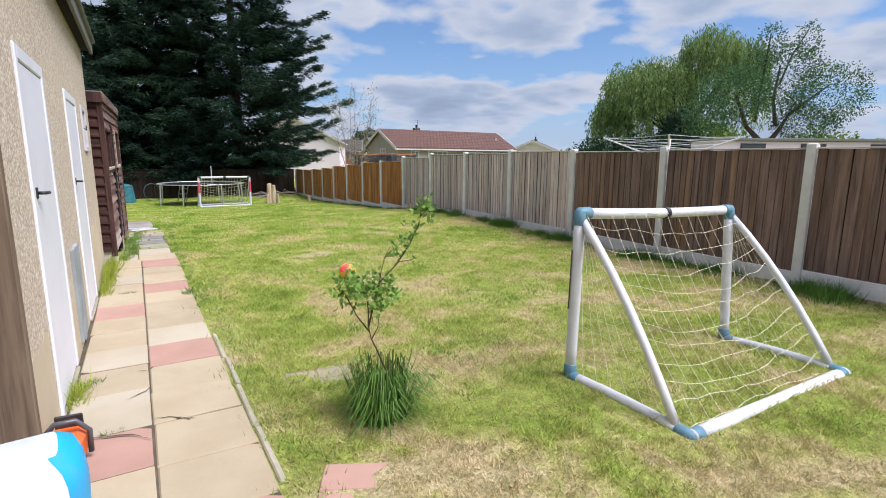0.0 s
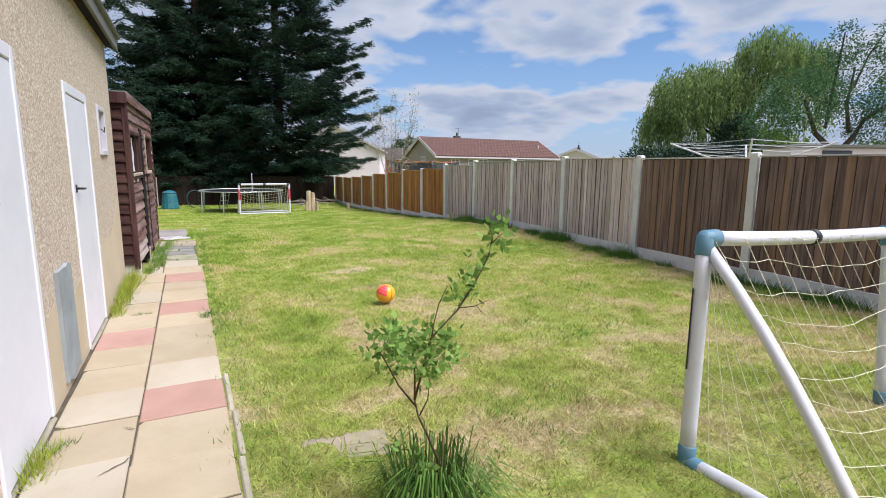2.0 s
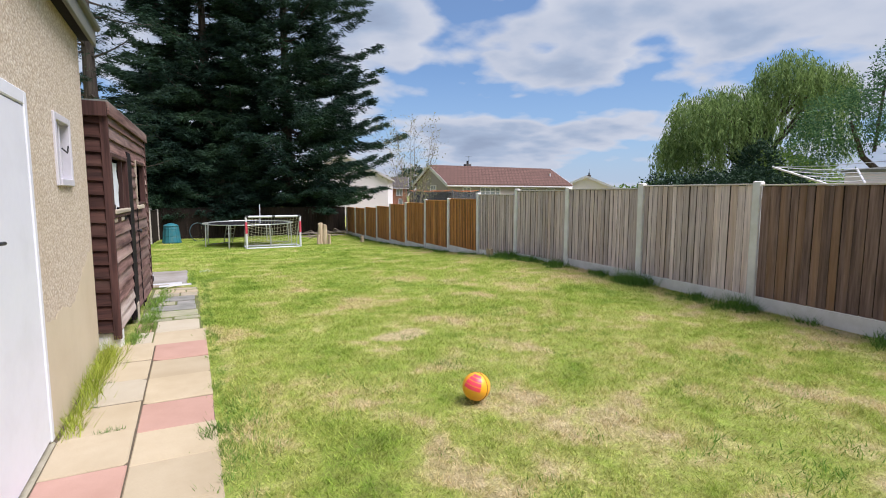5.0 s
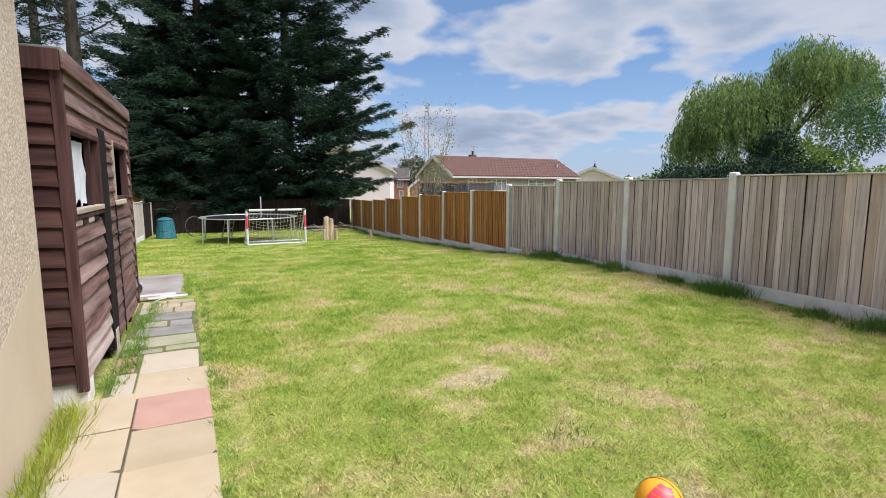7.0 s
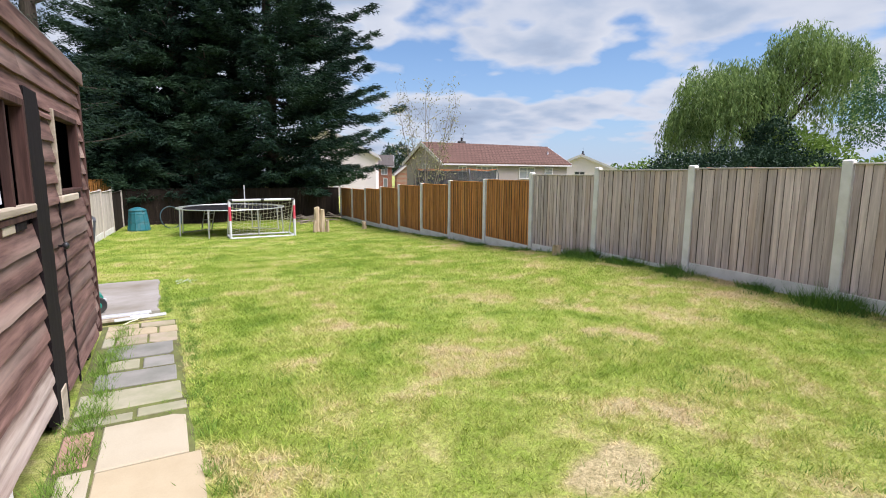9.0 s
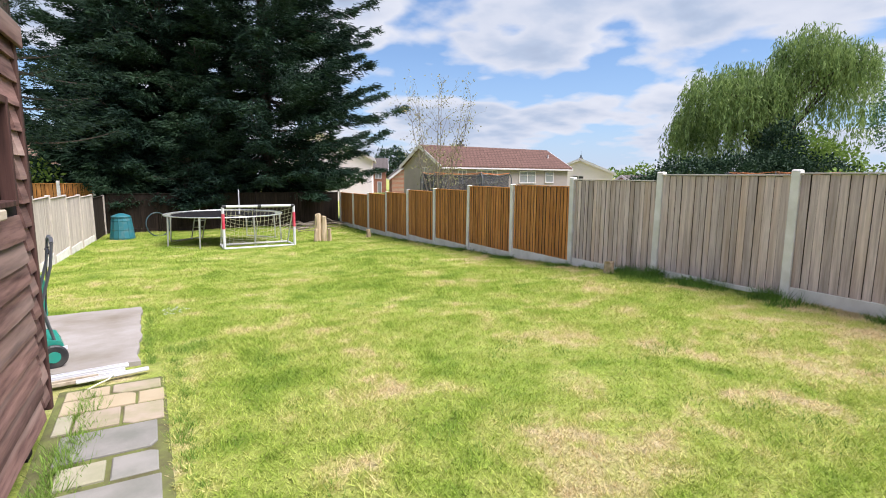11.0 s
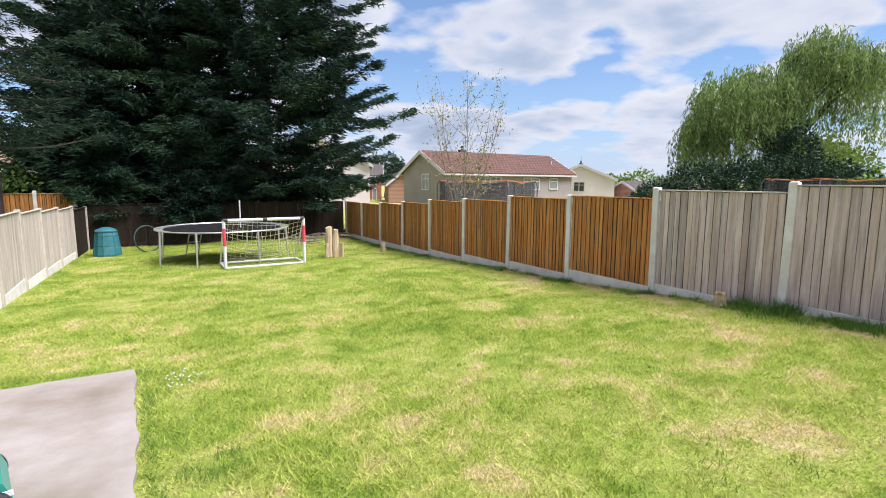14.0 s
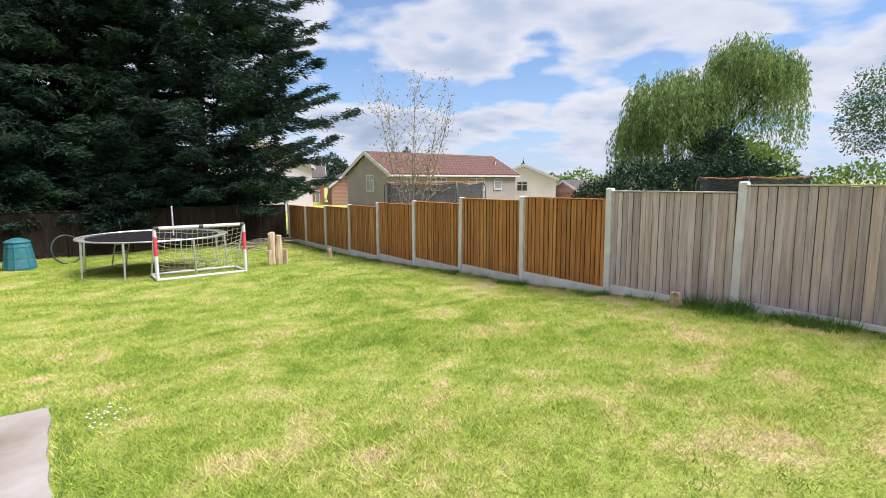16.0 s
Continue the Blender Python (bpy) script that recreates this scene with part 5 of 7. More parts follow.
B = -1.2
main = house(pose(20.28, 45.92, B, 0, 0, 3.1), 13.7, 3.09, 2.14 - B, 3.72 - B, "wall_grey", "roof_red", "grey rendered house with a red tiled roof and white windows",
             [(1.42, 2.28, 0.75 - B, 1.85 - B, 2), (3.23, 5.43, 0.75 - B, 1.85 - B, 4), (7.83, 9.72, 0.75 - B, 1.8 - B, 2), (10.87, 11.9, 0.78 - B, 1.8 - B, 1)],
             [(-0.15, 0.95, 0.75 - B, 2.04 - B, 2)], chimney=(4.1, 0.4))
part("vent_pipe", Geo().tube([(12.6, -1.6, 2.7 - B), (12.6, -1.6, 3.3 - B)], 0.08, 8), "whitetrim", main)
house(pose(44.0, 52.0, B, 0, 0, 44), 11, 3.7, 1.8 - B, 3.35 - B, "wall_white", "roof_dark", "white rendered house with a dark gabled roof", gable=[(-0.75, 0.5, 0.35 - B, 1.5 - B, 2)], chimney=(4.0, 0.0), paper="glass")
house(pose(14.24, 53.98, B, 0, 0, 67), 12, 4.5, 2.88 - B, 5.2 - B, "wall_white", "roof_brown", "white boarded house behind the conifers")
house(pose(24.5, 78.0, B, 0, 0, -22.6), 6, 3.0, 2.2 - B, 3.6 - B, "brick", "roof_dark", "red brick house in the distance", [(4.5, 5.4, 0.9 - B, 1.9 - B, 2), (4.8, 5.4, -1.1 - B, 0.5 - B, 1), (2.4, 3.4, 0.9 - B, 1.9 - B, 2)])
house(pose(26.5, 62.1, B, 0, 0, 68), 9, 1.5, 1.2 - B, 2.4 - B, "brick", "roof_dark", "red brick bungalow with a dark gabled roof")
house(pose(-16.0, 64.0, B, 0, 0, 8), 17, 3.4, 2.2 - B, 4.6 - B, "wall_slate", "roof_brown", "slate-grey house with a brown roof seen past the trees", [(6.3, 7.4, 0.4 - B, 1.9 - B, 2), (9.2, 10.6, 0.4 - B, 1.9 - B, 2), (3.0, 4.2, 0.4 - B, 1.9 - B, 2), (13.0, 14.2, 0.4 - B, 1.9 - B, 2)], paper="paleglass")
house(pose(52.0, 52.5, B, 0, 0, -20), 14, 3.0, 0.5 - B, 1.5 - B, "brick", "roof_dark", "low brick terrace in the distance")

def garden_room():
    """The flat-roofed white building beyond the fence."""
    h = thing("flat_roofed_building", pose(13.3, 8.95, -0.6, 0, 0, -30.3), "white flat-roofed outbuilding with dark strip windows beyond the fence", "building")
    part("wall", Geo().box(0, 8, 0, 1.2, 0, 2.38, 0.01), "wall_white", h)
    part("roof", Geo().box(-0.06, 8.06, -0.06, 1.26, 2.385, 2.46, 0.01), "felt", h, "dark flat roof edge")
    for a in (0.75, 2.35, 4.2, 6.0):
        w = part("window", Geo().box(a - 0.03, a + 0.63, -0.025, 0.0, 2.06, 2.32), "black", h)
        part("pane", Geo().box(a, a + 0.6, -0.032, -0.026, 2.09, 2.29), "glass", w)


garden_room()


def net_trampoline(x, y, z, r, zt, label, seed):
    """A neighbour's trampoline with a dark safety net and orange padding on its top edge."""
    t = thing("trampoline", pose(x, y, z), label, "trampoline")
    n = 6
    hi = zt - z
    ps = [(r * math.cos(2 * math.pi * k / n + 0.3), r * math.sin(2 * math.pi * k / n + 0.3)) for k in range(n)]
    for px, py in ps:
        part("pole", Geo().tube([(px * 1.05, py * 1.05, 0), (px * 1.05, py * 1.05, hi * 0.92), (px, py, hi)], 0.022, 6), "greytube", t)
    for k in range(n):
        a, b = ps[k], ps[(k + 1) % n]
        mid = ((a[0] + b[0]) / 2 * 0.97, (a[1] + b[1]) / 2 * 0.97)
        part("top_edge", Geo().tube([(*a, hi), (*mid, hi - 0.07), (*b, hi)], 0.013, 6), "rimorange", t)
        vs = [(*a, 0.85), (*mid, 0.85), (*b, 0.85), (*b, hi - 0.03), (*mid, hi - 0.12), (*a, hi - 0.03)]
        vs += [(v[0] * 0.985, v[1] * 0.985, v[2]) for v in vs]
        part("net", Geo().add(vs, [(0, 1, 4, 5), (1, 2, 3, 4), (6, 11, 10, 7), (7, 10, 9, 8)]), "netblack", t)
    part("frame", Geo().ring((0, 0, 0.8), r * 1.04, 0.03, 32), "steel", t)
    part("bed", Geo().lathe([(0.01, 0.79), (r * 0.98, 0.79), (r * 0.98, 0.80), (0.01, 0.80)], sides=32), "mat", t)


net_trampoline(10.95, 24.6, -0.8, 1.65, 1.45, "neighbour's trampoline with a dark net and orange top edge", 1)
net_trampoline(22.7, 19.2, -0.8, 2.1, 1.58, "neighbour's trampoline with a dark net and orange top edge", 2)


def rotary_dryer():
    t = thing("rotary_clothes_dryer", pose(9.25, 7.35, -0.2), "open rotary clothes dryer with white arms and lines", "clothes dryer")
    part("pole", Geo().tube([(0, 0, 0), (0, 0, 1.62)], 0.025, 8), "steel", t)
    tips = []
    for k in range(4):
        a = radians(35 + 90 * k)
        tip = (1.25 * math.cos(a), 1.25 * math.sin(a), 1.93)
        tips.append(tip)
        part("arm", Geo().tube([(0, 0, 1.45), tip], 0.016, 6), "pvc", t)
        part("strut", Geo().tube([(0, 0, 1.15), (tip[0] * 0.5, tip[1] * 0.5, 1.69)], 0.010, 5), "steel", t)
    for s in (1.0, 0.86, 0.72, 0.58, 0.44):
        q = [(p[0] * s, p[1] * s, 1.45 + 0.48 * s) for p in tips]
        g = Geo()
        for k in range(4):
            a, b = q[k], q[(k + 1) % 4]
            m = tuple((a[i] + b[i]) / 2 - (0.03 if i == 2 else 0) for i in range(3))
            g.tube([a, m, b], 0.006, 4, False)
        part("line", g, "pvc", t)


rotary_dryer()


# ---- path of slabs ----
def slab_mesh(w, l, t=0.05, seed=0, chip=True):
    """A paving slab with worn edges and a chipped corner."""
    rnd = random.Random(seed)
    b = 0.007
    c = rnd.choice([0, 0, 0.02, 0.035]) if chip else 0
    pts = [(0, 0), (w, 0), (w, l), (0, l)]
    k = rnd.randrange(4)
    out = []
    for i, (x, y) in enumerate(pts):
        if i == k and c:
            px, py = pts[i - 1]
            qx, qy = pts[(i + 1) % 4]
            d1, d2 = math.hypot(px - x, py - y), math.hypot(qx - x, qy - y)
            out += [(x + (px - x) * c / d1, y + (py - y) * c / d1), (x + (qx - x) * c * 1.6 / d2, y + (qy - y) * c * 1.6 / d2)]
        else:
            out.append((x, y))
    n = len(out)
    cx, cy = w / 2, l / 2
    inner = [(x + (cx - x) * b * 2 / w, y + (cy - y) * b * 2 / l) for x, y in out]
    vs = [(x, y, -t) for x, y in out] + [(x, y, -b) for x, y in out] + [(x, y, 0) for x, y in inner]
    fs = [tuple(range(n))[::-1], tuple(2 * n + i for i in range(n))]
    for r in range(2):
        fs += [(r * n + i, r * n + (i + 1) % n, (r + 1) * n + (i + 1) % n, (r + 1) * n + i) for i in range(n)]
    return Geo().add(vs, fs)


SLABS = [0]


def slab(par, x0, x1, y0, y1, mat, lift=0.012, name="slab", gap=0.0035):
    SLABS[0] += 1
    rnd = random.Random(SLABS[0])
    xm, ym = (x0 + x1) / 2, (y0 + y1) / 2
    za, zb = gz1(xm, y0), gz1(xm, y1)
    tilt = math.degrees(math.atan2(zb - za, y1 - y0)) + rnd.uniform(-0.35, 0.35)
    g = slab_mesh(x1 - x0 - 2 * gap, y1 - y0 - 2 * gap, seed=SLABS[0])
    part(name, g, mat, par, at=pose(x0 + gap + rnd.uniform(-0.002, 0.002), y0 + gap, (za + lift + rnd.uniform(-0.004, 0.004)), tilt, rnd.uniform(-0.3, 0.3), rnd.uniform(-0.4, 0.4)))


def build_path():
    path = thing("pavement", pose(0, 0, 0), "garden path of buff and pink paving slabs", "path", kind="structure")
    bed = Geo()
    n = 40
    vs, fs = [], []
    for i in range(n + 1):
        y = -3.0 + 12.1 * i / n
        vs += [(WX + 0.0, y, gz1(0, y) - 0.008), (0.60, y, gz1(0, y) - 0.008), (0.60, y, gz1(0, y) - 0.1), (WX, y, gz1(0, y) - 0.1)]
    for i in range(n):
        fs += [(4 * i + k, 4 * i + (k + 1) % 4, 4 * i + 4 + (k + 1) % 4, 4 * i + 4 + k) for k in range(4)]
    part("bed", bed.add(vs, [f[::-1] for f in fs]), "joint", path, "dark soil in the joints", at=Matrix.Translation((0, 0, 0.012)))
    vs, fs = [], []
    for i in range(15):
        y = 9.08 + 3.40 * i / 14
        xa, xb = -0.07 + 0.02 * noise.noise((y * 4, 1, 0)), 0.575 + 0.03 * noise.noise((y * 4, 7, 0))
        vs += [(xa, y, gz1(0, y) + 0.004), (xb, y, gz1(0, y) + 0.004), (xb, y, gz1(0, y) - 0.06), (xa, y, gz1(0, y) - 0.06)]
        if i:
            fs += [(4 * i - 4 + k, 4 * i + k, 4 * i + (k + 1) % 4, 4 * i - 4 + (k + 1) % 4) for k in range(4)]
    part("bed", Geo().add(vs, fs), "bed_moss", path, "mossy soil between the old stones")
    right = [-2.66, -2.2, -1.74, -1.28, -0.82, -0.36, 0.10, 0.56, 1.02, 1.48, 1.94, 2.40, 2.86, 3.32, 3.78, 4.22, 4.70, 5.16, 5.63, 6.09, 6.56, 7.0, 7.47, 8.0, 8.5, 9.03, 9.55, 10.07]
    left = [-2.5, -2.04, -1.58, -1.12, -0.66, -0.2, 0.26, 0.72, 1.18, 1.64, 2.1, 2.56, 3.02, 3.35, 3.79, 4.34, 4.80, 5.22, 5.70, 6.11, 6.60, 7.08, 7.57, 8.05, 8.57, 9.13]
    rnd = random.Random(8)
    for a, b in zip(right, right[1:]):
        mat = "slab_pink" if any(abs(a - p) < 0.02 for p in (2.40, 4.70, 7.0, 8.5, 0.56, -1.28)) else rnd.choice(["slab_buff", "slab_buff", "slab_pale"])
        x0 = 0.155 if a < 9.0 else 0.12
        x1 = 0.605 if a < 9.5 else 0.55
        if abs(a - 3.32) < 0.01:   # a slab that has cracked across
            slab(path, x0, x1, a, b, "slab_buff")
        else:
            slab(path, x0, x1, a, b, mat)
    for a, b in zip(left, left[1:]):
        mat = "slab_pink" if any(abs(a - p) < 0.02 for p in (3.35, 6.11, 0.72)) else rnd.choice(["slab_buff", "slab_buff", "slab_pale"])
        slab(path, -0.245 if a < 8.4 else -0.26, 0.155, a, b, mat)
    slab(path, -0.03, 0.115, 9.14, 9.60, "slab_pale")
    slab(path, -0.06, 0.09, 9.64, 10.05, "slab_pink")
    # older stones further on
    for x0, x1, y0, y1, mat in ((-0.05, 0.27, 10.12, 10.24, "slab_mossy"), (0.28, 0.57, 10.14, 10.27, "slab_mossy"), (-0.06, 0.55, 10.32, 10.66, "slab_mossy"), (0.0, 0.53, 10.70, 11.02, "slab_grey"), (0.05, 0.28, 11.06, 11.28, "slab_mossy"), (0.29, 0.52, 11.05, 11.30, "slab_grey"),
                                (0.02, 0.52, 11.33, 11.68, "slab_grey"), (-0.03, 0.07, 11.72, 11.99, "slab_mossy"), (0.07, 0.32, 11.72, 12.0, "slab_dull"), (0.32, 0.56, 11.70, 12.0, "slab_dull"), (-0.03, 0.40, 12.01, 12.24, "slab_buff"), (0.40, 0.57, 12.01, 12.23, "slab_buff"), (-0.03, 0.24, 12.25, 12.42, "slab_buff"), (0.24, 0.55, 12.25, 12.43, "slab_dull")):
        slab(path, x0, x1, y0, y1, mat, 0.016, "stone", 0.008)
    # cracks, dark with soil
    for pts in (((-0.20, 3.79), (0.05, 3.715), (0.148, 3.60)), ((0.165, 3.838), (0.235, 3.818), (0.324, 3.747), (0.36, 3.74)), ((0.028, 4.186), (0.098, 4.24), (0.13, 4.26), (0.155, 4.32)), ((0.09, 4.66), (0.15, 4.60))):
        line = [Vector((*p, gz1(*p) + 0.0175)) for p in pts]
        fine = [a.lerp(b, k / 5) + Vector((rnd.uniform(-0.004, 0.004), rnd.uniform(-0.004, 0.004), 0)) for a, b in zip(line, line[1:]) for k in range(5)] + [line[-1]]
        vs = []
        for k, q in enumerate(fine):
            w = (0.0045 * min(1, k / 3, (len(fine) - 1 - k) / 3) + 0.0008) * rnd.uniform(0.6, 1.3)
            vs += [(q.x, q.y - w, q.z), (q.x, q.y + w, q.z)]
        part("crack", Geo().add(vs, [(2 * k, 2 * k + 2, 2 * k + 3, 2 * k + 1) for k in range(len(fine) - 1)]), "joint", path, "jagged soil-filled crack")
    # narrow edging along the lawn
    y = 0.2
    k = 0
    while y < 6.4:
        l = 0.45 + 0.2 * rnd.random()
        if rnd.random() < 0.72:
            part("edging", Geo().box(0.0, 0.032, 0, l - 0.02, -0.08, 0.008, 0.008), "kerb", path, "broken concrete edging" if k == 0 else "", at=pose(0.612 + rnd.uniform(-0.006, 0.01), y, gz1(0.6, y) + 0.006, math.degrees(math.atan2(gz1(0.6, y + l) - gz1(0.6, y), l)), rnd.uniform(-4, 4), rnd.uniform(-1.5, 1.5)))
        y += l
        k += 1
    lawn_slabs = thing("stepping_slabs", pose(0, 0, 0), "pink and grey slabs sunk in the lawn", "paving", kind="structure")
    for ox, oy, ln in ((0.735, 2.765, 0.195), (0.60, 2.485, 0.30)):
        part("slab", slab_mesh(0.31, ln, seed=int(ln * 100)), "slab_pink", lawn_slabs, at=pose(ox, oy, gz1(0.9, 2.7) + 0.014, -0.6, 0.8, -25.6))
    for ox, oy, w, ln, rz in ((0.86, 3.90, 0.22, 0.22, -14), (1.08, 3.84, 0.22, 0.25, -10)):
        part("stone", slab_mesh(w, ln, seed=int(w * 100)), "slab_dull", lawn_slabs, at=pose(ox, oy, gz1(1.1, 4.0) + 0.012, -0.8, 0.4, rz))
    # concrete pad
    g = Geo()
    nx, ny = 14, 24
    vs = []
    for j in range(ny + 1):
        for i in range(nx + 1):
            y = 12.88 + 2.62 * j / ny
            x = -1.36 + (1.76 + 0.05 * noise.noise((0, y * 3, 2))) * i / nx
            yy = y + (0.06 * noise.noise((x * 3, 1, 5)) if j == ny else 0)
            vs.append((x, yy, gz1(x, yy) + 0.035 + 0.006 * noise.noise((x * 2, yy * 2, 0))))
    k = len(vs)
    vs += [(x, y, z - 0.12) for x, y, z in vs]
    W = nx + 1
    fs = [(j * W + i, j * W + i + 1, (j + 1) * W + i + 1, (j + 1) * W + i) for j in range(ny) for i in range(nx)]
    rim = [i for i in range(nx + 1)] + [j * W + nx for j in range(1, ny + 1)] + [ny * W + i for i in range(nx - 1, -1, -1)] + [j * W for j in range(ny - 1, 0, -1)]
    fs += [(rim[i], rim[i] + k, rim[(i + 1) % len(rim)] + k, rim[(i + 1) % len(rim)]) for i in range(len(rim))]
    solid("concrete_pad", g.add(vs, fs), "pad", "worn grey-brown concrete pad beside the shed", "concrete pad", kind="structure")


# ---- goals, balls and garden things ----
def net_lines(g, quad, nu, nv, r, sag, rng):
    """A slack net hung between four corners."""
    a, b, c, d = [np.array(p) for p in quad]

    def at(u, v):
        p = (a * (1 - u) + b * u) * (1 - v) + (d * (1 - u) + c * u) * v
        s = 16 * u * (1 - u) * v * (1 - v)
        w = 0.022 * noise.noise((u * 9, v * 8, a[0])) + 0.012 * math.sin(v * 23 - u * 5)
        return tuple(p + np.array([w * 0.6, w, -sag * s + w]))
    for i in range(nu + 1):
        g.tube([at(i / nu, j / nv) for j in range(nv + 1)], r, 3, False)
    for j in range(nv + 1):
        g.tube([at(i / nu, j / nv) for i in range(nu + 1)], r, 3, False)


def big_goal():
    z = gz1(3.4, 2.8) - 0.01
    A, Bq, C, Dq = Vector((2.52, 3.11, z + 0.006)), Vector((4.09, 3.01, z + 0.006)), Vector((2.52, 2.25, z + 0.006)), Vector((4.15, 2.22, z + 0.006))
    At, Bt = Vector((2.63, 3.20, z + 1.06)), Vector((4.22, 3.15, z + 1.015))
    t = thing("football_goal", pose(0, 0, 0), "white plastic garden football goal with blue corners and a slack net", "football goal")
    r = 0.036
    for nm, p, q, rr in (("crossbar", At, Bt, r), ("upright", A, At, r), ("upright", Bq, Bt, r), ("base_bar", A, C, r), ("base_bar", Bq, Dq, r), ("back_bar", C, Dq, r + 0.004)):
        n = 6
        sag = Vector((0, 0, -0.012)) if nm == "crossbar" else Vector((0, 0, 0.012)) if nm == "base_bar" else Vector((0, 0, 0))
        part(nm, Geo().tube([p.lerp(q, i / n) + sag * (4 * i / n * (1 - i / n)) for i in range(n + 1)], rr, 12), "pvc", t, "", True)
    for p, q in ((At, C), (Bt, Dq)):
        e = q + (A - C if q == C else Bq - Dq) * 0.10 + Vector((0, 0, 0.02))
        s = p + Vector((0.01, -0.02, -0.05))
        part("brace", Geo().tube([s.lerp(e, i / 6) + Vector((0, -0.02, 0.045)) * (4 * i / 6 * (1 - i / 6)) for i in range(7)], 0.026, 10), "pvc", t, "", True)
    for p, dirs in ((At, (Bt, A)), (Bt, (At, Bq)), (A, (At, C)), (Bq, (Bt, Dq)), (C, (A, Dq)), (Dq, (C, Bq))):
        g = Geo()
        for q in dirs:
            d = (q - p).normalized()
            g.tube([p - d * 0.03, p - d * 0.012, p + d * 0.075, p + d * 0.08], [r * 0.6, r + 0.003, r + 0.006, r + 0.002], 12)
        part("corner_joint", g, "bluecap", t, "faded blue corner joint", True)
    for p in (At.lerp(Bt, 0.52), C.lerp(Dq, 0.60)):
        d = (Bt - At).normalized()
        part("sleeve", Geo().tube([p - d * 0.018 + Vector((0, 0, -0.012)), p + d * 0.018 + Vector((0, 0, -0.012))], r + 0.008, 12), "black", t, "dark sleeve", True)
    rng = random.Random(2)
    g = Geo()
    net_lines(g, (At + Vector((0.02, -0.03, 0)), Bt + Vector((-0.02, -0.03, 0)), Dq + Vector((0, 0.05, 0.02)), C + Vector((0, 0.05, 0.02))), 14, 11, 0.0017, 0.16, rng)
    part("net", g, "net", t, "slack pale cord net")
    for T, b0, b1 in ((At, A, C), (Bt, Bq, Dq)):
        g = Geo()
        net_lines(g, (T + Vector((0, -0.02, -0.03)), T + Vector((0, -0.03, -0.03)), b1 + Vector((0, 0.05, 0.03)), b0 + Vector((0, 0, 0.03))), 7, 9, 0.0017, 0.05, rng)
        part("side_net", g, "net", t)
    # a thin bar stands in for the black lettering on the upright
    pts = [A.lerp(At, f) + Vector((-0.040, 0.012, 0)) for f in (0.78, 0.66, 0.54, 0.42)]
    part("strap", Geo().tube(pts, 0.004, 5), "black", t, "thin black bar standing in for printed marks on the upright")


def far_goal():
    z = gz1(3.3, 23.5) + 0.02
    x0, x1, y, h = 2.32, 4.26, 23.5, 1.17
    t = thing("football_goal", pose(0, 0, 0), "small white football goal with red and black marks on its posts", "football goal")
    for x in (x0, x1):
        u = part("upright", Geo().tube([(x, y, z), (x, y, z + h)], 0.04, 10), "pvc", t)
        part("sticker", Geo().tube([(x, y, z + 0.55), (x, y, z + 0.98)], 0.043, 10), "red", u, "worn red sticker")
        part("base_bar", Geo().tube([(x, y, z), (x, y + 0.9, z)], 0.03, 8), "pvc", t)
        part("brace", Geo().tube([(x, y, z + h), (x, y + 0.9, z)], 0.02, 8), "pvc", t)
    c = part("crossbar", Geo().tube([(x0, y, z + h), (x1, y, z + h)], 0.04, 10), "pvc", t)
    for s in (0.02, 0.5, 0.98):
        x = x0 + (x1 - x0) * s
        part("sleeve", Geo().tube([(x - 0.05, y, z + h), (x + 0.05, y, z + h)], 0.046, 10), "black", c, "black sleeve")
    part("front_bar", Geo().tube([(x0, y, z), (x1, y, z)], 0.03, 8), "pvc", t)
    part("back_bar", Geo().tube([(x0, y + 0.9, z), (x1, y + 0.9, z)], 0.03, 8), "pvc", t)
    part("stay", Geo().tube([(3.3, y + 0.9, z), (3.3, y + 0.4, z + h * 0.6)], 0.012, 6), "steel", t)
    g = Geo()
    net_lines(g, ((x0, y + 0.03, z + h), (x1, y + 0.03, z + h), (x1, y + 0.88, z), (x0, y + 0.88, z)), 17, 12, 0.005, 0.22, None)
    part("net", g, "net", t)


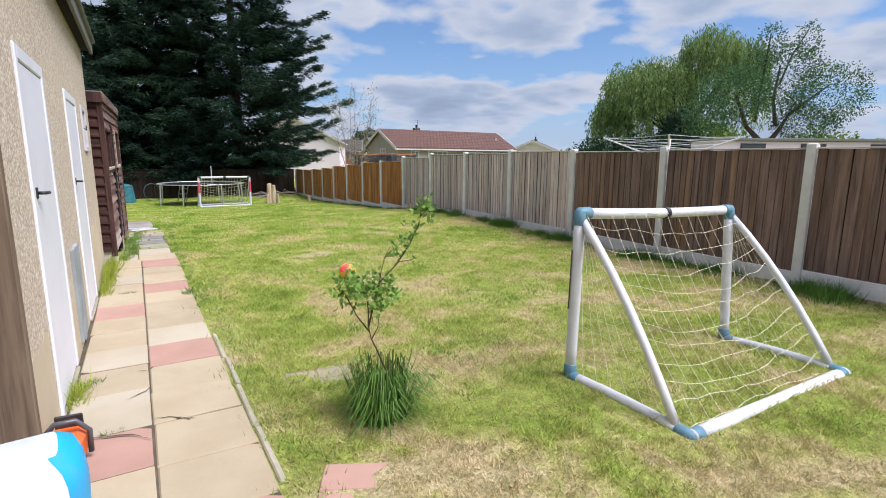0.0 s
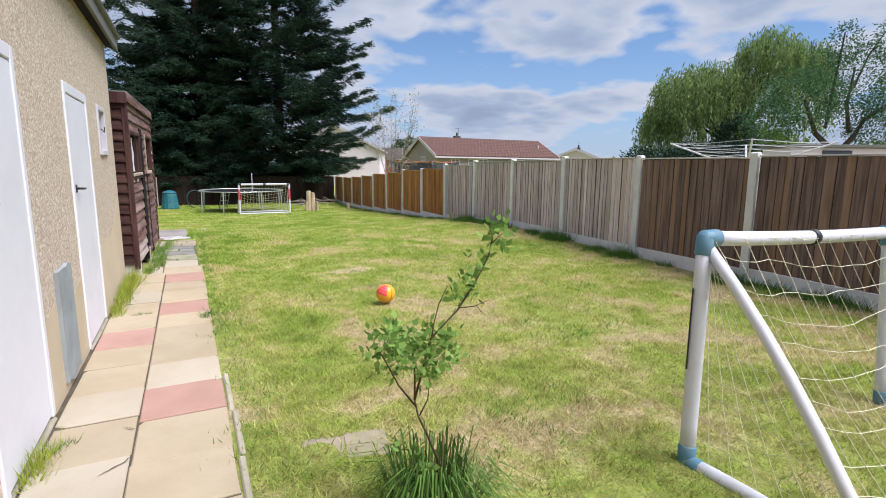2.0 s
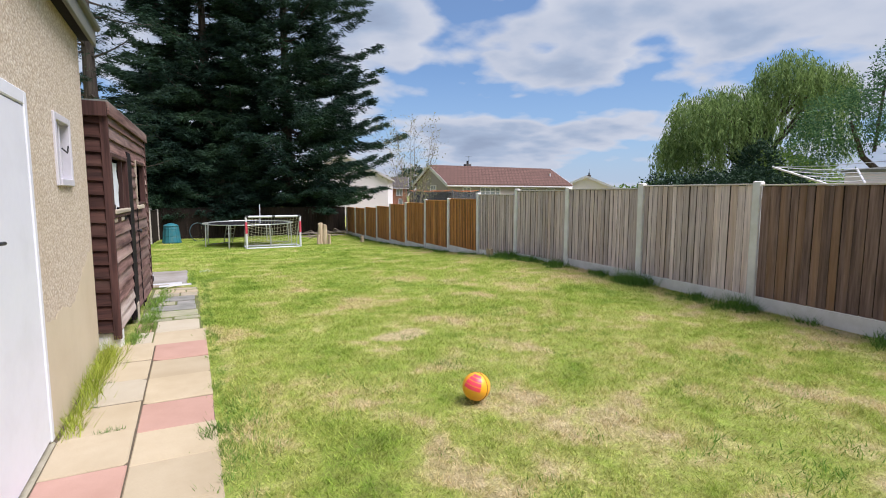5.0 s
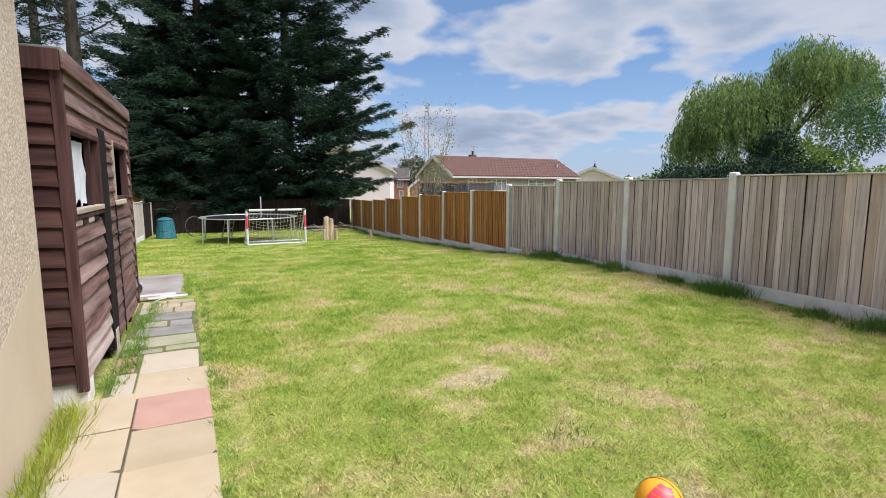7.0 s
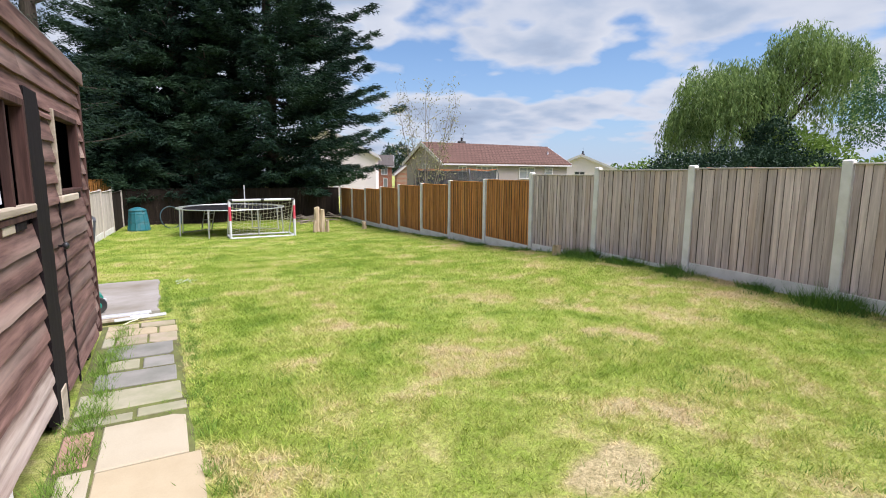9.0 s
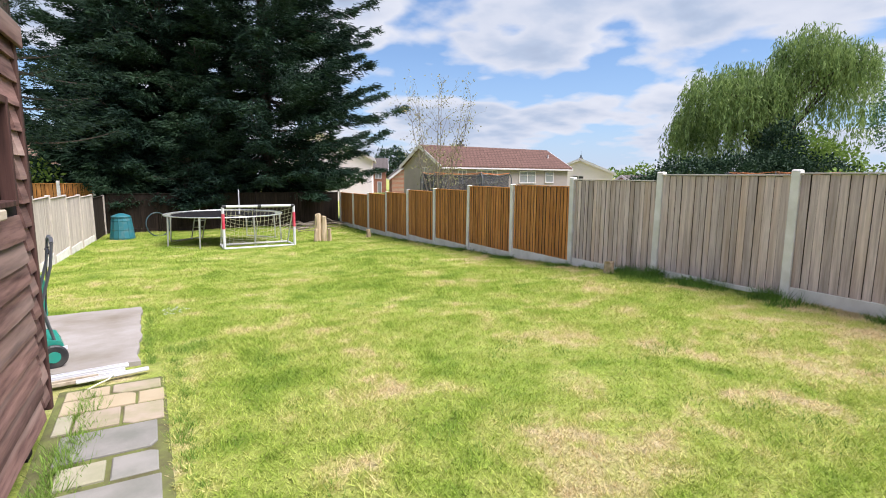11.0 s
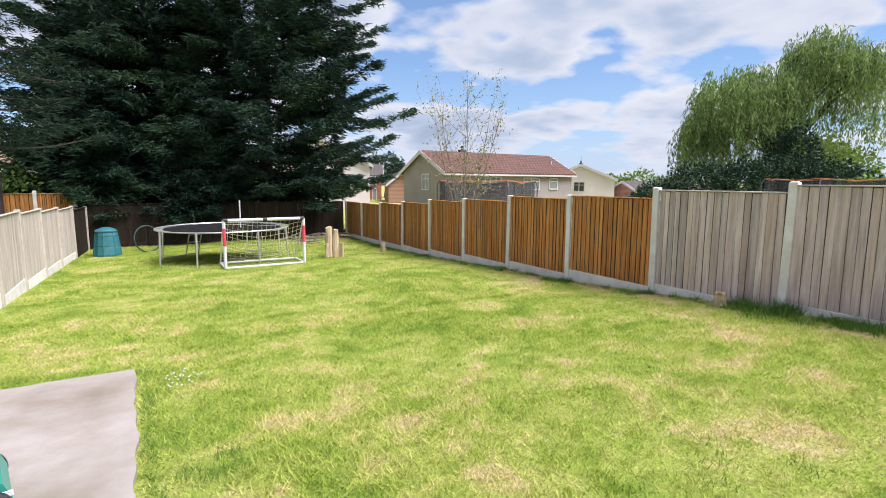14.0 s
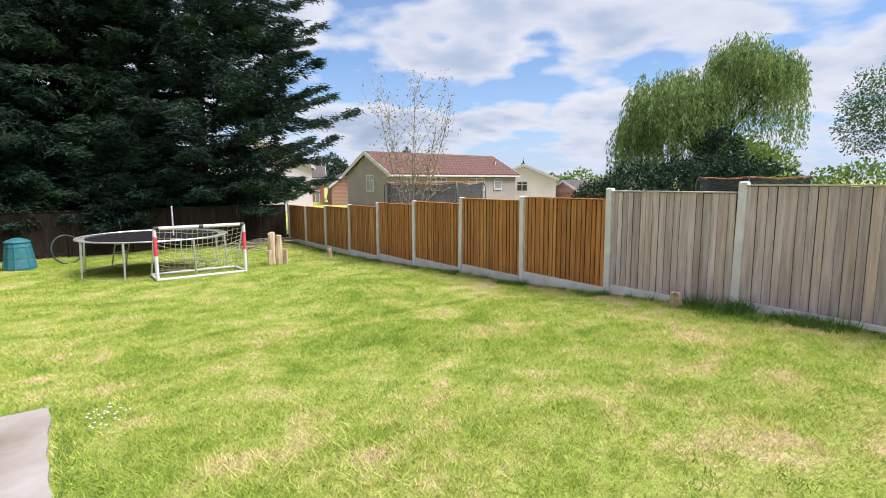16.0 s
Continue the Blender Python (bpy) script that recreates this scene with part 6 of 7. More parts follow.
def trampoline():
    x, y = 2.62, 25.6
    z = gz1(x, y)
    h, r = 0.93, 1.72
    t = thing("trampoline", pose(x, y, z), "round trampoline with a bare galvanised frame and black mat", "trampoline")
    part("rim", Geo().ring((0, 0, h), r, 0.018, 48), "steel", t, "bare steel rim")
    part("mat", Geo().lathe([(0.01, h - 0.02), (r - 0.2, h - 0.02), (r - 0.2, h - 0.01), (0.01, h - 0.03)], sides=40), "mat", t, "black jumping mat")
    spring = Geo().tube([(r - 0.2, 0, h - 0.015), (r - 0.03, 0, h)], 0.008, 4, False).mesh("spring")
    spring.materials.append(M["steel"])
    for k in range(72):
        part("spring", spring, "steel", t, at=Matrix.Rotation(2 * math.pi * k / 72, 4, "Z"))
    for k in range(4):
        a0, a1 = 2 * math.pi * k / 4 + 0.35, 2 * math.pi * k / 4 + 1.05
        p = [(r * math.cos(a0), r * math.sin(a0), h), (r * 1.02 * math.cos(a0), r * 1.02 * math.sin(a0), 0.03), (r * 1.02 * math.cos(a1), r * 1.02 * math.sin(a1), 0.03), (r * math.cos(a1), r * math.sin(a1), h)]
        part("leg", Geo().tube(p, 0.024, 8), "steel", t)
    part("ladder", Geo().tube([(-0.9, 1.4, 0), (-0.75, 1.25, 0.85)], 0.018, 6).tube([(-0.55, 1.6, 0), (-0.4, 1.45, 0.85)], 0.018, 6).tube([(-0.83, 1.33, 0.4), (-0.48, 1.53, 0.4)], 0.016, 6).tube([(-0.8, 1.3, 0.62), (-0.45, 1.5, 0.62)], 0.016, 6), "steel", t)
    part("net_pole", Geo().tube([(0.42, -0.1, h - 0.1), (0.42, -0.1, h + 0.75)], 0.018, 6), "pvc", t, "thin white upright pole")


def compost_bin():
    x, y = -0.28, 28.5
    t = thing("compost_bin", pose(x, y, gz1(x, y)), "teal plastic compost bin with a lid, under the conifers", "compost bin")
    part("body", Geo().lathe([(0.36, 0), (0.37, 0.06), (0.33, 0.30), (0.335, 0.33), (0.30, 0.60), (0.305, 0.63), (0.28, 0.72)], sides=14), "teal", t)
    for k in range(7):
        a = 2 * math.pi * k / 7
        part("rib", Geo().tube([(0.372 * math.cos(a), 0.372 * math.sin(a), 0.03), (0.285 * math.cos(a), 0.285 * math.sin(a), 0.71)], 0.014, 5), "teal", t)
    part("lid", Geo().lathe([(0.29, 0.722), (0.30, 0.76), (0.25, 0.80), (0.10, 0.86), (0.02, 0.87)], sides=20), "teal", t)


def hoop():
    x, y = 0.80, 28.9
    solid("hoop", Geo().ring((0, 0, 0), 0.42, 0.022, 36, Matrix.Rotation(radians(80), 4, "X")), "hoop", "dark plastic hoop standing at the fence foot", "hoop", smooth=True, at=pose(x, y, gz1(x, y) + 0.42, 0, 0, 30))


def log_post(g, x, y, z0, h, r, seed):
    rnd = random.Random(seed)
    n, m = 9, 7
    vs, fs = [], []
    for j in range(m + 1):
        for k in range(n):
            a = 2 * math.pi * k / n
            rr = r * (1.12 - 0.2 * j / m) * (1 + 0.22 * noise.noise((math.cos(a) * 1.6, math.sin(a) * 1.6 + seed, j * 0.4)))
            zz = h * j / m + (0.10 * h * noise.noise((k * 1.3, seed, 3)) if j == m else 0)
            vs.append((x + rr * math.cos(a) + 0.02 * j / m * rnd.uniform(-1, 1), y + rr * math.sin(a), z0 + zz))
    fs = [(j * n + k, j * n + (k + 1) % n, (j + 1) * n + (k + 1) % n, (j + 1) * n + k) for j in range(m) for k in range(n)] + [tuple(m * n + k for k in range(n))]
    return g.add(vs, fs)


def logs():
    for x, y, h, r, sd, lab in ((5.22, 24.35, 0.88, 0.10, 1, "tall split upright log, pale and weathered"), (5.40, 24.3, 0.80, 0.09, 2, "tall split upright log, pale and weathered"), (5.10, 24.2, 0.40, 0.06, 3, "short upright log beside taller ones"), (5.54, 24.2, 0.42, 0.06, 4, "short upright log beside taller ones"),
                                (7.12, 24.8, 0.28, 0.08, 5, "short split log at the fence foot"), (6.86, 13.85, 0.21, 0.075, 6, "small sawn tree stump at the fence foot")):
        solid("log" if sd < 6 else "tree_stump", log_post(Geo(), 0, 0, -0.05, h + 0.05, r, sd), "log", lab, "log" if sd < 6 else "stump", "logs near the end fence" if sd < 6 else "", at=pose(x, y, gz1(x, y)))
    g = Geo()
    rnd = random.Random(4)
    for k in range(26):
        x, y = rnd.uniform(5.6, 7.9), rnd.uniform(28.4, 30.3)
        z = gz1(x, y) + rnd.uniform(0.02, 0.25)
        a = rnd.uniform(0, 6.28)
        g.tube([(x, y, z), (x + 0.5 * math.cos(a), y + 0.5 * math.sin(a), z + rnd.uniform(-0.05, 0.15)), (x + 0.9 * math.cos(a + 0.3), y + 0.9 * math.sin(a + 0.3), z)], [0.025, 0.02, 0.008], 5)
    solid("brush_pile", g, "twig", "heap of cut branches in the far corner", "branches", kind="stuff")


def ball():
    x, y, r = 2.25, 6.50, 0.098
    t = thing("ball", pose(x, y, gz1(x, y) + r + 0.02, 12, 8, 20), "orange-yellow and red play ball on the grass", "ball")

    def cap(name, r, la, lb, oa, ob, mat, lab, n=10, m=10):
        vs, fs = [], []
        for i in range(n + 1):
            th = radians(la + (lb - la) * i / n)
            for j in range(m + 1):
                ph = radians(oa + (ob - oa) * j / m)
                vs.append((r * math.cos(th) * math.cos(ph), r * math.cos(th) * math.sin(ph), r * math.sin(th)))
        fs = [(i * (m + 1) + j, i * (m + 1) + j + 1, (i + 1) * (m + 1) + j + 1, (i + 1) * (m + 1) + j) for i in range(n) for j in range(m)]
        part(name, Geo().add(vs, fs), mat, t, lab, True)

    cap("body", r, -90, 90, 0, 360, "ball_y", "", 20, 36)
    for a in (200, 20):
        for la, lb in ((2, 17), (20, 35), (38, 53), (56, 70)):
            cap("panel", r + 0.0015, la, lb, a - 40, a + 36, "ball_r", "red panel")
    for tilt in (0, 60, 120):
        g = Geo().ring((0, 0, 0), r + 0.0005, 0.0018, 40, Matrix.Rotation(radians(tilt), 4, "X") @ Matrix.Rotation(radians(90), 4, "Y"))
        part("seam", g, "shed_trim", t, "dark seam")


def sack():
    n, m = 20, 12
    t = thing("sack", pose(-0.185, 2.78, gz1(-0.13, 3.02) + 0.014, 0, 0, 6), "full white and bright blue plastic sack standing on the path", "sack")

    def shell(k0, k1, mat, lab, nm):
        vs, fs = [], []
        for j in range(m + 1):
            s = j / m
            for k in range(k0, k1 + 1):
                a = 2 * math.pi * k / n
                e = (1 - abs(2 * s - 1.0) ** 7 * 0.45) * (abs(math.cos(a)) ** 4 + abs(math.sin(a)) ** 4) ** -0.2
                w = 1 + 0.05 * noise.noise((math.cos(a) * 2, math.sin(a) * 2, s * 4))
                vs.append((0.148 * e * w * math.cos(a), 0.17 * e * w * math.sin(a), 0.47 * s + 0.015 * math.sin(3 * a) * s))
        q = k1 - k0 + 1
        fs = [(j * q + k, j * q + k + 1, (j + 1) * q + k + 1, (j + 1) * q + k) for j in range(m) for k in range(q - 1)]
        fs += [tuple(m * q + k for k in range(q)), tuple(range(q))[::-1]]
        part(nm, Geo().add(vs, fs), mat, t, lab, True)

    shell(0, 20, "bag_w", "white plastic", "body")
    g = Geo()
    part_pts = []
    for j in range(m + 1):
        s = j / m
        for k in range(-3, 5):
            a = 2 * math.pi * k / n
            e = (1 - abs(2 * s - 1.0) ** 7 * 0.45) * (abs(math.cos(a)) ** 4 + abs(math.sin(a)) ** 4) ** -0.2
            w = 1.012 + 0.05 * noise.noise((math.cos(a) * 2, math.sin(a) * 2, s * 4))
            part_pts.append((0.148 * e * w * math.cos(a), 0.17 * e * w * math.sin(a), 0.472 * s + 0.015 * math.sin(3 * a) * s))
    g.add(part_pts, [(j * 8 + k, j * 8 + k + 1, (j + 1) * 8 + k + 1, (j + 1) * 8 + k) for j in range(m) for k in range(7)])
    part("printed_band", g, "bag_b", t, "bright blue printed band", True)


def chainsaw():
    t = thing("chainsaw", pose(-0.19, 3.57, gz1(0, 3.7) + 0.015, 0, 0, 84), "orange petrol chainsaw engine lying on the path", "chainsaw")
    t.scale = (0.86, 0.86, 0.86)
    part("engine_cover", Geo().box(-0.13, 0.10, -0.085, 0.085, 0.02, 0.17, 0.03), "orange", t)
    part("engine_base", Geo().box(-0.12, 0.12, -0.07, 0.07, 0.0, 0.06, 0.015), "black", t)
    for k in range(6):
        part("vent", Geo().box(-0.133, -0.128, -0.06 + 0.02 * k, -0.05 + 0.02 * k, 0.05, 0.12), "black", t)
    part("front_handle", Geo().tube([(0.03, -0.10, 0.03), (0.02, -0.105, 0.16), (0.0, -0.05, 0.235), (-0.01, 0.04, 0.235), (-0.01, 0.10, 0.17)], 0.014, 8), "greytube", t, "grey tubular handle", True)
    part("brake_guard", Geo().box(0.07, 0.085, -0.07, 0.06, 0.14, 0.24, 0.006), "black", t)
    part("rear_handle", Geo().tube([(-0.10, 0, 0.05), (-0.20, 0, 0.06), (-0.22, 0, 0.11), (-0.19, 0, 0.15), (-0.08, 0, 0.16)], 0.02, 8), "palegrey", t, "pale grey rear grip", True)
    part("choke_knob", Geo().lathe([(0.018, 0), (0.018, 0.02), (0.012, 0.03)], (-0.05, 0.06, 0.165), 10), "black", t)
    part("filler_cap", Geo().lathe([(0.024, 0), (0.024, 0.012), (0.016, 0.018)], sides=12, m=Matrix.Translation((0.02, 0.083, 0.07)) @ Matrix.Rotation(radians(-90), 4, "X")), "black", t)
    part("guide_bar", Geo().box(0.10, 0.34, 0.035, 0.045, 0.05, 0.11, 0.004), "steel", t)
    part("scabbard", Geo().box(0.13, 0.36, 0.028, 0.052, 0.04, 0.12, 0.01), "greytube", t)


def mower():
    x, y = -0.45, 13.24
    t = thing("lawn_mower", pose(x, y, gz1(x, y) + 0.037, 0, 0, 12), "green plastic electric lawn mower parked on the concrete pad", "lawn mower")
    prof = [(-0.26, 0.06), (0.30, 0.06), (0.33, 0.12), (0.30, 0.20), (0.10, 0.26), (-0.22, 0.24)]
    g = Geo()
    n = len(prof)
    vs = [(px, -0.20, pz) for px, pz in prof] + [(px, 0.20, pz) for px, pz in prof]
    g.add(vs, [tuple(range(n)), tuple(range(2 * n - 1, n - 1, -1))] + [(k, n + k, n + (k + 1) % n, (k + 1) % n) for k in range(n)])
    part("deck", g, "green", t)
    part("motor_cover", Geo().lathe([(0.16, 0.24), (0.165, 0.30), (0.15, 0.38), (0.10, 0.43), (0.02, 0.44)], (0.02, 0, 0), 18), "green", t, "", True)
    part("grass_box", Geo().box(-0.30, 0.24, -0.17, 0.17, 0.30, 0.72, 0.06, Matrix.Translation((0.02, 0.34, -0.03))), "green", t, "tall green grass box")
    part("cover_band", Geo().box(0.10, 0.335, -0.203, -0.195, 0.13, 0.16, 0.003), "pvc", t, "pale stripe")
    for px in (-0.2, 0.24):
        for py in (-0.235, 0.235):
            w = part("wheel", Geo().lathe([(0.085, -0.02), (0.095, -0.012), (0.095, 0.012), (0.085, 0.02)], sides=18, m=Matrix.Translation((px, py, 0.095)) @ Matrix.Rotation(radians(90), 4, "X")), "black", t)
            part("hub", Geo().lathe([(0.045, -0.023), (0.045, 0.023)], sides=14, m=Matrix.Translation((px, py, 0.095)) @ Matrix.Rotation(radians(90), 4, "X")), "green", w)
    for sx in (-0.17, 0.17):
        part("handle_tube", Geo().tube([(0.26, sx, 0.2), (0.20, sx, 0.5), (0.28, sx, 0.80), (0.30, sx, 0.98)], 0.011, 8), "greytube", t)
    part("handle_bar", Geo().tube([(0.30, -0.17, 0.98), (0.305, -0.1, 1.01), (0.305, 0.1, 1.01), (0.30, 0.17, 0.98)], 0.014, 8), "greytube", t)
    part("switch_lever", Geo().tube([(0.28, -0.15, 0.90), (0.285, 0, 0.92), (0.28, 0.15, 0.90)], 0.009, 6), "black", t)
    part("cable", Geo().tube([(0.30, 0.15, 0.92), (0.28, 0.20, 0.75), (0.26, 0.19, 0.55), (0.24, 0.16, 0.35)], 0.006, 6), "black", t)


def timbers():
    z = gz1(0.2, 12.6) + 0.03
    for x, y, l, w, h, a, mat, lab in ((-0.22, 12.70, 0.56, 0.055, 0.025, 5, "pvc", "white plastic trim strip lying on the ground"), (-0.20, 12.61, 0.52, 0.05, 0.022, 4, "pvc", "white plastic trim strip lying on the ground"), (0.02, 12.53, 0.46, 0.05, 0.02, 8, "pvc", "white plastic trim strip lying on the ground"),
                                       (-0.24, 12.52, 0.40, 0.07, 0.03, 6, "bare_wood", "short bare wooden offcut on the ground")):
        solid("trim_strip" if mat == "pvc" else "timber_offcut", Geo().box(0, l, 0, w, 0, h, 0.005).box(0.003, l - 0.003, 0.006, 0.012, h - 0.001, h + 0.012), mat, lab, "offcut", "offcuts beside the shed", at=pose(x, y, z, 0, 0, a))
    solid("cord", Geo().tube([(0.10, 12.40, z), (0.16, 12.42, z + 0.02), (0.22, 12.50, z + 0.015), (0.25, 12.56, z + 0.03)], 0.006, 6), "net", "short length of pale cord on the ground", "cord")


def rose():
    x, y = 1.27, 3.28
    z = gz1(x, y)
    t = thing("rose_bush", pose(x, y, z), "leggy young rose bush with fresh green leaves and bare twigs", "rose bush")
    rng = np.random.default_rng(31)
    # stems: radius at the foot, then points
    stems = [(0.010, [(0.01, 0, -0.02), (0.015, 0, 0.25), (-0.03, 0.01, 0.37), (-0.06, 0.02, 0.44), (-0.075, 0.02, 0.51)]),
             (0.007, [(-0.068, 0.02, 0.48), (-0.145, 0.0, 0.585), (-0.20, -0.02, 0.69), (-0.25, -0.03, 0.78)]),
             (0.007, [(-0.075, 0.02, 0.51), (-0.07, 0.03, 0.60), (-0.08, 0.02, 0.68), (-0.10, 0.02, 0.76)]),
             (0.0085, [(-0.075, 0.02, 0.51), (-0.055, 0.0, 0.62), (-0.025, -0.01, 0.75), (0.03, -0.01, 0.80), (0.08, -0.02, 0.85), (0.155, -0.02, 0.95), (0.205, -0.03, 1.05), (0.215, -0.04, 1.12), (0.205, -0.03, 1.17)]),
             (0.004, [(0.213, -0.04, 1.10), (0.24, -0.05, 1.13), (0.265, -0.05, 1.14)]),
             (0.005, [(-0.02, -0.01, 0.75), (-0.005, 0.0, 0.81), (0.02, 0.01, 0.88), (0.05, 0.0, 0.945)]), (0.0035, [(0.02, 0.01, 0.88), (0.055, 0.02, 0.90)]),
             (0.0045, [(0.09, -0.02, 0.86), (0.14, -0.04, 0.865), (0.20, -0.05, 0.885)]), (0.003, [(0.15, -0.04, 0.868), (0.17, -0.05, 0.84)]),
             (0.005, [(-0.055, 0.02, 0.44), (-0.02, 0.02, 0.50), (-0.008, 0.03, 0.575)]),
             (0.012, [(0.02, -0.02, -0.02), (0.022, -0.02, 0.22), (0.024, -0.03, 0.365)]), (0.006, [(0.02, -0.02, 0.12), (0.0, -0.03, 0.24), (-0.04, -0.04, 0.30)]),
             (0.005, [(0.09, 0, 0.05), (0.14, 0.0, 0.15), (0.21, 0.01, 0.285)]),
             (0.005, [(-0.05, 0, 0), (-0.12, -0.02, 0.18), (-0.17, -0.02, 0.33)]), (0.004, [(-0.12, -0.02, 0.18), (-0.16, -0.03, 0.22), (-0.20, -0.03, 0.30)]), (0.004, [(-0.03, 0, 0.1), (-0.09, 0.02, 0.26), (-0.06, 0.02, 0.36)]),
             (0.004, [(-0.02, 0.0, 0.05), (-0.08, -0.03, 0.20), (-0.10, -0.03, 0.31)])]
    for r0, s in stems:
        part("stem", Geo().tube(s, [0.6 * r0 * (1 - 0.5 * k / (len(s) - 1)) for k in range(len(s))], 6), "rosewood", t, "", True)
    # leaves in fives along short stalks
    spots = [((-0.10, 0.01, 0.71), (0.13, 0.10, 0.075), 46), ((-0.21, -0.02, 0.74), (0.06, 0.06, 0.05), 14), ((-0.02, 0.0, 0.70), (0.10, 0.09, 0.08), 30), ((0.04, 0.0, 0.64), (0.04, 0.05, 0.04), 5), ((0.10, -0.01, 0.93), (0.05, 0.05, 0.05), 7), ((0.16, -0.02, 1.00), (0.05, 0.05, 0.06), 7), ((0.21, -0.03, 1.10), (0.04, 0.04, 0.05), 7), ((0.25, -0.05, 1.13), (0.04, 0.03, 0.03), 5), ((-0.13, -0.02, 0.27), (0.06, 0.05, 0.06), 5)]
    P, D = [], []
    for c, r, k in spots:
        for _ in range(k):
            d = unit(rng.normal(size=(1, 3)))[0]
            o = np.array(c) + d * np.array(r) * rng.random() ** 0.4
            a = unit((d * 0.8 + rng.normal(size=3) * 0.4 + np.array([0, 0, 0.2]))[None])[0]
            b = unit(np.cross(a, rng.normal(size=3))[None])[0]
            for u, v in ((0.055, 0), (0.03, 1), (0.03, -1), (0.008, 0.9), (0.008, -0.9)):
                P.append(o + a * u)
                D.append(a * (0.5 if v else 1.0) + b * v)
    P, D = np.array(P), np.array(D)
    n = len(P)
    part("leaves", leaf_mesh("leaves", P, D, 0.026 + 0.016 * rng.random(n), 0.018 + 0.010 * rng.random(n), rng), "roseleaf", t, "small fresh green leaves")


build_path()
big_goal()
far_goal()
trampoline()
compost_bin()
hoop()
logs()
ball()
sack()
chainsaw()
mower()
timbers()
rose()


# ---- turf: loose blades and tufts ----
def blades(name, P, h, w, lean, rng, mat, label, category="grass"):
    n = len(P)
    a = rng.random(n) * 2 * math.pi
    S = np.stack([np.cos(a), np.sin(a), np.zeros(n)], 1) * (w / 2)[:, None]
    b = rng.random(n) * 2 * math.pi
    tip = P + np.stack([np.cos(b) * lean * h, np.sin(b) * lean * h, h], 1)
    V = np.stack([P - S, P + S, tip], 1).reshape(-1, 3)
    ob = solid(name, quick_mesh(name, V, np.arange(3 * n).reshape(-1, 3)), mat, label, category, kind="stuff")
    return ob


def wave(x, y):
    """Slow drifts of longer and shorter growth."""
    return 0.5 + 0.22 * np.sin(x * 1.7 + 1.3 * np.sin(y * 0.9)) + 0.18 * np.sin(y * 2.1 + 1.7 * np.sin(x * 1.3 + 2)) + 0.14 * np.sin(x * 5.3 + y * 3.1) * np.sin(y * 4.7 - x * 2.2)


def ground_noise(x, y):
    return np.array([0.035 * noise.noise((a * 0.9, b * 0.9, 0)) if 0.8 < a < 7 else 0.0 for a, b in zip(x, y)])


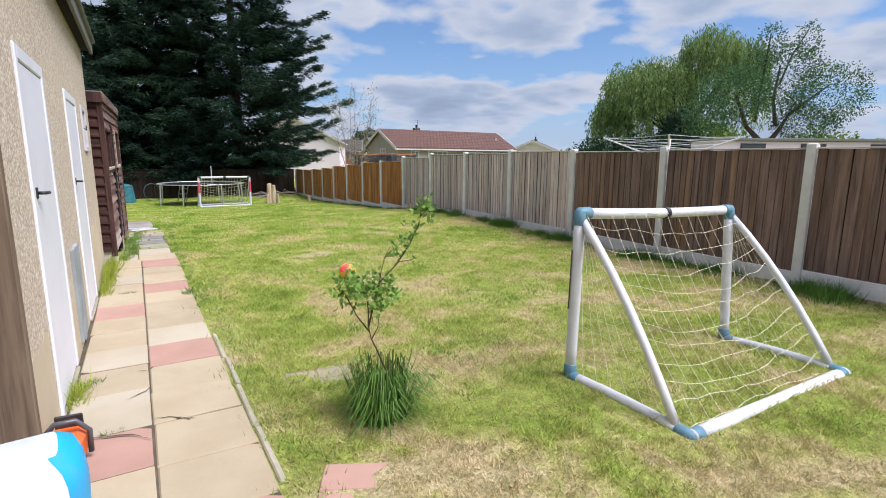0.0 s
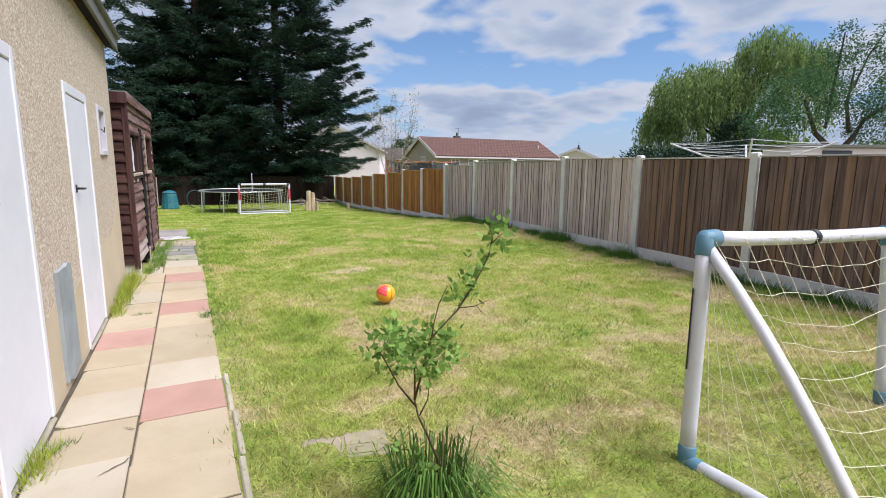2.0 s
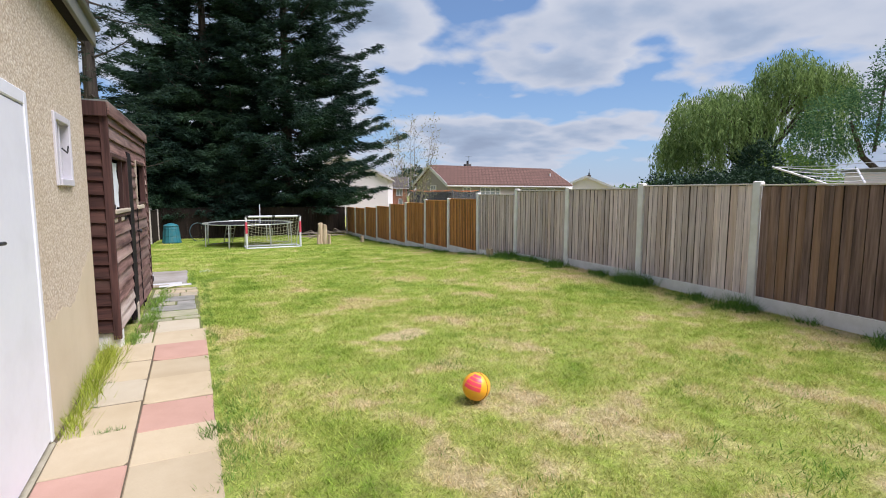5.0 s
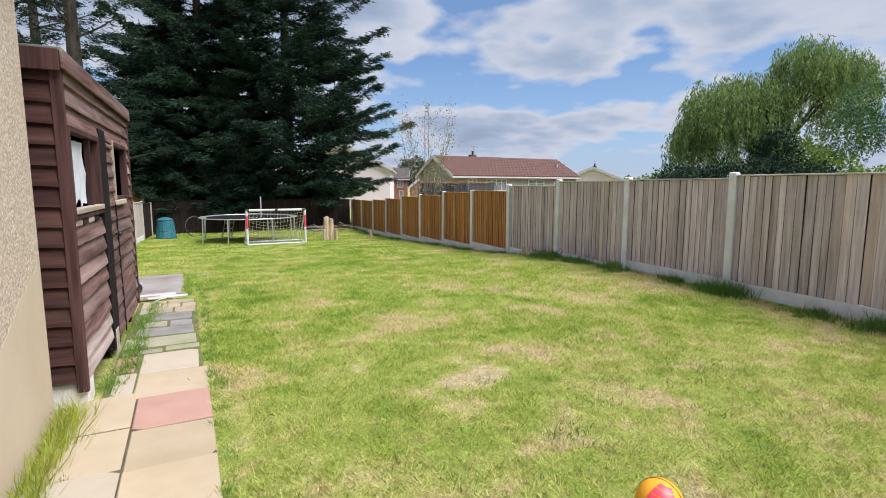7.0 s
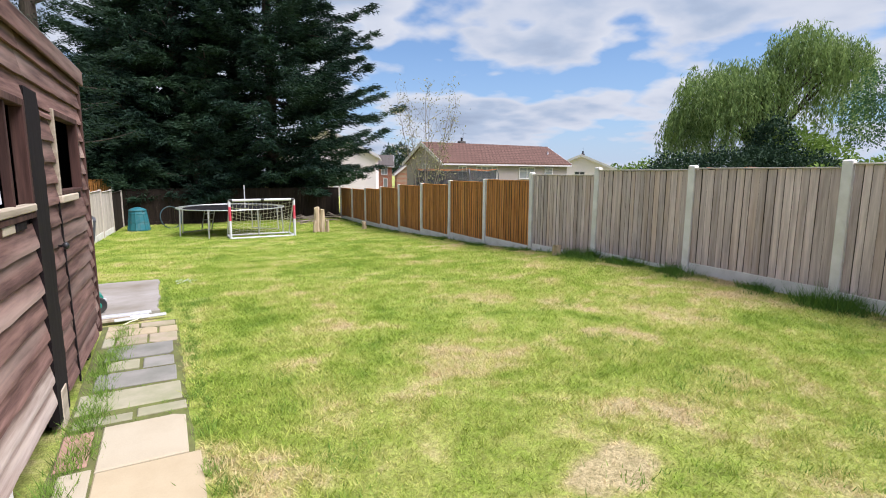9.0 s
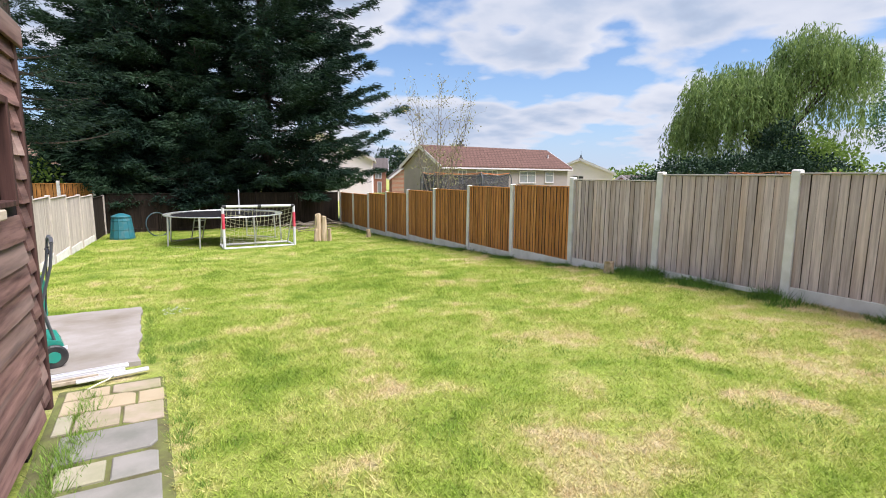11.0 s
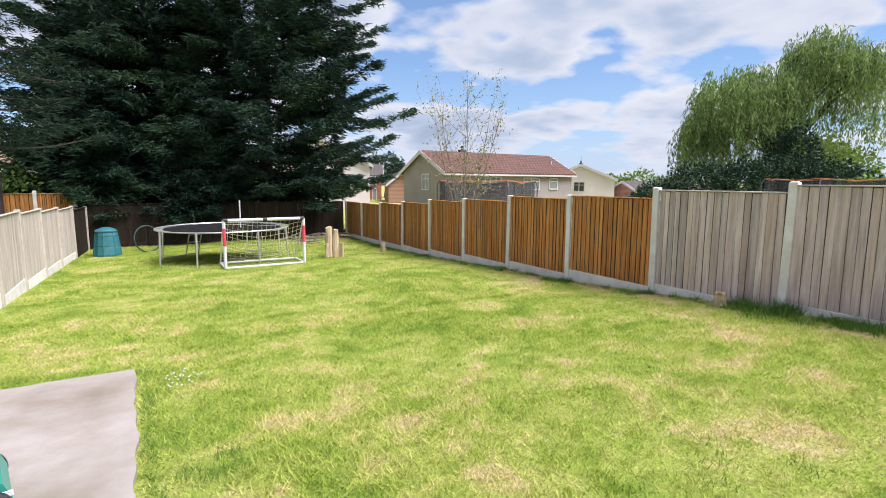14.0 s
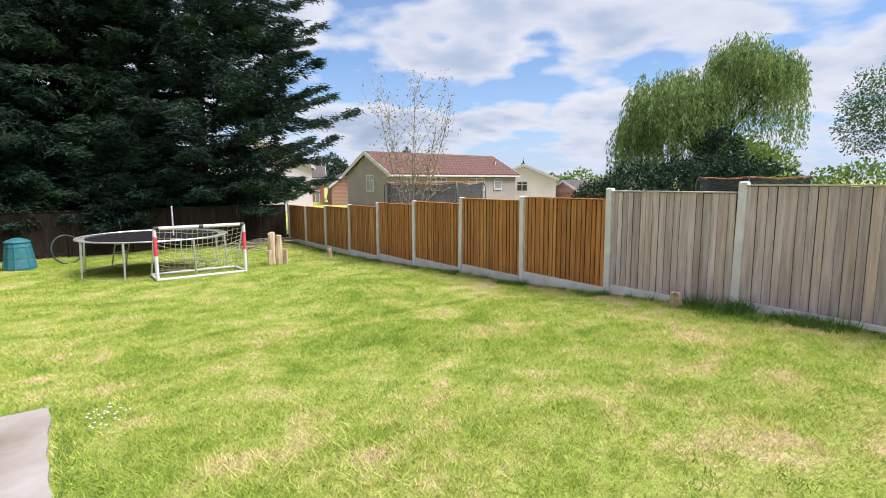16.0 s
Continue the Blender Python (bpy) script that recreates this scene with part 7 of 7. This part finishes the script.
def build_turf():
    rng = np.random.default_rng(77)
    n = 560000
    y = np.concatenate([rng.uniform(1.5, 19, int(n * 0.74)), rng.uniform(19, 31, n - int(n * 0.74))])
    left = np.where(y < 6.4, 0.66, np.where(y < 10.1, 0.62, np.where(y < 12.9, 0.56, np.where(y < 15.45, 0.42, -1.35))))
    right = np.interp(y, [-12, 7.5, 15.2, 30.5], [5.55, 6.85, 7.34, 8.08]) - 0.03
    x = left + (right - left) * rng.random(n)
    u, v = (x - 0.735) * 0.902 - (y - 2.765) * 0.432, (x - 0.735) * 0.432 + (y - 2.765) * 0.902
    keep = ~((u > 0) & (u < 0.31) & (v > -0.3) & (v < 0.195)) & ~((x > 0.87) & (x < 1.30) & (y > 3.86) & (y < 4.06) & (rng.random(n) < 0.75))
    bare = ((x - 2.43) / 0.34) ** 2 + ((y - 8.36) / 0.18) ** 2
    keep &= rng.random(n) < np.clip(bare * 0.7 - 0.1, 0.25, 1)
    x, y = x[keep], y[keep]
    z = gz(x, y) + ground_noise(x, y) - 0.004
    m = len(x)
    far = np.clip((y - 4) / 22, 0, 1)
    h = (0.010 + 0.024 * rng.random(m)) * (0.5 + 1.0 * wave(x, y)) * (1 + 0.5 * far)
    w = (0.0045 + 0.0045 * rng.random(m)) * (1 + 1.0 * far)
    blades("grass", np.stack([x, y, z], 1), h, w, 0.5 + 1.3 * rng.random(m), rng, "blade", "short mown grass, green with straw-coloured worn patches")

    # tighter clumps of longer blades with thin turf between
    k, per = 9500, 30
    cy = 1.8 + 15.5 * rng.random(k) ** 1.15
    cx = rng.uniform(0.72, 7.1, k)
    ok = (cx < np.interp(cy, [-12, 7.5, 15.2], [5.55, 6.85, 7.34]) - 0.08) & (((cx - 2.47) / 0.36) ** 2 + ((cy - 8.32) / 0.22) ** 2 > 1) & (rng.random(k) < 0.25 + 1.1 * wave(cx * 0.8, cy * 0.8 + 3))
    ok &= ~((cx > 0.55) & (cx < 1.05) & (cy > 2.4) & (cy < 2.98)) & ~((cx > 0.82) & (cx < 1.36) & (cy > 3.8) & (cy < 4.12))
    cx, cy = cx[ok], cy[ok]
    size = rng.uniform(0.5, 1.3, len(cx))
    sp = np.repeat(0.022 + 0.022 * size, per)
    px, py = np.repeat(cx, per) + rng.normal(size=len(sp)) * sp, np.repeat(cy, per) + rng.normal(size=len(sp)) * sp * 0.8
    hh = np.repeat(size, per) * (0.018 + 0.030 * rng.random(len(sp)))
    blades("grass_clumps", np.stack([px, py, gz(px, py) + ground_noise(px, py) - 0.004], 1), hh, 0.004 + 0.005 * rng.random(len(sp)), 0.3 + 1.0 * rng.random(len(sp)), rng, "blade", "uneven clumps of longer grass in the worn lawn")

    def tufts(name, spots, mat, label, count, hgt, spread, wid=0.007):
        P, H = [], []
        for sx, sy, s in spots:
            k = int(count * s)
            px, py = sx + rng.normal(size=k) * spread * s, sy + rng.normal(size=k) * spread * s
            P.append(np.stack([px, py, gz(px, py) - 0.01], 1))
            H.append(hgt * s * (0.45 + 0.8 * rng.random(k)))
        P, H = np.concatenate(P), np.concatenate(H)
        blades(name, P, H, np.full(len(P), wid) * (0.6 + 0.8 * rng.random(len(P))), 0.25 + 0.7 * rng.random(len(P)), rng, mat, label)

    r = random.Random(9)
    # rank grass along the long fence
    spots = [(fence_x(yy) - 0.12 - 0.30 * r.random() ** 2, yy, 0.16 + 0.30 * r.random() ** 2) for yy in np.arange(-1, 30.3, 0.13)]
    for cy, wide, big in ((3.2, 0.5, 0.75), (4.6, 0.7, 0.7), (5.7, 0.4, 0.7), (7.45, 0.35, 0.85), (8.2, 0.3, 0.5), (9.4, 0.3, 1.0), (10.2, 0.3, 0.55), (11.35, 0.3, 0.75), (12.4, 0.5, 0.6), (13.25, 0.4, 1.0), (13.75, 0.3, 0.8), (15.2, 0.2, 0.5), (17.1, 0.3, 0.5), (19.0, 0.3, 0.4), (22.8, 0.4, 0.45), (26.6, 0.4, 0.4)):
        spots += [(fence_x(cy) - 0.12 - abs(r.gauss(0, 0.16)), cy + r.gauss(0, wide * 0.38), big * (0.4 + 0.6 * r.random())) for k in range(int(9 + 14 * wide))]
    tufts("fence_grass", spots, "tuft_dark", "rank dark green grass along the fence foot", 120, 0.25, 0.11, 0.009)
    # yellow-green weeds at the wall foot
    spots = [(WX + 0.05 + 0.05 * r.random(), yy, 0.45 + 0.5 * (yy - 7.0) / 1.9 + 0.2 * r.random()) for yy in np.arange(7.1, 8.95, 0.06)]
    spots += [(WX + 0.04 + 0.04 * r.random(), yy, 0.5 + 0.3 * r.random()) for yy in np.arange(4.25, 4.55, 0.05)]
    tufts("wall_weeds", spots, "weed", "yellow-green weeds at the wall foot", 55, 0.18, 0.045, 0.006)
    # grass beside the shed and between the stones
    spots = [(SX + 0.07 + 0.05 * (yy - 9.1) + 0.09 * r.random(), yy, 0.45 + 0.45 * r.random()) for yy in np.arange(9.15, 12.4, 0.09)]
    spots += [(r.uniform(0.0, 0.6), yy + r.uniform(-0.02, 0.02), 0.16 + 0.12 * r.random()) for yy in (10.1, 10.29, 10.29, 10.68, 11.03, 11.31, 11.31, 11.69, 12.0, 12.24) for k in range(3)]
    spots += [(0.62 + 0.08 * r.random(), yy, 0.25 + 0.35 * r.random() ** 2) for yy in np.arange(6.2, 12.9, 0.10)]
    spots += [(0.44 + 0.08 * r.random(), yy, 0.2 + 0.3 * r.random()) for yy in np.arange(12.9, 15.5, 0.08)]
    spots += [(xx, 15.52 + 0.05 * r.random(), 0.2 + 0.3 * r.random()) for xx in np.arange(-1.3, 0.45, 0.08)]
    spots += [(0.62 + 0.3 * r.random(), 12.9 + 0.4 * r.random(), 0.45 + 0.4 * r.random()) for k in range(8)]
    tufts("path_grass", spots, "tuft", "green grass creeping over the path edge", 160, 0.105, 0.06, 0.006)
    # tufts in joints and on the lawn
    spots = [(0.0, 7.08, 0.55), (0.06, 7.1, 0.45), (-0.05, 7.09, 0.4), (0.56, 6.75, 0.8), (0.60, 6.85, 0.9), (0.52, 6.82, 0.6), (-0.1, 8.06, 0.4), (-0.02, 8.58, 0.4), (-0.14, 4.6, 0.6), (-0.2, 4.55, 0.7), (-0.05, 3.79, 0.45), (0.02, 3.8, 0.35), (-0.13, 7.57, 0.4), (0.12, 8.0, 0.3), (-0.02, 6.6, 0.3)]
    tufts("joint_weeds", spots, "tuft_dark", "small weeds in the paving joints", 90, 0.085, 0.035, 0.006)
    spots = []
    for k in range(210):
        cx, cy = r.uniform(0.8, 6.5), 2 + 20 * r.random() ** 1.2
        for q in range(r.randrange(1, 6)):
            spots.append((cx + r.gauss(0, 0.22), cy + r.gauss(0, 0.16), 0.3 + 0.45 * r.random()))
    spots = [q for q in spots if 0.7 < q[0] < fence_x(q[1]) - 0.1]
    spots += [(r.uniform(0.66, 0.86), yy, 0.45 + 0.4 * r.random()) for yy in np.arange(2.4, 7.5, 0.10)]
    tufts("lawn_tufts", spots, "tuft", "longer tufts of green grass in the lawn", 70, 0.075, 0.11, 0.007)
    # tussock round the rose
    k = 820
    a, q = rng.random(k) * 6.283, rng.random(k) ** 0.6 * 0.13
    P = np.stack([1.25 + q * np.cos(a), 3.25 + q * np.sin(a), np.full(k, gz1(1.2, 3.25) - 0.01)], 1)
    g = Geo()
    for p, aa in zip(P, a):
        h, o = rng.uniform(0.05, 0.34), rng.uniform(0.02, 0.27)
        d = Vector((math.cos(aa + rng.normal() * 0.5), math.sin(aa + rng.normal() * 0.5), 0))
        s = Vector((-d.y, d.x, 0)) * rng.uniform(0.0015, 0.0036)
        b = Vector(p)
        m1, tip = b + d * o * 0.45 + Vector((0, 0, h)), b + d * o * 1.15 + Vector((0, 0, h * rng.uniform(0.3, 0.9)))
        g.add([b - s, b + s, m1 + s, m1 - s, tip], [(0, 1, 2, 3), (3, 2, 4)])
    solid("grass_tussock", g, "tussock", "tall arching grass tussock round the rose", "grass", kind="stuff")
    # daisies by the pad
    g = Geo()
    for k in range(26):
        x, yy = 0.62 + 0.28 * r.random(), 14.7 + 0.5 * r.random()
        z = gz1(x, yy) + 0.05
        g.lathe([(0.002, 0), (0.009, 0.003), (0.008, 0.006), (0.002, 0.007)], (x, yy, z - 0.015), 7)
    solid("daisies", g, "pvc", "small white daisies in the grass beside the pad", "flowers", kind="stuff")


build_turf()
